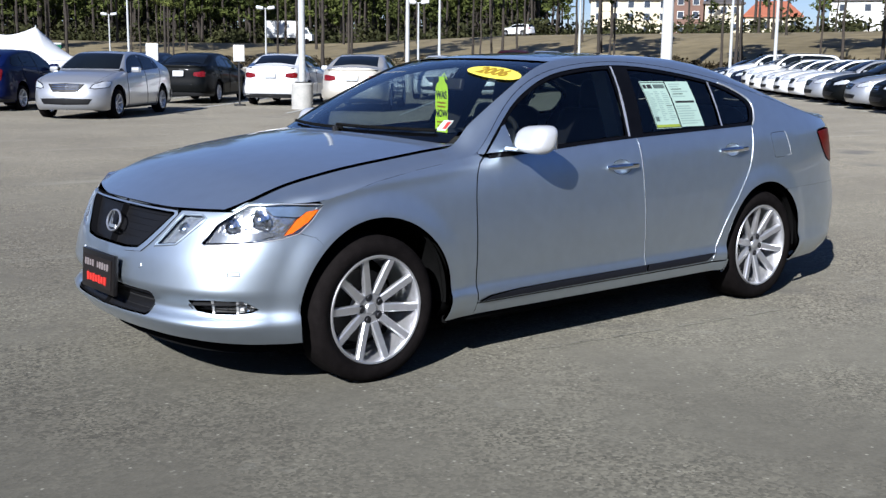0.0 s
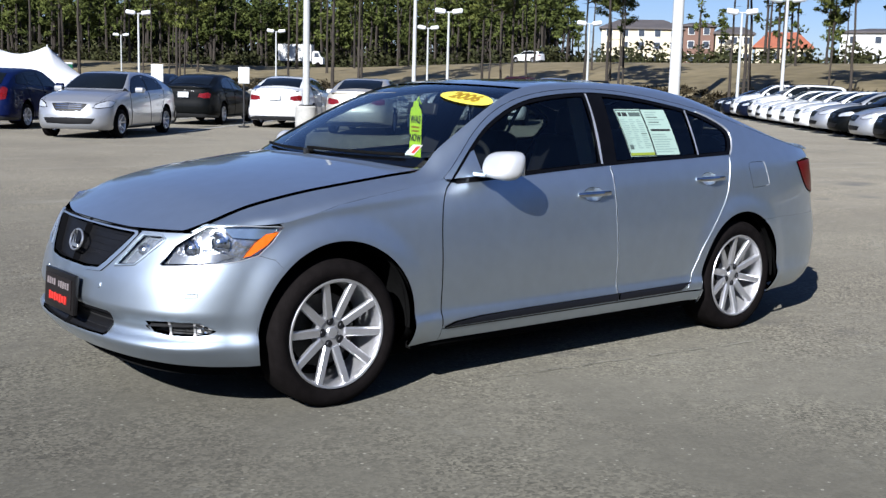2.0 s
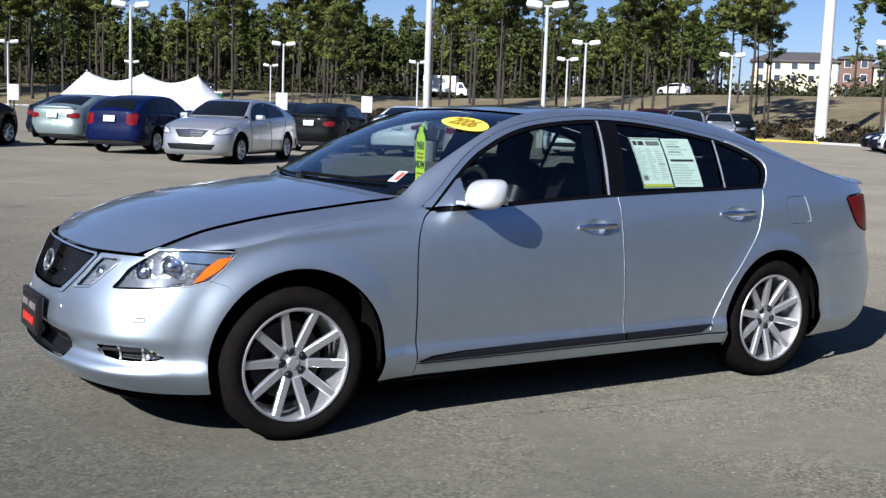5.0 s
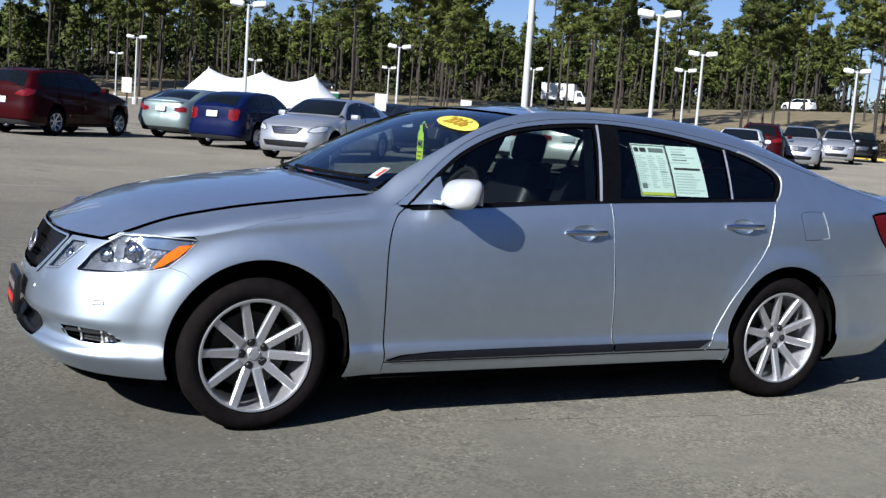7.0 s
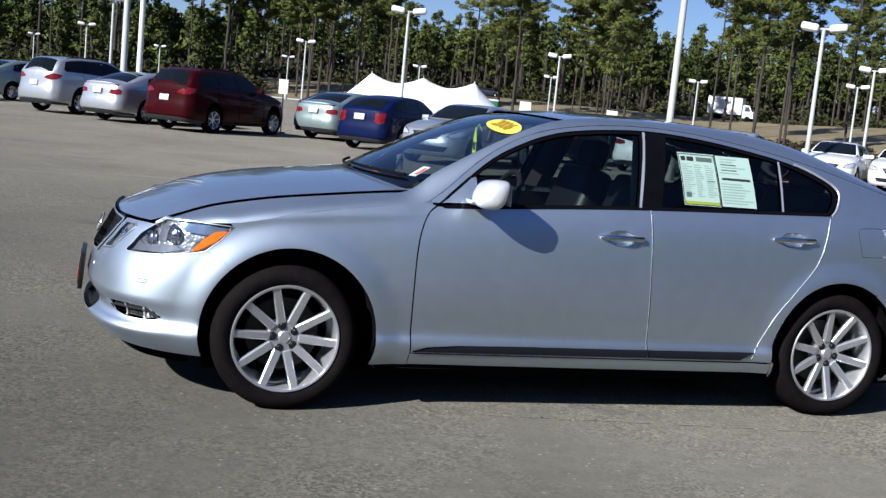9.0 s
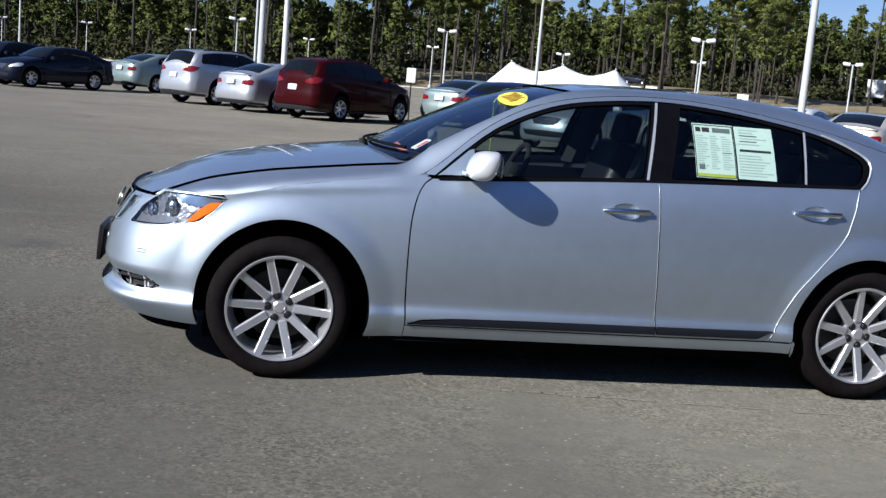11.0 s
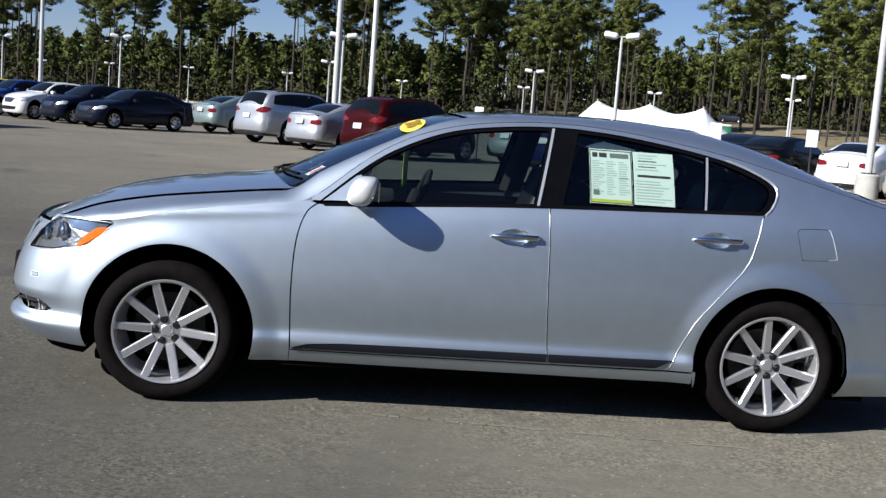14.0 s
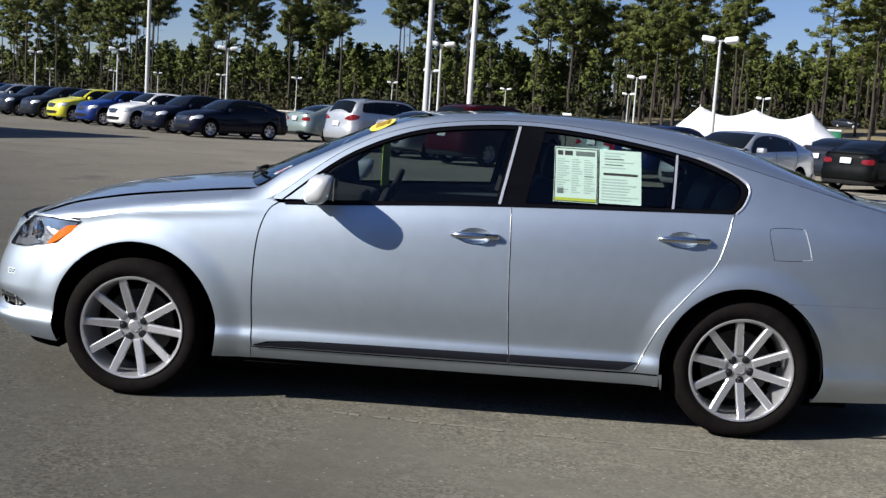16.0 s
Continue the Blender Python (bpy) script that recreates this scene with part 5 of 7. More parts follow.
PLATE_RED = mat("plate_red_print", (0.55, 0.030, 0.022), 0.45, vary=0.3, scale=60)


def text(name, body, size, place, material, parent):
    c = bpy.data.curves.new(name, 'FONT')
    c.body, c.size, c.align_x, c.align_y, c.extrude, c.offset = body, size, 'CENTER', 'CENTER', 0.0006, 0.03 * size
    c.materials.append(material)
    ob = new(name, c)
    ob.parent = parent
    ob.matrix_local = place
    return ob


GREY_INK = mat("dark_grey_print", (0.08, 0.11, 0.10), 0.6, vary=0.2, scale=90)


def car_papers():
    """The tag, oval and stickers on the sedan's glass."""
    S = SEDAN
    st = thing("window_sticker", "two-page pale green printed price sticker on the rear door glass", "sticker")
    def sheet(name, x0, x1, z0, z1, sink, m):
        pts = S.xz([(x0, z0), (x1, z0), (x1, z1), (x0, z1)])
        return panel(name, lambda v: S.skin(v, sink), [pts], m, h=0.05, rim=0.0006)
    a = part("page", sheet("page", 0.500, 0.705, 1.050, 1.300, 0.0066, PAPER_GREEN), st)
    b = part("page", sheet("page", 0.712, 0.907, 1.055, 1.298, 0.0066, PAPER_GREEN), st)
    part("lime_band", sheet("lime_band", 0.506, 0.700, 1.056, 1.070, 0.0056, LIME), a)
    for x0, x1, z0, z1 in ((0.503, 0.702, 1.292, 1.296), (0.503, 0.702, 1.053, 1.057), (0.502, 0.506, 1.055, 1.295), (0.699, 0.703, 1.055, 1.295)):
        part("frame_line", sheet("frame_line", x0, x1, z0, z1, 0.0056, INK), a)
    for x0, x1 in ((0.515, 0.540), (0.548, 0.585), (0.60, 0.690)):
        part("heading", sheet("heading", x0, x1, 1.262, 1.283, 0.0056, INK if x1 < 0.59 else GREY_INK), a)
    rnd = random.Random(4)
    for k in range(15):
        z = 1.246 - k * 0.0106
        for x0, wide in ((0.514, 0.060), (0.582, 0.050), (0.640, 0.052)):
            w = wide * rnd.uniform(0.45, 1.0)
            part("print_line", sheet("print_line", x0, x0 + w, z - 0.0045, z, 0.0056, GREY_INK if rnd.random() < 0.08 else PAPER_GREY), a)
    part("picture", sheet("picture", 0.517, 0.545, 1.088, 1.112, 0.0052, GREY_INK), a)
    for k in range(17):
        z = 1.286 - k * 0.0132
        if k == 7:
            part("print_line", sheet("print_line", 0.730, 0.890, z - 0.011, z, 0.0056, INK), b)
            continue
        if k in (6, 8):
            continue
        x0 = 0.722 if k > 4 else 0.735
        w = rnd.uniform(0.11, 0.172) if k > 4 else rnd.uniform(0.06, 0.14)
        part("print_line", sheet("print_line", x0, x0 + w, z - 0.0050, z, 0.0056, GREY_INK if k in (2, 4) else PAPER_GREY), b)
    # yellow year oval at the top of the windscreen
    ov = thing("year_oval", "yellow oval year sticker on the windscreen", "sticker")
    cx, cy = -0.340, -0.412
    loop = [(cx + 0.062 * math.sin(t), cy + 0.196 * math.cos(t)) for t in np.linspace(0, 2 * math.pi, 33)[:-1]]
    part("oval", panel("oval", lambda v: S.top(v, -0.002), [loop], YELLOW, h=0.03, rim=0.001), ov)
    p, n = S.top(np.array([[cx, cy]]), -0.004)
    m = Matrix.Translation(p[0]) @ Vector(n[0]).to_track_quat('Z', 'Y').to_matrix().to_4x4()
    # lettering reads from in front of the car
    ex = Vector((0, -1, 0)) - Vector(n[0]) * Vector((0, -1, 0)).dot(Vector(n[0]))
    ex = ex.normalized()
    ey = Vector(n[0]).cross(ex)
    m = Matrix(((ex.x, ey.x, n[0][0], p[0][0]), (ex.y, ey.y, n[0][1], p[0][1]), (ex.z, ey.z, n[0][2], p[0][2]), (0, 0, 0, 1)))
    text("year_print", "2006", 0.105, m, OCHRE, ov)
    # price tag hung from the mirror
    tg = thing("price_tag", "fluorescent yellow-green price tag hanging from the mirror", "tag")
    at = pose(-0.345, 0.0, 1.16, 90, 0, -102)
    card = [(-0.072, -0.145), (0.072, -0.145), (0.072, 0.085), (0.060, 0.115), (0.034, 0.128), (0.030, 0.155), (-0.030, 0.155), (-0.034, 0.128), (-0.060, 0.115), (-0.072, 0.085)]
    part("card", Solid().prism(card, 0.0012, at).mesh("card", TAG), tg)
    f = at @ pose(0, 0, 0.0022)
    text("upper_word", "WAS", 0.058, f @ pose(0, 0.055, 0), INK, tg)
    text("lower_word", "NOW", 0.054, f @ pose(0, -0.045, 0), INK, tg)
    for yy, w in ((0.015, 0.10), (-0.006, 0.09), (-0.09, 0.10), (-0.112, 0.08)):
        part("price_bar", Solid().box((w, 0.010, 0.0006), f @ pose(0, yy, 0)).mesh("price_bar", OCHRE), tg)
    part("hook", Solid().tube([(-0.345, 0, 1.31), (-0.33, 0, 1.335), (-0.31, 0, 1.30)], 0.003).mesh("hook", TAG), tg)
    # papers on the dashboard
    d1 = thing("dash_card", "small white card with red print on the dashboard", "card")
    q = float(S.top_z(-0.80, -0.60))
    p, n = S.top(np.array([[-0.805, -0.575]]), 0.014)
    mm = Matrix.Translation(p[0]) @ Vector(n[0]).to_track_quat('Z', 'Y').to_matrix().to_4x4()
    part("card", Solid().box((0.055, 0.095, 0.002), mm).mesh("card", PAPER), d1)
    part("print", Solid().box((0.02, 0.065, 0.001), mm @ pose(0.012, 0, 0.002)).mesh("print", RED), d1)
    d2 = thing("dash_paper", "crumpled pink-red paper on the dashboard", "paper")
    part("sheet", Solid().add([(-0.86, 0.46, 0.985), (-0.72, 0.42, 0.985), (-0.70, 0.60, 0.985), (-0.84, 0.62, 0.985), (-0.78, 0.52, 1.035)], [(0, 1, 4), (1, 2, 4), (2, 3, 4), (3, 0, 4)]).mesh("sheet", PINK), d2)


silver_sedan()
car_papers()


# ---- parked cars ----
AX, PR = Vector((0.705, 0.709, 0)), Vector((0.709, -0.705, 0))


class Scaled(CarShape):
    def set_scale(self, s):
        self.scale = np.array(s, float)
        return self

    def skin(self, uz, sink=0.0):
        p, n = CarShape.skin(self, uz, sink)
        return p * self.scale, unit(n / self.scale)

    def top(self, xy, sink=0.0, height=None):
        p, n = CarShape.top(self, xy, sink, height)
        return p * self.scale, unit(n / self.scale)


ROOFS = {
    "sedan": ([(0.8, 1.445), (1.1, 1.42), (1.4, 1.365), (1.7, 1.28), (1.95, 1.19), (2.15, 1.13), (2.35, 1.105), (2.46, 1.10), (2.56, 1.06)],
              [(0.63, 1.394), (0.94, 1.353), (1.2, 1.305), (1.45, 1.245), (1.7, 1.182), (1.95, 1.12), (2.15, 1.078), (2.3, 1.052), (2.45, 1.035)],
              [(0.8, 0.49), (1.2, 0.535), (1.6, 0.59), (2.0, 0.625), (2.45, 0.635)]),
    "suv": ([(0.8, 1.452), (1.3, 1.445), (1.8, 1.42), (2.05, 1.385), (2.2, 1.32), (2.32, 1.20), (2.42, 1.08), (2.56, 0.95)],
            [(0.63, 1.406), (0.94, 1.402), (1.4, 1.388), (1.8, 1.352), (2.0, 1.31), (2.15, 1.235), (2.28, 1.13), (2.36, 1.06), (2.45, 1.03)],
            [(0.8, 0.49), (1.4, 0.50), (1.9, 0.515), (2.15, 0.545), (2.45, 0.635)]),
    "hatch": ([(0.8, 1.445), (1.2, 1.425), (1.6, 1.38), (1.9, 1.315), (2.1, 1.23), (2.28, 1.13), (2.40, 1.07), (2.56, 0.97)],
              [(0.63, 1.402), (0.94, 1.388), (1.3, 1.352), (1.65, 1.30), (1.9, 1.225), (2.1, 1.14), (2.25, 1.075), (2.35, 1.045), (2.45, 1.03)],
              [(0.8, 0.49), (1.3, 0.505), (1.8, 0.54), (2.1, 0.575), (2.45, 0.635)]),
}
SIZES = {"sedan": (1.0, 0.995, 1.02), "suv": (0.955, 1.02, 1.20), "hatch": (0.86, 0.945, 1.035), "compact": (0.80, 0.935, 1.03), "small_sedan": (0.90, 0.955, 0.99), "pickup": (1.08, 1.04, 1.24)}
KITS = {}


def car_kit(kind):
    if kind in KITS:
        return KITS[kind]
    form = {"compact": "hatch", "pickup": "suv", "small_sedan": "sedan"}.get(kind, kind)
    roof, rail_pts, edge_pts = ROOFS[form]
    S = Scaled(plan=list(zip(SEDAN.px[::24], SEDAN.py[::24])),
               side=[(0.16, 0.085), (0.20, 0.055), (0.24, 0.030), (0.30, 0.014), (0.36, 0.007), (0.48, 0.0), (0.60, 0.002), (0.72, 0.010), (0.84, 0.025), (0.92, 0.041), (0.97, 0.057), (1.02, 0.082),
                     (1.10, 0.122), (1.20, 0.178), (1.30, 0.246), (1.38, 0.310), (1.44, 0.370)],
               front=[(0.16, 0.15), (0.20, 0.085), (0.26, 0.030), (0.32, 0.006), (0.40, 0.0), (0.48, 0.004), (0.55, 0.016), (0.62, 0.040), (0.70, 0.078), (0.78, 0.125), (0.84, 0.20)],
               rear=[(0.16, 0.16), (0.20, 0.10), (0.28, 0.035), (0.38, 0.006), (0.50, 0.0), (0.60, 0.010), (0.70, 0.035), (0.85, 0.055), (0.98, 0.075), (1.06, 0.10), (1.12, 0.14)],
               belt=[(-2.3, 0.955), (-0.77, 0.955), (-0.55, 0.965), (-0.17, 0.990), (0.33, 1.016), (1.04, 1.040), (1.34, 1.050), (2.5, 1.06)],
               roofline=[(-1.08, 1.02), (-0.8, 1.165), (-0.5, 1.305), (-0.3, 1.380), (-0.1, 1.422), (0.2, 1.446), (0.5, 1.452)] + roof, cowl=-0.95, top_curve=(0.22, 0.28), taper=0.10 if form == "sedan" else 0.03)
    S.set_scale(SIZES[kind])
    rail = spline([(-0.82, 0.975), (-0.62, 1.125), (-0.46, 1.235), (-0.24, 1.330), (0.0, 1.381), (0.33, 1.406)] + rail_pts)
    edge = spline([(-0.90, 0.725), (-0.6, 0.668), (-0.3, 0.600), (0.0, 0.530), (0.3, 0.488)] + edge_pts)
    yf, yr, X, L = S.u_front, S.u_rear, S.u, S.length
    B = lambda x: float(S.belt(x))
    kit = {"paint": [], "other": []}
    lower = ([(0, 0.21), (yf(-0.6), 0.20), (X(-1.86), 0.19), (X(-1.785), 0.20)] + [(X(x), z) for x, z in arc(*ARCH_F, 200, -18, 24)] + [(X(-1.0), 0.20), (X(1.03), 0.20)]
             + [(X(x), z) for x, z in arc(*ARCH_R, 198, -20, 24)] + [(X(1.81), 0.20), (yr(-0.6), 0.22), (L, 0.22), (L, 1.035), (yr(-0.6), 1.035)] + [(X(x), float(rail(x))) for x in np.linspace(2.42, -0.80, 40)]
             + [(X(-1.0), 0.946), (X(-1.2), 0.920), (X(-1.4), 0.888), (X(-1.55), 0.856), (X(-1.685), 0.818), (X(-1.95), 0.818), (X(-2.058), 0.785), (yf(-0.60), 0.79), (0, 0.785)])
    for mir in (False, True):
        kit["paint"].append(("body_side", panel("body_side", S.skin, [lower], SILVER, h=0.085, rim=0.02, mirror=mir)))
        xs = np.linspace(-0.80, 2.42, 40)
        uz = S.xz(np.stack([xs, rail(xs)], 1))
        ra = S.skin(uz)[0]
        up = unit(S.skin(uz + (0, 0.01))[0] - ra)
        ey = -edge(xs)
        pt = lambda dy: np.stack([xs, ey + dy, S.top_z(xs, ey + dy)], 1) * S.scale
        kit["paint"].append(("roof_rail", bridge("roof_rail", ra, up, pt(0), unit(pt(0.02) - pt(0)), SILVER, 5, mir)))
        a2 = np.array(curve([(X(-2.058), 0.785), (X(-1.999), 0.812), (X(-1.90), 0.818), (X(-1.685), 0.818), (X(-1.4), 0.888), (X(-1.0), 0.946), (X(-0.8), 0.972)], 5))
        xb = np.array([v[0] for v in curve([(-2.03, 0), (-1.97, 0), (-1.87, 0), (-1.68, 0), (-1.4, 0), (-1.0, 0), (-0.8, 0)], 5)])
        ra = S.skin(a2)[0]
        up = unit(S.skin(a2 + (0, 0.008))[0] - ra)
        ph = lambda dy: np.stack([xb, -SEAM_Y(xb) + dy, hood_z(xb, -SEAM_Y(xb) + dy)], 1) * S.scale
        kit["paint"].append(("fender_top", bridge("fender_top", ra, up, ph(0), unit(ph(0.02) - ph(0)), SILVER, 5, mir)))
        top_of = lambda x: float(rail(x)) - 0.040
        ends = {"sedan": (1.33, 1.20), "suv": (2.02, 1.90), "hatch": (1.85, 1.66)}[form]
        w1 = [(-0.70, B(-0.7) + 0.02)] + [(x, top_of(x)) for x in np.linspace(-0.62, 0.31, 12)] + [(0.25, B(0.25) + 0.02)]
        w2 = [(0.35, B(0.35) + 0.02)] + [(x, top_of(x)) for x in np.linspace(0.42, 1.10 if form == "sedan" else 1.22, 8)] + [(1.06 if form == "sedan" else 1.14, B(1.06) + 0.02)]
        w3 = [(1.11 if form == "sedan" else 1.22, B(1.1) + 0.02)] + [(x, top_of(x)) for x in np.linspace(1.14 if form == "sedan" else 1.28, ends[1], 6)] + [(ends[0], B(ends[0]) + 0.05), (ends[0] - 0.04, B(ends[0]) + 0.02)]
        sx = np.linspace(-0.66, ends[1] + 0.02, 26)
        around = [(-0.74, B(-0.74) + 0.008)] + [(x, top_of(x) + 0.014) for x in sx] + [(ends[0] + 0.03, B(ends[0]) + 0.05), (ends[0] - 0.03, B(ends[0]) + 0.008)] + [(x, B(x) + 0.008) for x in np.linspace(ends[0] - 0.1, -0.66, 14)]
        kit["other"].append(("window_surround", panel("window_surround", lambda v: S.skin(v, -0.002), [S.xz(around)], SURROUND, h=0.12, rim=0.004, mirror=mir)))
        for seam in ([(-0.86, 0.26), (-0.865, 0.60), (-0.84, 0.86), (-0.78, 0.955)], [(0.335, 0.26), (0.32, 0.68), (0.31, B(0.31))], [(0.93, 0.27), (1.03, 0.53), (1.25, 0.80), (1.33, B(1.33))]):
            q = S.skin(S.xz(curve(seam, 5)), -0.001)[0] * (1, -1 if mir else 1, 1)
            kit["other"].append(("door_seam", Solid().tube([tuple(v) for v in q], 0.006, 4).mesh("door_seam", LINER)))
        for w in (w1, w2, w3):
            kit["other"].append(("window_glass", panel("window_glass", lambda v: S.skin(v, -0.004), [S.xz(w)], BLACK_GLASS, h=0.12, rim=0.006, mirror=mir)))
        lamp = [(X(-1.72), 0.775), (X(-1.86), 0.69), (yf(-0.64), 0.66), (yf(-0.55), 0.675), (yf(-0.64), 0.745), (X(-2.05), 0.778), (X(-1.95), 0.808), (X(-1.80), 0.810)]
        rim = [(X(-1.695), 0.785), (X(-1.85), 0.678), (yf(-0.64), 0.645), (yf(-0.525), 0.664), (yf(-0.62), 0.757), (X(-2.05), 0.790), (X(-1.95), 0.818), (X(-1.79), 0.820)]
        kit["other"].append(("lamp_border", panel("lamp_border", lambda v: S.skin(v, -0.003), [rim], SURROUND, h=0.06, rim=0.006, mirror=mir)))
        kit["other"].append(("headlamp", panel("headlamp", lambda v: S.skin(v, -0.006), [lamp], LAMP_GLASS, h=0.06, rim=0.01, mirror=mir)))
        tall = form != "sedan"
        tail = ([(X(2.16), 0.975), (X(2.22), 0.90), (X(2.38), 0.845), (yr(-0.62), 0.835), (yr(-0.40), 0.865), (yr(-0.42), 0.905), (yr(-0.62), 0.985), (X(2.40), 1.0)] if form == "suv" else
                [(X(2.30), 0.97), (X(2.38), 0.73), (yr(-0.62), 0.70), (yr(-0.48), 0.76), (yr(-0.50), 0.97), (X(2.40), 1.01)] if tall else
                [(X(2.33), 0.90), (X(2.36), 0.78), (yr(-0.60), 0.77), (yr(-0.43), 0.80), (yr(-0.46), 0.895), (X(2.40), 0.93)])
        kit["other"].append(("tail_lamp", panel("tail_lamp", lambda v: S.skin(v, -0.006), [tail], RED_PARKED, h=0.06, rim=0.01, mirror=mir)))
        gr = [(0, 0.575), (yf(-0.28), 0.585), (yf(-0.43), 0.748), (0, 0.765)]
        kit["other"].append(("grille", panel("grille", lambda v: S.skin(v, -0.004), [gr], GRILLE, h=0.06, rim=0.01, mirror=mir)))
        for z in (0.64, 0.685, 0.725):
            kit["other"].append(("grille_bar", panel("grille_bar", lambda v: S.skin(v, -0.010), [[(0, z), (yf(-0.30), z), (yf(-0.31), z + 0.014), (0, z + 0.014)]], CHROME, h=0.08, rim=0.008, mirror=mir)))
        it = [(0, 0.315), (yf(-0.50), 0.325), (yf(-0.58), 0.44), (0, 0.455)]
        kit["other"].append(("lower_intake", panel("lower_intake", lambda v: S.skin(v, -0.004), [it], GRILLE, h=0.08, rim=0.01, mirror=mir)))
        val = [(X(1.86), 0.222), (yr(-0.6), 0.226), (L, 0.226), (L, 0.33), (yr(-0.55), 0.325), (X(2.30), 0.29), (X(1.90), 0.27)]
        kit["other"].append(("rear_valance", panel("rear_valance", lambda v: S.skin(v, -0.004), [val], BLACK, h=0.1, rim=0.01, mirror=mir)))
        rbm = [(X(2.10), 0.345), (yr(-0.6), 0.345), (L, 0.345), (L, 0.565), (yr(-0.6), 0.560), (X(2.10), 0.535), (X(2.03), 0.44)]
        kit["paint"].append(("rear_bumper", panel("rear_bumper", lambda v: S.skin(v, -0.024), [rbm], SILVER, h=0.09, rim=0.03, mirror=mir)))
        if form == "suv":
            rp = [(x, -(float(edge(x)) + 0.02), float(rail(x)) + 0.045) for x in np.linspace(0.05, 1.75, 9)]
            rp = [(x * S.scale[0], y * S.scale[1] * (-1 if mir else 1), z * S.scale[2]) for x, y, z in rp]
            kit["other"].append(("roof_bar", Solid().tube(rp, 0.02, 6).mesh("roof_bar", BLACK)))
        sk = [(X(-1.02), 0.205), (X(1.02), 0.205), (X(1.02), 0.245), (X(-1.02), 0.245)]
        kit["other"].append(("sill_trim", panel("sill_trim", lambda v: S.skin(v, -0.004), [sk], BLACK, h=0.1, rim=0.01, mirror=mir)))
        sg = 1 if mir else -1
        s = S.scale
        kit["paint"].append(("wing_mirror", Solid().box((0.15, 0.20, 0.13), pose(-0.55 * s[0], sg * 0.97 * s[1], 1.04 * s[2]), 0.045, 3).mesh("wing_mirror", SILVER)))
        for cx, cz, r in (ARCH_F, ARCH_R):
            kit["other"].append(("wheel_well", Solid().lathe([(r + 0.01, 0.02), (r + 0.01, -0.25), (0.0, -0.26)], 20, Matrix.Diagonal((*s, 1)) @ pose(cx, sg * 0.84, cz, 90 * -sg), False, (-10, 190) if sg < 0 else (-190, 10)).mesh("wheel_well", LINER)))
        for hx_, hz in ((0.14, 0.875), (1.08, 0.915)):
            q = S.skin(S.xz([(hx_, hz)]))[0][0]
            kit["paint"].append(("door_handle", Solid().box((0.20, 0.03, 0.03), pose(q[0], sg * (abs(q[1]) + 0.012), q[2]), 0.01).mesh("door_handle", SILVER)))
    e1 = lambda x: float(edge(x))
    full = [(x, -e1(x)) for x in np.linspace(-0.80, 2.42, 40)] + [(x, e1(x)) for x in np.linspace(2.42, -0.80, 40)] + [(-1.06 + 0.32 * y * y, y) for y in np.linspace(0.70, -0.70, 15)]
    kit["paint"].append(("roof", panel("roof", S.top, [full], SILVER, h=0.11, rim=0.02)))
    ws = [(-1.0 + 0.30 * y * y, y) for y in np.linspace(-0.68, 0.68, 15)] + [(x, e1(x) - 0.03) for x in np.linspace(-0.8, -0.16, 8)] + [(-0.22 + 0.20 * y * y, y) for y in np.linspace(0.54, -0.54, 11)] + [(x, -e1(x) + 0.03) for x in np.linspace(-0.16, -0.8, 8)]
    kit["other"].append(("windscreen", panel("windscreen", lambda v: S.top(v, -0.004), [ws], BLACK_GLASS, h=0.11, rim=0.006)))
    b0, b1 = {"sedan": (1.25, 1.98), "suv": (2.09, 2.385), "hatch": (1.78, 2.28)}[form]
    bs = [(b0, y) for y in np.linspace(-e1(b0) + 0.02, e1(b0) - 0.02, 9)] + [(b1, y) for y in np.linspace(e1(b1) - 0.03, -e1(b1) + 0.03, 9)]
    kit["other"].append(("rear_screen", panel("rear_screen", lambda v: S.top(v, -0.004), [bs], BLACK_GLASS, h=0.11, rim=0.006)))
    yy = np.linspace(-0.63, 0.63, 24)
    ra = S.skin(np.stack([np.array([S.u_rear(y) for y in yy]), np.full(24, 1.035)], 1))[0]
    ra[:, 1] = np.where(yy > 0, -ra[:, 1], ra[:, 1])
    xr = np.full(24, 2.42)
    rb = np.stack([xr, yy, S.top_z(xr, yy)], 1) * S.scale
    kit["paint"].append(("tail_lip", bridge("tail_lip", ra, np.tile((0.2, 0, 1.0), (24, 1)), rb, np.tile((-1.0, 0, 0.2), (24, 1)), SILVER, 4)))
    nose = [(-2.170 + 0.345 * y * y, y) for y in np.linspace(-0.625, 0.625, 15)]
    right = [(x, float(SEAM_Y(x))) for x in np.linspace(-2.022, -0.82, 16)]
    tl = [(-1.0 + 0.32 * y * y, y) for y in np.linspace(0.74, -0.74, 15)]
    kit["paint"].append(("bonnet", panel("bonnet", lambda v: S.top(v, 0.0, hood_z), [nose + right[1:-1] + tl + [(x, -y) for x, y in right[-2:0:-1]]], SILVER, h=0.11, gap=0.004, rim=0.02)))
    s = S.scale
    kit["other"].append(("number_plate", Solid().box((0.012, 0.32, 0.16), pose((2.53 if form != "suv" else 2.525) * s[0], 0, (0.86 if form != "suv" else 0.74) * s[2], 0, -8, 0), 0.004).mesh("number_plate", NUMBER_PLATE)))
    kit["other"].append(("underbody", Solid().box((4.2 * s[0], 1.4 * s[1], 0.08), pose(0.08, 0, 0.25 * s[2]), 0.02).mesh("underbody", LINER)))
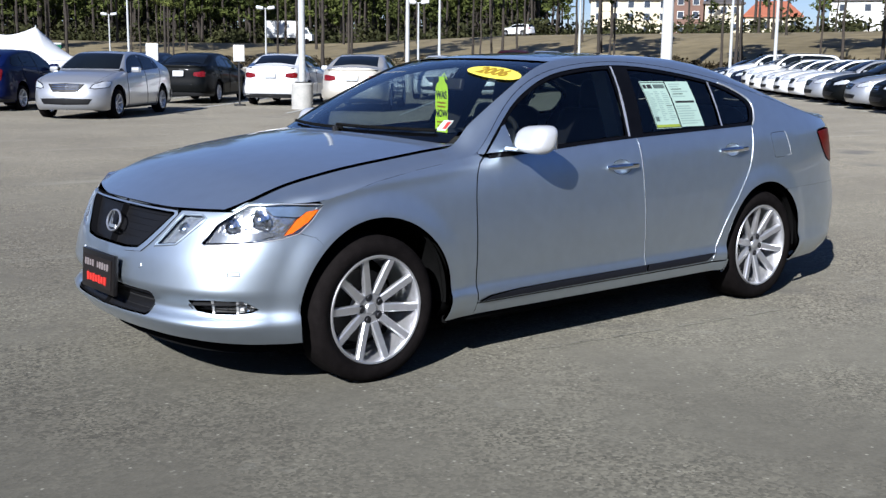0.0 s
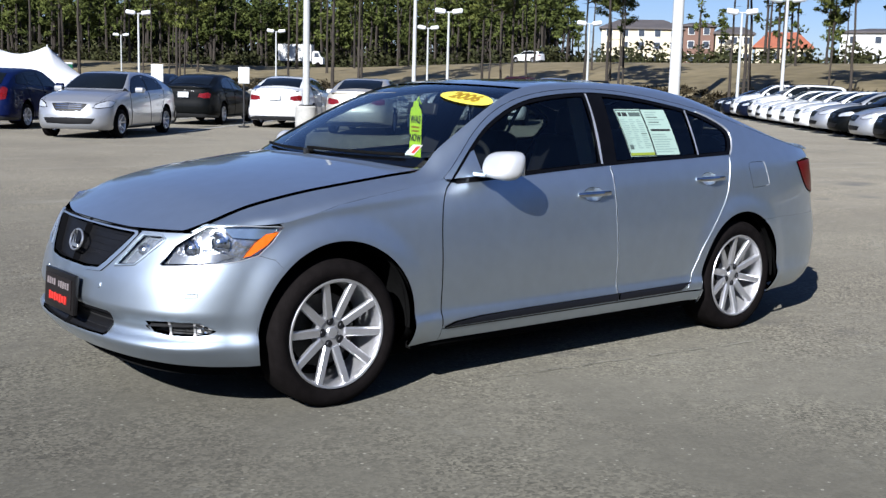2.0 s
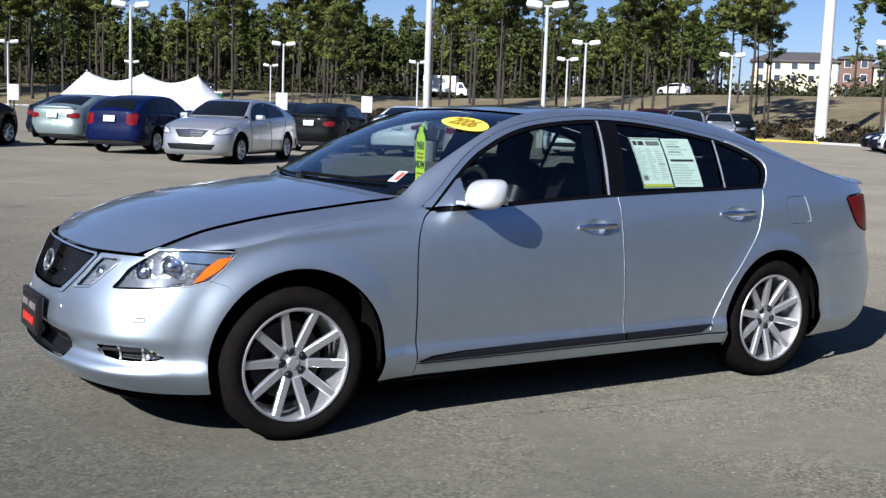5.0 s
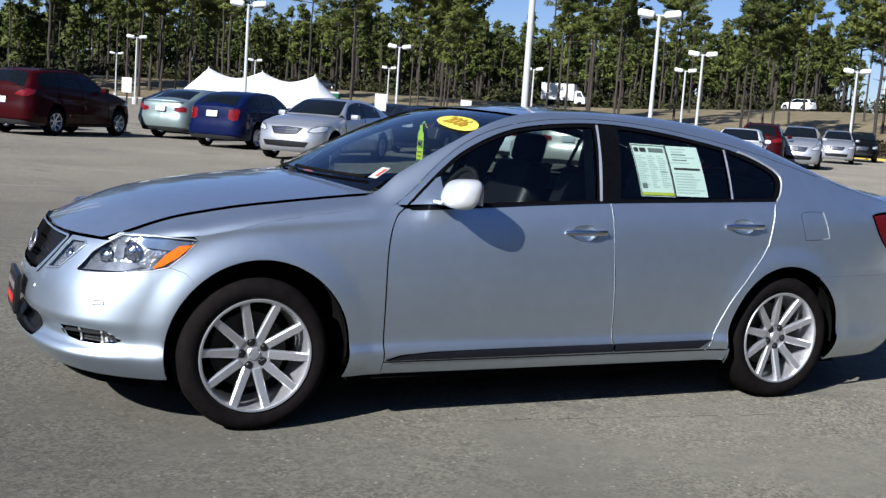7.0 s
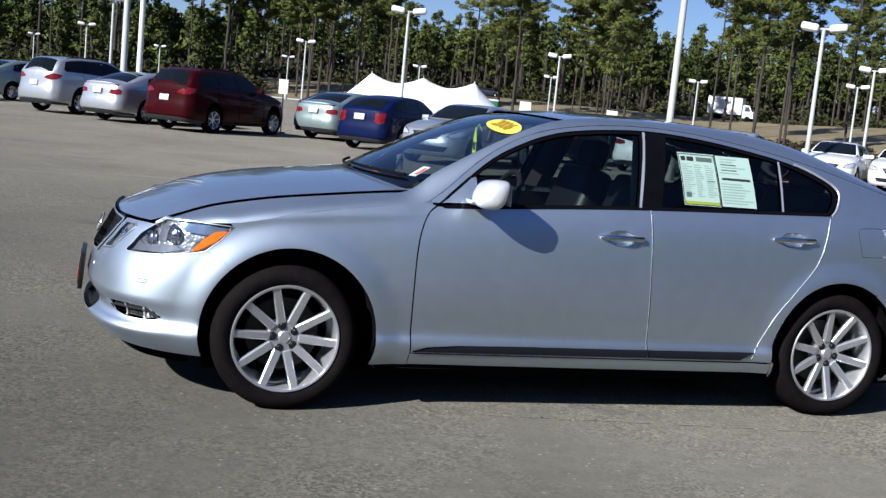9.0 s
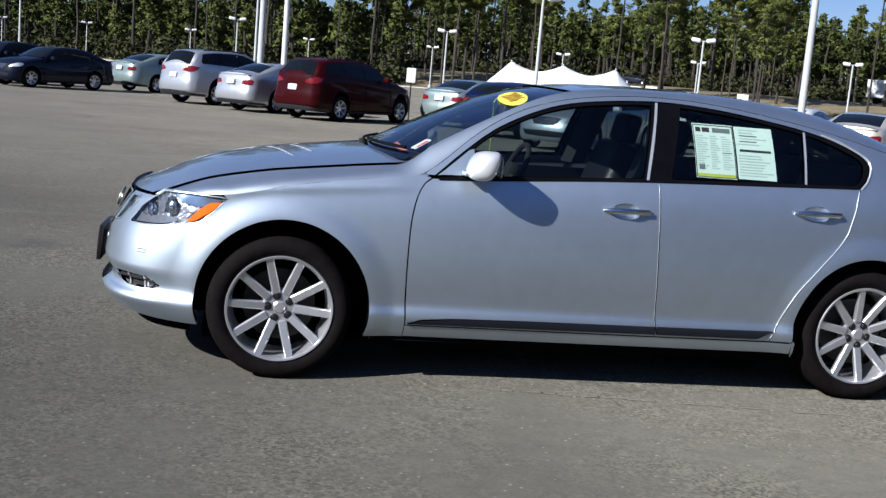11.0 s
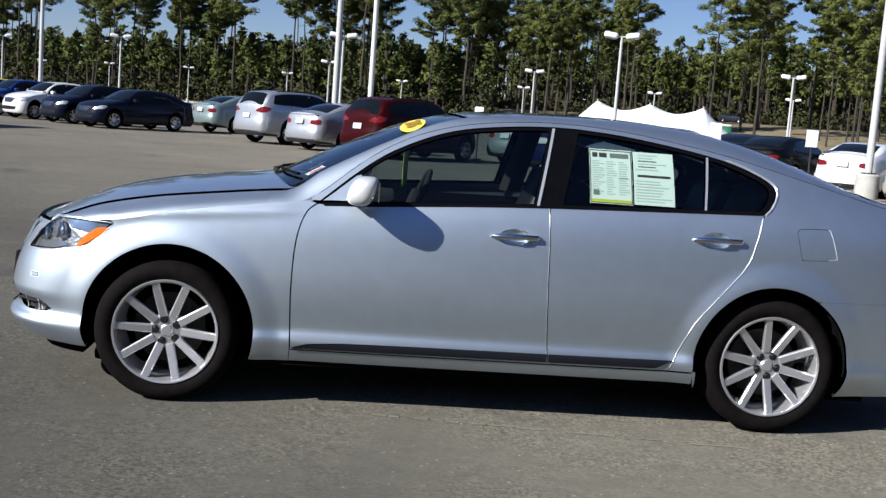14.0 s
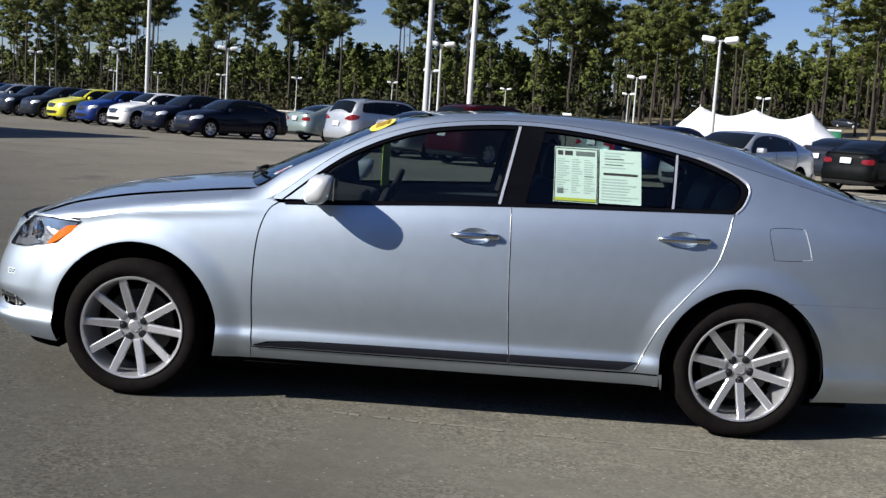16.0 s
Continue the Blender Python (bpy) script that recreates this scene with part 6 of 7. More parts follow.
    kit["wheel"] = wheel_meshes({"suv": 0.365, "pickup": 0.385}.get(kind, 0.325 if "sedan" in kind else 0.31), 0.235 if kind in ("suv", "pickup") else 0.215, 0.11, 7, False)
    kit["scale"] = s
    kit["r"] = {"suv": 0.365, "pickup": 0.385}.get(kind, 0.325 if "sedan" in kind else 0.31)
    KITS[kind] = kit
    return kit


NUMBER_PLATE = mat("pale_number_plate", (0.50, 0.52, 0.53), 0.5, vary=0.2, scale=12)
SURROUND = mat("parked_window_surround", (0.006, 0.006, 0.007), 0.35, vary=0.3, scale=8, spec=0.15)
BLACK_GLASS = mat("parked_car_glass", (0.006, 0.008, 0.010), 0.04, vary=0.3, scale=1.2, spec=0.22)
LAMP_GLASS = mat("parked_lamp_glass", (0.62, 0.64, 0.67), 0.15, 0.4, vary=0.25, scale=14, coat=1.0)
PAINTS = {
    "white": (paint("white_car_paint", (0.74, 0.74, 0.73)), "white"),
    "black": (paint("black_car_paint", (0.003, 0.0035, 0.0035), 0.0, 0.5, 0.2, 0.05), "black"),
    "silver": (paint("silver_car_paint", (0.50, 0.51, 0.53), 0.65), "silver"),
    "champagne": (paint("champagne_car_paint", (0.56, 0.52, 0.44), 0.45), "pale champagne"),
    "teal": (paint("grey_green_car_paint", (0.24, 0.30, 0.29), 0.5), "grey-green"),
    "slate": (paint("slate_car_paint", (0.012, 0.015, 0.024), 0.0, 0.5, 0.4, 0.05), "dark slate blue"),
    "navy": (paint("navy_car_paint", (0.005, 0.007, 0.018), 0.0, 0.5, 0.4, 0.05), "very dark blue"),
    "blue": (paint("blue_car_paint", (0.002, 0.006, 0.042), 0.0, 0.5, 0.35, 0.08), "deep blue"),
    "brightblue": (paint("bright_blue_car_paint", (0.006, 0.024, 0.14), 0.0, 0.4, 0.6, 0.2), "bright blue"),
    "yellow": (paint("yellow_car_paint", (0.60, 0.56, 0.03)), "bright yellow"),
    "red": (paint("red_car_paint", (0.028, 0.001, 0.002), 0.0, 0.5, 0.25, 0.05), "dark red"),
}
WORDS = {"sedan": ("sedan", "four-door sedan"), "suv": ("suv", "sport utility vehicle"), "hatch": ("hatchback", "five-door hatchback"), "compact": ("hatchback", "small hatchback"), "small_sedan": ("sedan", "compact sedan"), "pickup": ("pickup_truck", "pickup truck with a canopy")}


def parked(kind, colour, x, y, heading, note, group=""):
    """A parked car; heading: the way its nose points, as a vector."""
    kit = car_kit(kind)
    m, word = PAINTS[colour]
    a = math.degrees(math.atan2(-heading.y, -heading.x))
    car = thing(WORDS[kind][0], f"{word} {WORDS[kind][1]} {note}", "car", pose(x, y, 0, 0, 0, a), group)
    for name, me in kit["paint"]:
        part(name, me, car, "", m)
    for name, me in kit["other"]:
        part(name, me, car)
    s = kit["scale"]
    for cx in (ARCH_F[0], ARCH_R[0]):
        for sg in (-1, 1):
            put_wheel(car, kit["wheel"], cx * s[0], sg * 0.775 * s[1], kit["r"], 10, sg, False)
    return car


def slot(pr, ax):
    """A place by its distance along the two directions of the lot."""
    v = PR * pr + AX * ax
    return v.x, v.y


ROW = "cars parked in the far row"
near_row = [("sedan", "silver", (6.40, 20.55), -1, "facing the drive lane"),
            ("hatch", "blue", (5.7, 24.8), 1, "seen from behind beside a silver sedan"),
            ("sedan", "teal", slot(-16.7, 24.5), 1, "seen from behind next to a blue hatchback"),
            ("suv", "red", slot(-18.4, 19.8), 1, "seen from behind with red tail lamps"),
            ("sedan", "silver", slot(-21.25, 20.3), 1, "beside a red utility vehicle"),
            ("suv", "silver", slot(-24.5, 20.8), 1, "with dark windows, seen from behind"),
            ("sedan", "teal", slot(-31.6, 24.4), 1, "with a pale sunlit boot lid"),
            ("sedan", "red", slot(-29.5, 27.0), 1, "half hidden behind other cars"),
            ("sedan", "navy", slot(-19.2, 28.0), 1, "half hidden behind other cars"),
            ("sedan", "black", slot(-10.2, 27.6), 1, "seen from behind beside a silver sedan"),
            ("sedan", "white", slot(-7.4, 27.2), 1, "seen from behind by a lamp post"),
            ("sedan", "champagne", slot(-4.6, 24.5), 1, "seen from behind with red tail lamps")]
for kind, colour, (x, y), way, note in near_row:
    parked(kind, colour, x, y, AX * way, note, ROW)
for i, (kind, colour) in enumerate((("small_sedan", "navy"), ("compact", "navy"), ("compact", "white"), ("compact", "brightblue"), ("compact", "yellow"), ("compact", "slate"), ("compact", "slate"), ("compact", "silver"), ("compact", "brightblue"))):
    parked(kind, colour, *slot(-31.2 - 2.82 * i, 18.6), -AX, "with its nose to the drive lane", "cars in the angled row")
for i, (kind, colour) in enumerate((("sedan", "black"), ("sedan", "silver"), ("sedan", "black"), ("sedan", "silver"), ("sedan", "white"), ("sedan", "white"), ("sedan", "white"), ("sedan", "white"), ("suv", "white"), ("sedan", "navy"), ("suv", "white"), ("sedan", "navy"), ("sedan", "black"))):
    parked(kind, colour, *slot(11.7, 25.6 + 2.65 * i), -PR, "in a long row", "cars in the long row")
for kind, colour, x, y, way, note in (("sedan", "white", 20.9, 25.6, -1, "facing out between other cars"), ("sedan", "white", 23.2, 25.2, -1, "facing out between other cars"), ("suv", "silver", 31.0, 30.6, -1, "facing the drive lane"),
                                      ("suv", "red", 28.3, 29.8, 1, "behind other cars"), ("suv", "silver", 42.0, 39.5, -1, "facing the lane near a lamp post"), ("pickup", "black", 50.0, 45.5, -1, "facing the lane by the kerb"),
                                      ("sedan", "slate", 32.4, 33.4, -1, "among far cars"), ("sedan", "slate", slot(-13.2, 31.5)[0], slot(-13.2, 31.5)[1], 1, "behind a blue hatchback")):
    parked(kind, colour, x, y, AX * way, note)

# painted bay lines
lines = Solid()
for pr, a0 in [(-3.2 - 2.85 * i, 21.0) for i in range(11)] + [(-3.2 - 2.85 * i, 25.8) for i in range(11)]:
    c = PR * pr + AX * (a0 + 2.3)
    lines.box((4.8, 0.10, 0.004), pose(c.x, c.y, 0.004, 0, 0, math.degrees(math.atan2(AX.y, AX.x))))
for i in range(14):
    c = PR * 11.9 + AX * (24.3 + 2.65 * i)
    lines.box((4.8, 0.10, 0.004), pose(c.x, c.y, 0.004, 0, 0, math.degrees(math.atan2(PR.y, PR.x))))
tagged(new("bay_lines", lines.mesh("bay_lines", LINE)), "worn white painted parking bay lines", "road marking", kind="structure")


rnd = random.Random(3)
faded = Solid()
for i in range(26):
    x = -0.42 + 0.066 * i
    if rnd.random() < 0.8:
        faded.box((0.05 + 0.03 * rnd.random(), 0.014 + 0.016 * rnd.random(), 0.001), pose(x, -0.915 - 0.135 * (x + 0.42) + rnd.uniform(-0.006, 0.006), 0.0022, 0, 0, -8 + rnd.uniform(-4, 4)))
tagged(new("faded_line", faded.mesh("faded_line", mat("faded_line_paint", (0.175, 0.165, 0.13), 0.85, vary=0.25, scale=12))), "faint worn yellowish line on the asphalt", "road marking", kind="structure")


# ---- lamp posts, poles and signs ----
def lamp_post_meshes():
    pole = Solid().tube([(0, 0, 0), (0, 0, 5.55)], [0.095, 0.065], 12).mesh("pole", POLE)
    arm = Solid().tube([(-0.42, 0, 5.62), (0.42, 0, 5.62)], 0.04, 8).tube([(0, 0, 5.5), (0, 0, 5.66)], 0.06, 8).mesh("arm", POLE)
    head = Solid().box((0.66, 0.44, 0.29), pose(0, 0, 0.02, 0, 0, 0), 0.12, 4).mesh("lamp_head", mat("pale_lamp_housing", (0.74, 0.75, 0.74), 0.4, vary=0.06, scale=3))
    lens = Solid().box((0.46, 0.26, 0.05), None, 0.01).mesh("lens", mat("lamp_lens", (0.55, 0.56, 0.55), 0.2, vary=0.1))
    base = Solid().lathe([(0, 0), (0.24, 0), (0.24, 0.55), (0.21, 0.62), (0, 0.62)], 20).mesh("footing", CONCRETE)
    return pole, arm, head, lens, base


pole_me, arm_me, head_me, lens_me, base_me = lamp_post_meshes()
post = thing("lamp_post", "pale steel lamp post with two rounded lamp heads", "lamp post", group="lot lamp posts")
part("pole", pole_me, post)
part("arm", arm_me, post)
part("footing", base_me, post, "round concrete footing")
for sg in (-1, 1):
    h = part("lamp_head", head_me, post, "pale rounded lamp head")
    h.matrix_local = pose(sg * 0.52, 0, 5.66, 0, -8 * sg, 0)
    l = part("lens", lens_me, h)
    l.matrix_local = pose(0, 0, -0.12)
spots = [(14, 91.5), (28.8, 69.5), (39.0, 47.8), (23.5, 31.0), (48.7, 84.5), (51, 65), (52, 48.5), (46, 113), (33.8, 125.5), (20.5, 143.5), (4.5, 159), (-12.7, 164), (-29.3, 176), (-45, 190),
         (-62, 210), (-73, 217), (-96, 243), (-20.8, 87), (-4.5, 107), (-2.2, 63), (-35.6, 104), (-53.8, 129), (47.5, 32.8), (41.3, 25.8)]
post.matrix_world = pose(11.3, 46.5, 0, 0, 0, -14)
for x, y in spots:
    copy_thing(post, pose(x, y, 0, 0, 0, -math.degrees(math.atan2(x + 2, y + 5))))


def tall_pole(x, y, radius, height, label, footing=0.0, material=POLE, raise_z=0.0):
    t = thing("tall_pole", label, "pole", pose(x, y, raise_z))
    part("shaft", Solid().tube([(0, 0, 0), (0, 0, height)], [radius, radius * 0.8], 16).mesh("shaft", material), t)
    if footing:
        part("footing", Solid().lathe([(0, 0), (footing, 0), (footing, 0.66), (footing - 0.03, 0.70), (0, 0.70)], 28).mesh("footing", CONCRETE), t, "round concrete footing")
    part("base_plate", Solid().box((radius * 3, radius * 3, 0.03), pose(0, 0, 0.715 if footing else 0.015), 0.004).mesh("base_plate", STEEL), t)
    return t


tall_pole(12.0, 20.8, 0.095, 9.0, "tall grey steel pole on a round concrete footing", 0.29)
tall_pole(-0.3, 73.0, 0.20, 14.0, "tall thick white pole among the cars", 0.0, WHITE)
tall_pole(-1.75, 36.0, 0.12, 9.0, "tall grey steel pole on a round concrete footing", 0.29)
tall_pole(-17.0, 51.6, 0.11, 9.0, "tall grey steel pole on a round concrete footing", 0.29)
tall_pole(59.0, 46.6, 0.42, 16.0, "very tall thick white sign pole beyond the kerb", 0.0, WHITE, 0.02)


def board_sign(x, y, z=1.47):
    s = thing("board_sign", "blank white board on a thin dark post", "sign", pose(x, y, 0, 0, 0, -28), "lot signs")
    part("post", Solid().tube([(0, 0, 0), (0, 0, z + 0.1)], 0.025, 8).lathe([(0, 0), (0.16, 0), (0.16, 0.04), (0, 0.05)], 14).mesh("post", BLACK), s, "dark metal post")
    part("board", Solid().box((0.31, 0.02, 0.46), pose(0, -0.035, z), 0.006).mesh("board", WHITE), s, "white sign board")
    for k in range(4):
        part("print_bar", Solid().box((0.20 - 0.03 * (k % 2), 0.004, 0.03), pose(0, -0.047, z + 0.12 - 0.07 * k)).mesh("print_bar", mat("faded_print", (0.62, 0.62, 0.6), 0.7, vary=0.1)), s)


for x, y in ((3.08, 29.7), (8.7, 22.9), (11.5, 23.3)):
    board_sign(x, y)


# ---- tent ----
def tent():
    t = thing("event_tent", "white peaked event tent standing on the lot", "tent", pose(20.72, 76.5, 0, 0, 0, -13))
    nx, ny = 70, 21
    v = []
    for j in range(ny):
        q = j / (ny - 1) * 2 - 1
        for i in range(nx):
            s = -6.6 + 13.6 * i / (nx - 1)
            near = min(abs(s - p) for p in (-3.95, 0.0, 3.95))
            ridge = 1.72 + 0.62 * (1 - min(near / 1.98, 1)) ** 1.7
            end = step(np.array((s + 6.6) / 2.65)) * step(np.array((7.0 - s) / 3.05))
            if s < -3.95:
                end = ((s + 6.6) / 2.65) ** 1.15
                ridge = 2.34
            if s > 3.95:
                end = ((7.0 - s) / 3.05) ** 1.35
                ridge = 2.34
            v.append((s, q * 4.5, 0.92 + ridge * float(end) * (1 - abs(q)) ** 1.25))
    f = [(j * nx + i, j * nx + i + 1, (j + 1) * nx + i + 1, (j + 1) * nx + i) for j in range(ny - 1) for i in range(nx - 1)]
    part("canopy", mesh_of("canopy", v, f, CANVAS, angle=60), t, "white stretched canvas")
    part("side_wall", Solid().box((13.4, 0.03, 0.92), pose(0.2, -4.45, 0.46)).mesh("side_wall", CANVAS), t, "white canvas side wall")
    for s in (-3.95, 0, 3.95):
        part("mast", Solid().tube([(s, 0, 0), (s, 0, 3.35)], 0.05, 8).mesh("mast", POLE), t)


tent()


# ---- unseen building, added beside the lot to cast a shadow across the lane ----
def showroom():
    corner, along, back = Vector((-18.5, 26.3, 0)), Vector((-0.26, -0.966, 0)), Vector((-0.998, 0.06, 0))
    pts = [corner, corner + back * 22, corner + back * 22 + along * 34, corner + along * 34]
    t = thing("showroom", "plain pale building out of view, added to cast a shadow on the lot", "building")
    part("wall", Solid().prism([(p.x, p.y) for p in pts], 5.1).mesh("wall", CONCRETE), t, "pale rendered wall")
    mid = sum(pts, Vector()) / 4
    part("parapet", Solid().prism([(mid.x + (p.x - mid.x) * 1.004, mid.y + (p.y - mid.y) * 1.004) for p in pts], 0.4, pose(0, 0, 5.1)).mesh("parapet", WHITE), t, "white parapet")


showroom()


# ---- far buildings ----
CREAM = mat("cream_render", (0.62, 0.55, 0.40), 0.85, vary=0.08, scale=0.4)
BROWN = mat("brown_brick_front", (0.17, 0.10, 0.075), 0.85, vary=0.15, scale=0.6)
ROOF_RED = mat("rust_red_roof", (0.33, 0.11, 0.06), 0.8, vary=0.15, scale=0.6)
ROOF_DARK = mat("dark_roof", (0.09, 0.08, 0.08), 0.8, vary=0.2, scale=0.5)
PANE = mat("far_window_pane", (0.05, 0.06, 0.08), 0.1, vary=0.3, scale=0.7)


def far_building(name, label, a, b, depth, base, height, wall, roof, rise, storeys, bays, pale=None):
    """A block whose front runs from a to b, with rows of windows and a hipped roof."""
    (x0, y0), (x1, y1) = a, b
    ln = math.hypot(x1 - x0, y1 - y0)
    t = thing(name, label, "building", pose((x0 + x1) / 2, (y0 + y1) / 2, base, 0, 0, math.degrees(math.atan2(y1 - y0, x1 - x0))))
    part("wall", Solid().box((ln, depth, height), pose(0, depth / 2, height / 2), 0.05, 1).box((ln + 0.1, depth + 0.1, 4), pose(0, depth / 2, -2)).mesh("wall", wall), t)
    o, h = 0.6, ln * 0.28
    vs = [(-ln / 2 - o, -o, height), (ln / 2 + o, -o, height), (ln / 2 + o, depth + o, height), (-ln / 2 - o, depth + o, height), (-h, depth / 2, height + rise), (h, depth / 2, height + rise),
          (-ln / 2 - o, -o, height - 0.35), (ln / 2 + o, -o, height - 0.35), (ln / 2 + o, depth + o, height - 0.35), (-ln / 2 - o, depth + o, height - 0.35)]
    part("roof", Solid().add(vs, [(0, 1, 5, 4), (1, 2, 5), (2, 3, 4, 5), (3, 0, 4), (6, 7, 1, 0), (7, 8, 2, 1), (8, 9, 3, 2), (9, 6, 0, 3), (9, 8, 7, 6)]).mesh("roof", roof, 20), t)
    for k in range(storeys):
        for i in range(bays):
            w = part("window", Solid().box((1.5, 0.12, 1.7), pose(-ln / 2 + ln * (i + 0.5) / bays, -0.05, height * (k + 0.55) / storeys), 0.02).mesh("window", pale or WHITE), t, "pale framed window")
            part("pane", Solid().box((1.25, 0.06, 1.45), pose(-ln / 2 + ln * (i + 0.5) / bays, -0.10, height * (k + 0.55) / storeys)).mesh("pane", PANE), w)


far_building("hotel", "cream rendered three-storey hotel beyond the highway", (186, 172), (198, 158.5), 14, 6.7, 8.2, CREAM, ROOF_DARK, 2.2, 3, 5)
far_building("hotel_wing", "brown brick hotel wing with pale windows", (198.2, 158.2), (202.5, 153), 12, 6.7, 9.0, BROWN, ROOF_DARK, 0.8, 3, 2)
far_building("hotel_annexe", "cream rendered hotel annexe with dark roof", (202.8, 152.8), (208, 146.5), 12, 6.7, 7.4, CREAM, ROOF_DARK, 1.6, 2, 3)
far_building("restaurant", "tan restaurant with a rust-red hipped roof", (208.5, 146), (215.5, 136.5), 12, 6.7, 4.6, CREAM, ROOF_RED, 3.4, 1, 4)
far_building("store", "low white store building beyond the highway", (218, 131), (230, 108), 14, 6.7, 8.0, WHITE, ROOF_DARK, 1.0, 2, 5)


def box_truck(rear, front, base):
    """A white box body behind a short white cab."""
    (x0, y0), (x1, y1) = rear, front
    ln = math.hypot(x1 - x0, y1 - y0)
    t = thing("box_truck", "white box truck with a short cab on the far highway", "truck", pose(x0, y0, base, 0, 0, math.degrees(math.atan2(y1 - y0, x1 - x0))))
    box = ln - 1.95
    part("cargo_box", Solid().box((box, 2.4, 2.75), pose(box / 2, 0, 2.35), 0.05).mesh("cargo_box", WHITE), t, "plain white cargo box")
    for z in (1.02, 3.68):
        part("box_rail", Solid().box((box - 0.1, 2.46, 0.10), pose(box / 2, 0, z), 0.02).mesh("box_rail", POLE), t, "pale metal edge rail")
    part("chassis", Solid().box((ln - 0.6, 0.9, 0.22), pose(ln / 2, 0, 0.82), 0.03).mesh("chassis", BLACK), t)
    part("rear_bumper", Solid().box((0.12, 2.2, 0.14), pose(-0.06, 0, 0.62), 0.02).mesh("rear_bumper", BLACK), t)
    side = [(0, 0.55), (0, 2.55), (0.25, 2.68), (1.05, 2.62), (1.45, 1.75), (1.75, 1.55), (1.80, 0.55)]
    c = part("cab", Solid().prism(side, 2.05, pose(box + 0.12, 1.025, 0, 90)).mesh("cab", WHITE, 25), t, "short white cab")
    part("side_window", Solid().prism([(0.35, 1.65), (0.38, 2.35), (0.98, 2.35), (1.28, 1.68)], 2.09, pose(box + 0.12, 1.045, 0, 90)).mesh("side_window", PANE), c, "dark cab window")
    part("windscreen", Solid().box((0.05, 1.8, 0.85), pose(box + 1.40, 0, 2.18, 0, -25, 0)).mesh("windscreen", PANE), c, "dark windscreen")
    for wx in (1.5, ln - 0.9):
        for sg in (-1, 1):
            part("wheel", Solid().lathe([(0, 0.14), (0.22, 0.14), (0.26, 0.17), (0.39, 0.16), (0.43, 0.10), (0.43, -0.14), (0, -0.14)], 20, pose(wx, sg * 1.0, 0.43, 90 if sg < 0 else -90)).mesh("wheel", RUBBER), t, "black truck wheel")


box_truck((93.1, 158.5), (98.6, 153.3), 3.35)
wc = thing("portable_toilet", "small green portable toilet with a pale door", "toilet", pose(29.9, 86.5, 0, 0, 0, -22))
part("body", Solid().box((1.15, 1.15, 2.1), pose(0, 0, 1.05), 0.05).mesh("body", mat("green_plastic", (0.01, 0.11, 0.05), 0.5, vary=0.15)), wc)
part("roof", Solid().box((1.2, 1.2, 0.16), pose(0, 0, 2.17), 0.06).mesh("roof", WHITE), wc, "pale moulded roof")
part("door", Solid().box((0.72, 0.03, 1.8), pose(0, -0.59, 1.0), 0.01).mesh("door", mat("green_door", (0.02, 0.16, 0.08), 0.5, vary=0.1)), wc)
parked("pickup", "white", 112.0, 118.0, Vector((-0.2, 0.98, 0)), "on the far highway").location.z = float(land_z(np.array(112.0), np.array(118.0))) + 0.06
parked("sedan", "slate", 64.0, 186.0, Vector((0.77, -0.64, 0)), "on the far highway").location.z = float(land_z(np.array(64.0), np.array(186.0))) + 0.06


# ---- trees ----
def leaf_cloud(rnd, centres, per, spread, size, flat=0.6, slim=0.22, axes=None):
    """Needle blades in tufts round each centre; their normals lean outwards from the tuft (and from the tree's axis), as a soft clump shades."""
    n = len(centres) * per
    off = rnd.normal(0, 1, (n, 3))
    off /= np.linalg.norm(off, axis=1)[:, None] / (rnd.uniform(0.15, 1.0, n) ** 0.6)[:, None]
    off *= np.repeat(np.array(spread), per, 0)[:, None] * np.array((1, 1, flat))
    c = np.repeat(np.array(centres), per, 0) + off
    d = rnd.normal(0, 1, (n, 3))
    d[:, 2] *= 0.7
    d /= np.linalg.norm(d, axis=1)[:, None]
    e = np.cross(d, rnd.normal(0, 1, (n, 3)))
    e /= np.linalg.norm(e, axis=1)[:, None] + 1e-9
    away = unit(off) + (0, 0, 0.15)
    if axes is not None:
        away = away + unit(c - np.repeat(np.array(axes), per, 0)) * 0.6
    away = unit(away)
    g = np.cross(d, e)
    e = e * np.where(np.einsum('ij,ij->i', g, away) < 0, -1, 1)[:, None]
    g = np.cross(d, e)
    L = size * rnd.uniform(0.6, 1.3, n)[:, None]
    w = L * slim
    v = np.stack([c - d * L * 0.5, c - e * w, c + d * L * 0.6, c + e * w], 1).reshape(-1, 3)
    normals = np.repeat(unit(away * 0.75 + g * 0.45), 4, 0)
    return v, np.arange(4 * n).reshape(-1, 4), normals


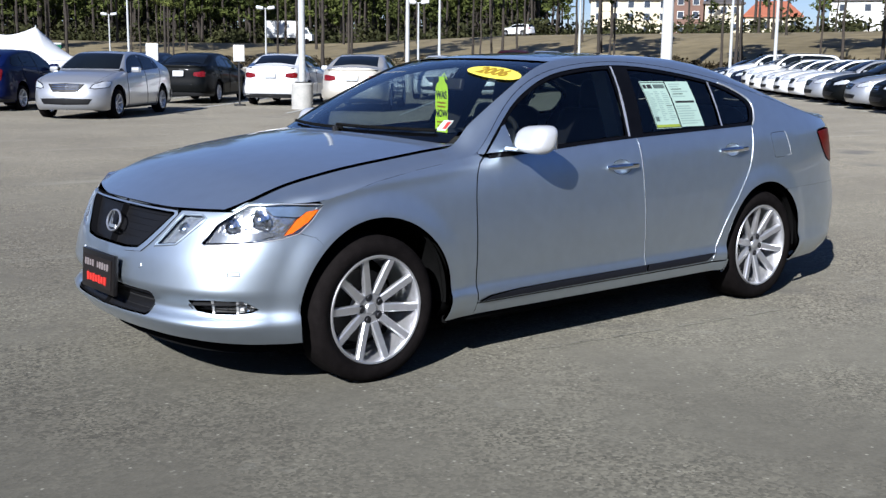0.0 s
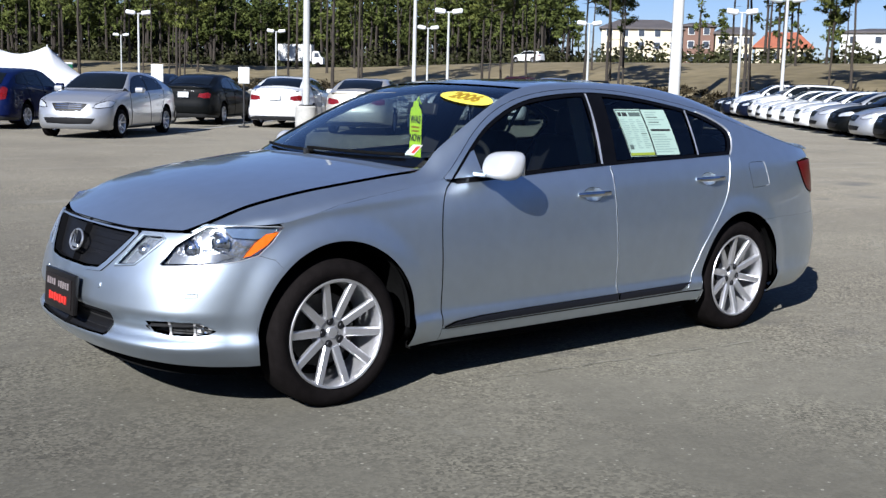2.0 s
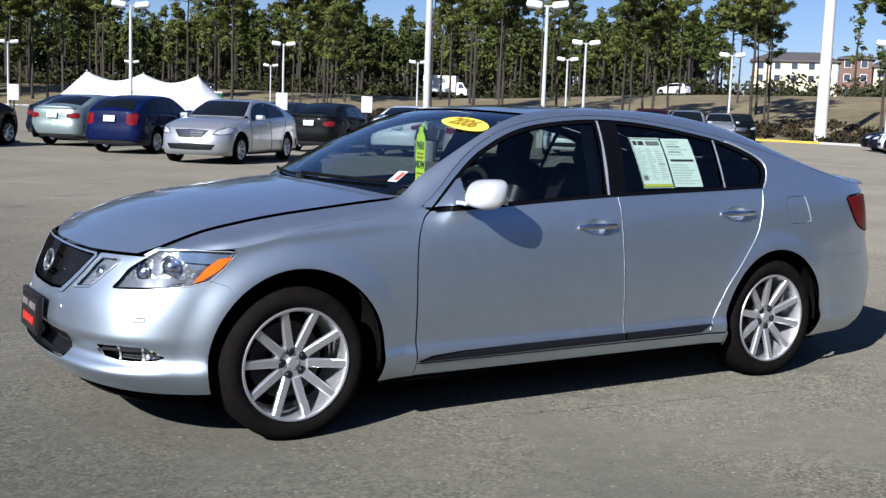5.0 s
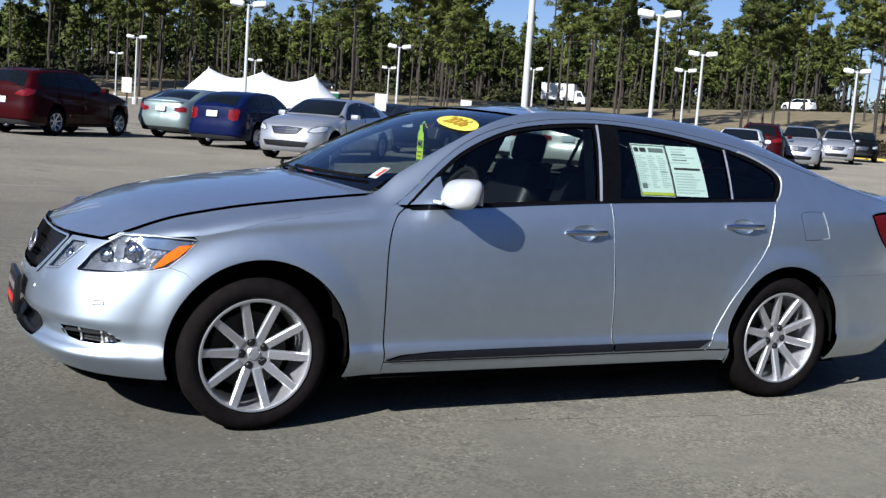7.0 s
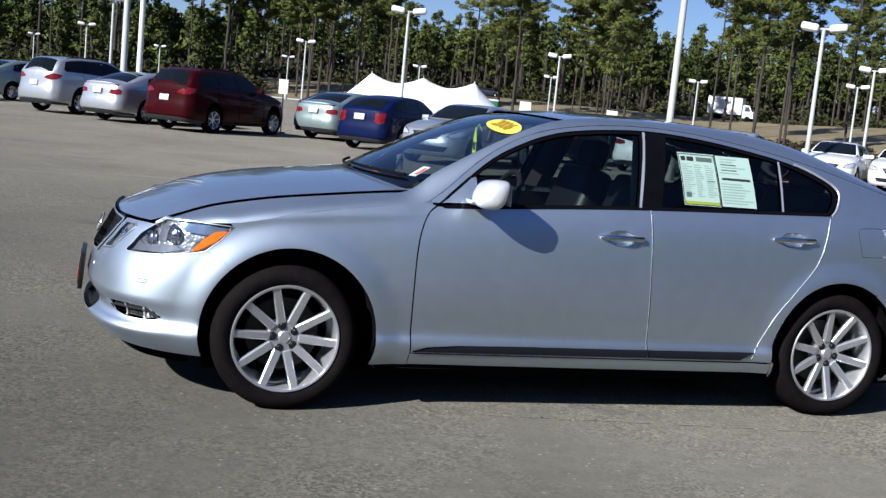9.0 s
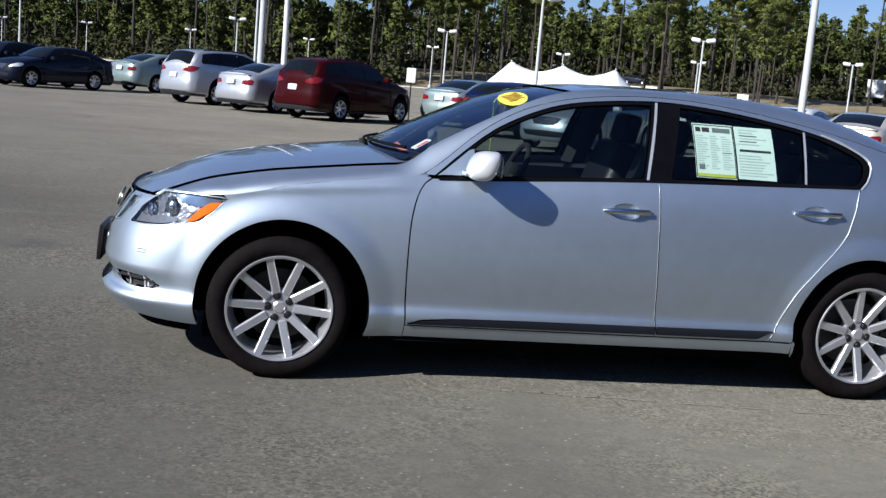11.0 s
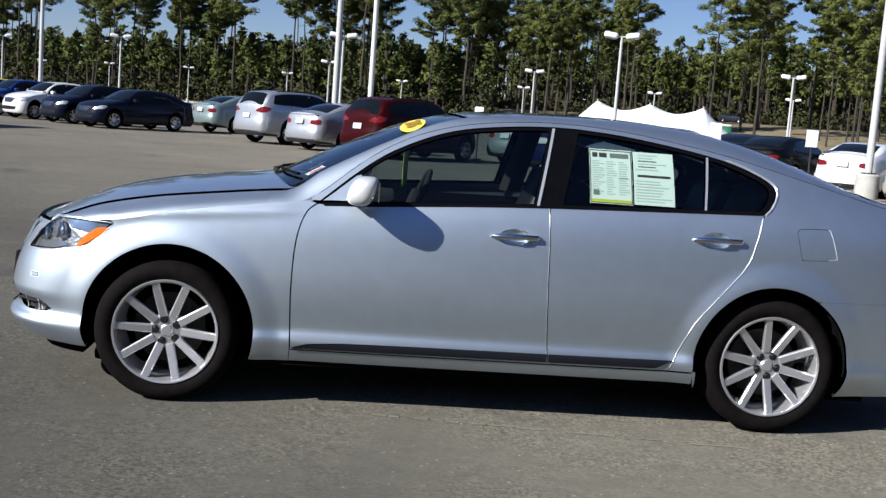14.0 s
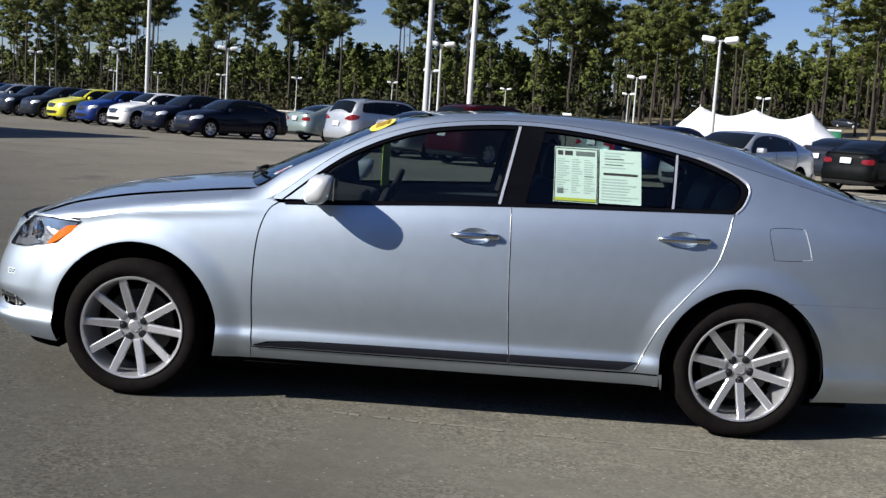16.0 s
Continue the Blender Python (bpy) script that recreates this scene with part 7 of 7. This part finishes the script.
def pine_meshes(seed):
    """A tall pine: a bare tapering trunk, upturned limbs and tufts of needles at their outer halves."""
    rnd = np.random.RandomState(seed)
    H = rnd.uniform(17, 25)
    lean = rnd.normal(0, 0.25, 2)
    trunk = Solid()
    hs = np.linspace(0, H * 0.96, 9)
    path = [(lean[0] * (h / H) ** 2 * 2 + 0.08 * math.sin(h), lean[1] * (h / H) ** 2 * 2, h - 0.3) for h in hs]
    r0 = rnd.uniform(0.12, 0.22)
    trunk.tube(path, [r0 * (1.25 if i == 0 else 1) * (1 - 0.85 * (i / 8) ** 1.2) for i in range(9)], 8)
    centres, spread, axes = [], [], []
    start = rnd.uniform(0.42, 0.64)
    heavy, wide = rnd.uniform(0, 2 * math.pi), rnd.uniform(2.5, 4.2)
    a = rnd.uniform(0, 6.28)
    for k in range(rnd.randint(30, 46)):
        u = rnd.uniform() ** 0.85
        t = start + (0.985 - start) * u
        h = H * t
        a += 2.4 + rnd.normal(0, 0.5)
        reach = wide * rnd.uniform(0.35, 1.0) * (0.45 + 0.55 * math.sin(math.pi * min(1, 0.18 + u * 0.72))) * (1.10 - 0.52 * u ** 3) * (1 + 0.3 * math.cos(a - heavy))
        reach = max(reach, 0.5)
        bx, by = lean[0] * t * t * 2, lean[1] * t * t * 2
        rise = reach * rnd.uniform(-0.10, 0.30)
        lift = reach * rnd.uniform(0.05, 0.30)
        limb = [(bx + math.cos(a) * reach * q, by + math.sin(a) * reach * q, h - 0.3 + rise * q + lift * q * q) for q in (0, 0.5, 1.0)]
        trunk.tube(limb, [0.055, 0.035, 0.012], 4, ends=False)
        steps = max(1, int(round(reach / 0.85)))
        for q in np.linspace(0.55 if steps > 1 else 1.0, 1.0, steps):
            side = rnd.normal(0, 0.22) * reach * q
            centres.append((bx + math.cos(a) * reach * q - math.sin(a) * side, by + math.sin(a) * reach * q + math.cos(a) * side, h - 0.2 + rise * q + lift * q * q + rnd.uniform(0, 0.3)))
            spread.append(rnd.uniform(0.35, 0.85))
            axes.append((bx, by, h - 0.8))
    for q in (0.93, 0.96, 0.985):
        centres.append((lean[0] * 1.9 + rnd.normal(0, 0.3), lean[1] * 1.9 + rnd.normal(0, 0.3), H * q))
        spread.append(rnd.uniform(0.5, 0.8))
        axes.append((lean[0] * 1.9, lean[1] * 1.9, H * 0.9))
    for k in range(rnd.randint(3, 8)):
        h = H * rnd.uniform(0.18, start)
        b = rnd.uniform(0, 2 * math.pi)
        trunk.tube([(0, 0, h), (math.cos(b) * 0.9, math.sin(b) * 0.9, h + 0.1)], [0.03, 0.01], 4, ends=False)
    v, f, nn = leaf_cloud(rnd, centres, 95, spread, 0.44, 0.62, 0.125, axes)
    return trunk.mesh("trunk", BARK), mesh_of("crown", v, f, NEEDLES, nn)


def out_from(az, e):
    """The place outside the lot's edge by e, seen from near the sedan at the azimuth."""
    dx, dy = math.sin(radians(az)), math.cos(radians(az))
    lo, hi = 5.0, 600.0
    for _ in range(40):
        mid = (lo + hi) / 2
        if float(beyond(np.array(-2 + dx * mid), np.array(-5 + dy * mid))) < e:
            lo = mid
        else:
            hi = mid
    return -2 + dx * lo, -5 + dy * lo


rnd = random.Random(11)
kits = [pine_meshes(s) for s in range(14)]
# stretches where the pines stand apart and the sky shows
OPEN = ((-15.0, -14.2), (-10.4, -9.6), (-5.9, -4.1), (2.1, 3.1), (15.3, 16.9), (18.5, 19.1), (21.6, 22.4), (27.2, 28.3), (29.0, 30.0), (34.5, 35.6), (38.5, 39.5), (44, 45), (50, 52))
for i in range(400):
    az = -27 + 92 * (i + rnd.uniform(-1.2, 1.2)) / 399
    if any(a - 0.35 < az < b + 0.35 for a, b in OPEN) or rnd.random() < (0.26 if az < -2 else 0.44 if az < 46 else 0.60):
        continue
    x, y = out_from(az, rnd.choice((4, 8, 14, 22, 30, 38)) + rnd.uniform(-2, 4))
    tr, cr = kits[rnd.randrange(14)]
    s = rnd.uniform(0.85, 1.12) * (1.22 if az < 6 else 1.0 if az < 37 else 0.72)
    t = thing("pine_tree", "tall thin pine with bare trunk and open green crown", "tree", pose(x, y, float(land_z(np.array(x), np.array(y))), 0, 0, rnd.uniform(0, 360)) @ Matrix.Diagonal((s, s, s, 1)), "pines on the bank")
    part("trunk", tr, t)
    part("crown", cr, t)


def far_woods():
    """The dense wood behind the highway."""
    r = np.random.RandomState(5)
    wood, cen, spr = Solid(), [], []
    low, lspr, back = [], [], []
    for i in range(1000):
        az = -36 + 110 * (r.uniform() if i % 3 else 0.4 + 0.34 * r.uniform())
        e = (74 if az > 7 else 5) + 75 * r.uniform() ** 1.3
        if 45 < az < 61 and r.uniform() < 0.93:
            continue
        x, y = out_from(az, e)
        z = float(land_z(np.array(x), np.array(y)))
        H = (r.uniform(11, 19.5) if az > 7 else r.uniform(7, 13)) if i % 12 else r.uniform(13, 17)
        wood.tube([(x, y, z - 0.5), (x + r.normal(0, 0.3), y, z + H * 0.5), (x + r.normal(0, 0.5), y, z + H * 0.97)], [0.26, 0.18, 0.05], 5, ends=False)
        bare = r.uniform(0.25, 0.5)
        for k in range(24):
            t = bare + (1 - bare) * r.uniform() ** 0.9
            w = 2.6 * min(1.0, (1.06 - t) * 1.7) * r.uniform(0.2, 1.0)
            a = r.uniform(0, 6.283)
            cen.append((x + math.cos(a) * w, y + math.sin(a) * w, z + H * t))
            spr.append(r.uniform(0.5, 1.05))
    for i in range(2500):
        az = -36 + 110 * r.uniform()
        if 45 < az < 61 and r.uniform() < 0.8:
            continue
        x, y = out_from(az, (70 if az > 7 else 3) + 45 * r.uniform())
        z = float(land_z(np.array(x), np.array(y)))
        hh = r.uniform(1.0, 4.2)
        for q in range(3):
            low.append((x + r.normal(0, 1.2), y + r.normal(0, 1.2), z + hh * (q + 0.5) / 3))
            lspr.append(1.7)
    # deeper ranks, seen only as a dark mass between the trunks
    deep = []
    for i in range(700):
        az = -36 + 110 * r.uniform()
        if 44 < az < 62:
            continue
        x, y = out_from(az, (120 if az > 7 else 45) + 60 * r.uniform())
        z, H = float(land_z(np.array(x), np.array(y))), r.uniform(8, 14) * (1.3 if az > 7 else 1)
        for k in range(9):
            t = (k + 0.6) / 9
            w, a = 2.6 * r.uniform() ** 0.5, r.uniform(0, 6.283)
            deep.append((x + math.cos(a) * w, y + math.sin(a) * w, z + H * t))
    vd, fd, nd = leaf_cloud(r, deep, 14, [1.5] * len(deep), 1.5, 0.8, 0.28)
    tagged(new("deep_woods", mesh_of("deep_woods", vd, fd, NEEDLES_FAR, nd)), "dark depth of the pine wood behind the trunks", "woods", kind="stuff")
    # the wood also closes the near side of the lot
    for i in range(300):
        x, y = (r.uniform(-120, 130), -43 - 30 * r.uniform()) if i < 230 else (72 + 30 * r.uniform(), r.uniform(-60, 14))
        H = r.uniform(11, 19)
        wood.tube([(x, y, -0.5), (x, y, H * 0.95)], [0.26, 0.06], 5, ends=False)
        for k in range(14):
            a, w, t = r.uniform(0, 6.283), 3.2 * r.uniform() ** 0.5, 0.12 + 0.88 * r.uniform()
            back.append((x + math.cos(a) * w, y + math.sin(a) * w, H * t))
    vb, fb, nb = leaf_cloud(r, back, 14, [1.8] * len(back), 1.7, 0.8, 0.3)
    tagged(new("near_woods", mesh_of("near_woods", vb, fb, NEEDLES_FAR, nb)), "dense green wood closing the lot", "woods", kind="stuff")
    # low brush at the foot of the bank
    brush, bspr = [], []
    for i in range(620):
        x, y = out_from(26 + 36 * r.uniform(), 2.0 + 13 * r.uniform() ** 1.5)
        brush.append((x, y, float(land_z(np.array(x), np.array(y))) + r.uniform(0.02, 0.30)))
        bspr.append(r.uniform(0.3, 0.9))
    v3, f3, n3 = leaf_cloud(r, brush, 34, bspr, 0.42, 0.6, 0.16)
    tagged(new("brush", mesh_of("brush", v3, f3, BRUSH, n3)), "brown winter brush at the foot of the bank", "bushes", kind="stuff")
    v, f, n1 = leaf_cloud(r, cen, 22, spr, 0.74, 0.7, 0.22)
    v2, f2, n2 = leaf_cloud(r, low, 24, lspr, 0.85, 0.8, 0.26)
    w = new("far_woods", mesh_of("far_woods", v, f, NEEDLES_FAR, n1))
    tagged(w, "dense dark green pine wood behind the highway", "woods", kind="stuff")
    u = new("undergrowth", mesh_of("undergrowth", v2, f2, SHRUB, n2))
    tagged(u, "dull olive undergrowth along the wood's edge", "bushes", kind="stuff")
    tagged(new("far_trunks", wood.mesh("far_trunks", BARK)), "bare trunks within the far wood", "tree trunks", kind="stuff")


far_woods()
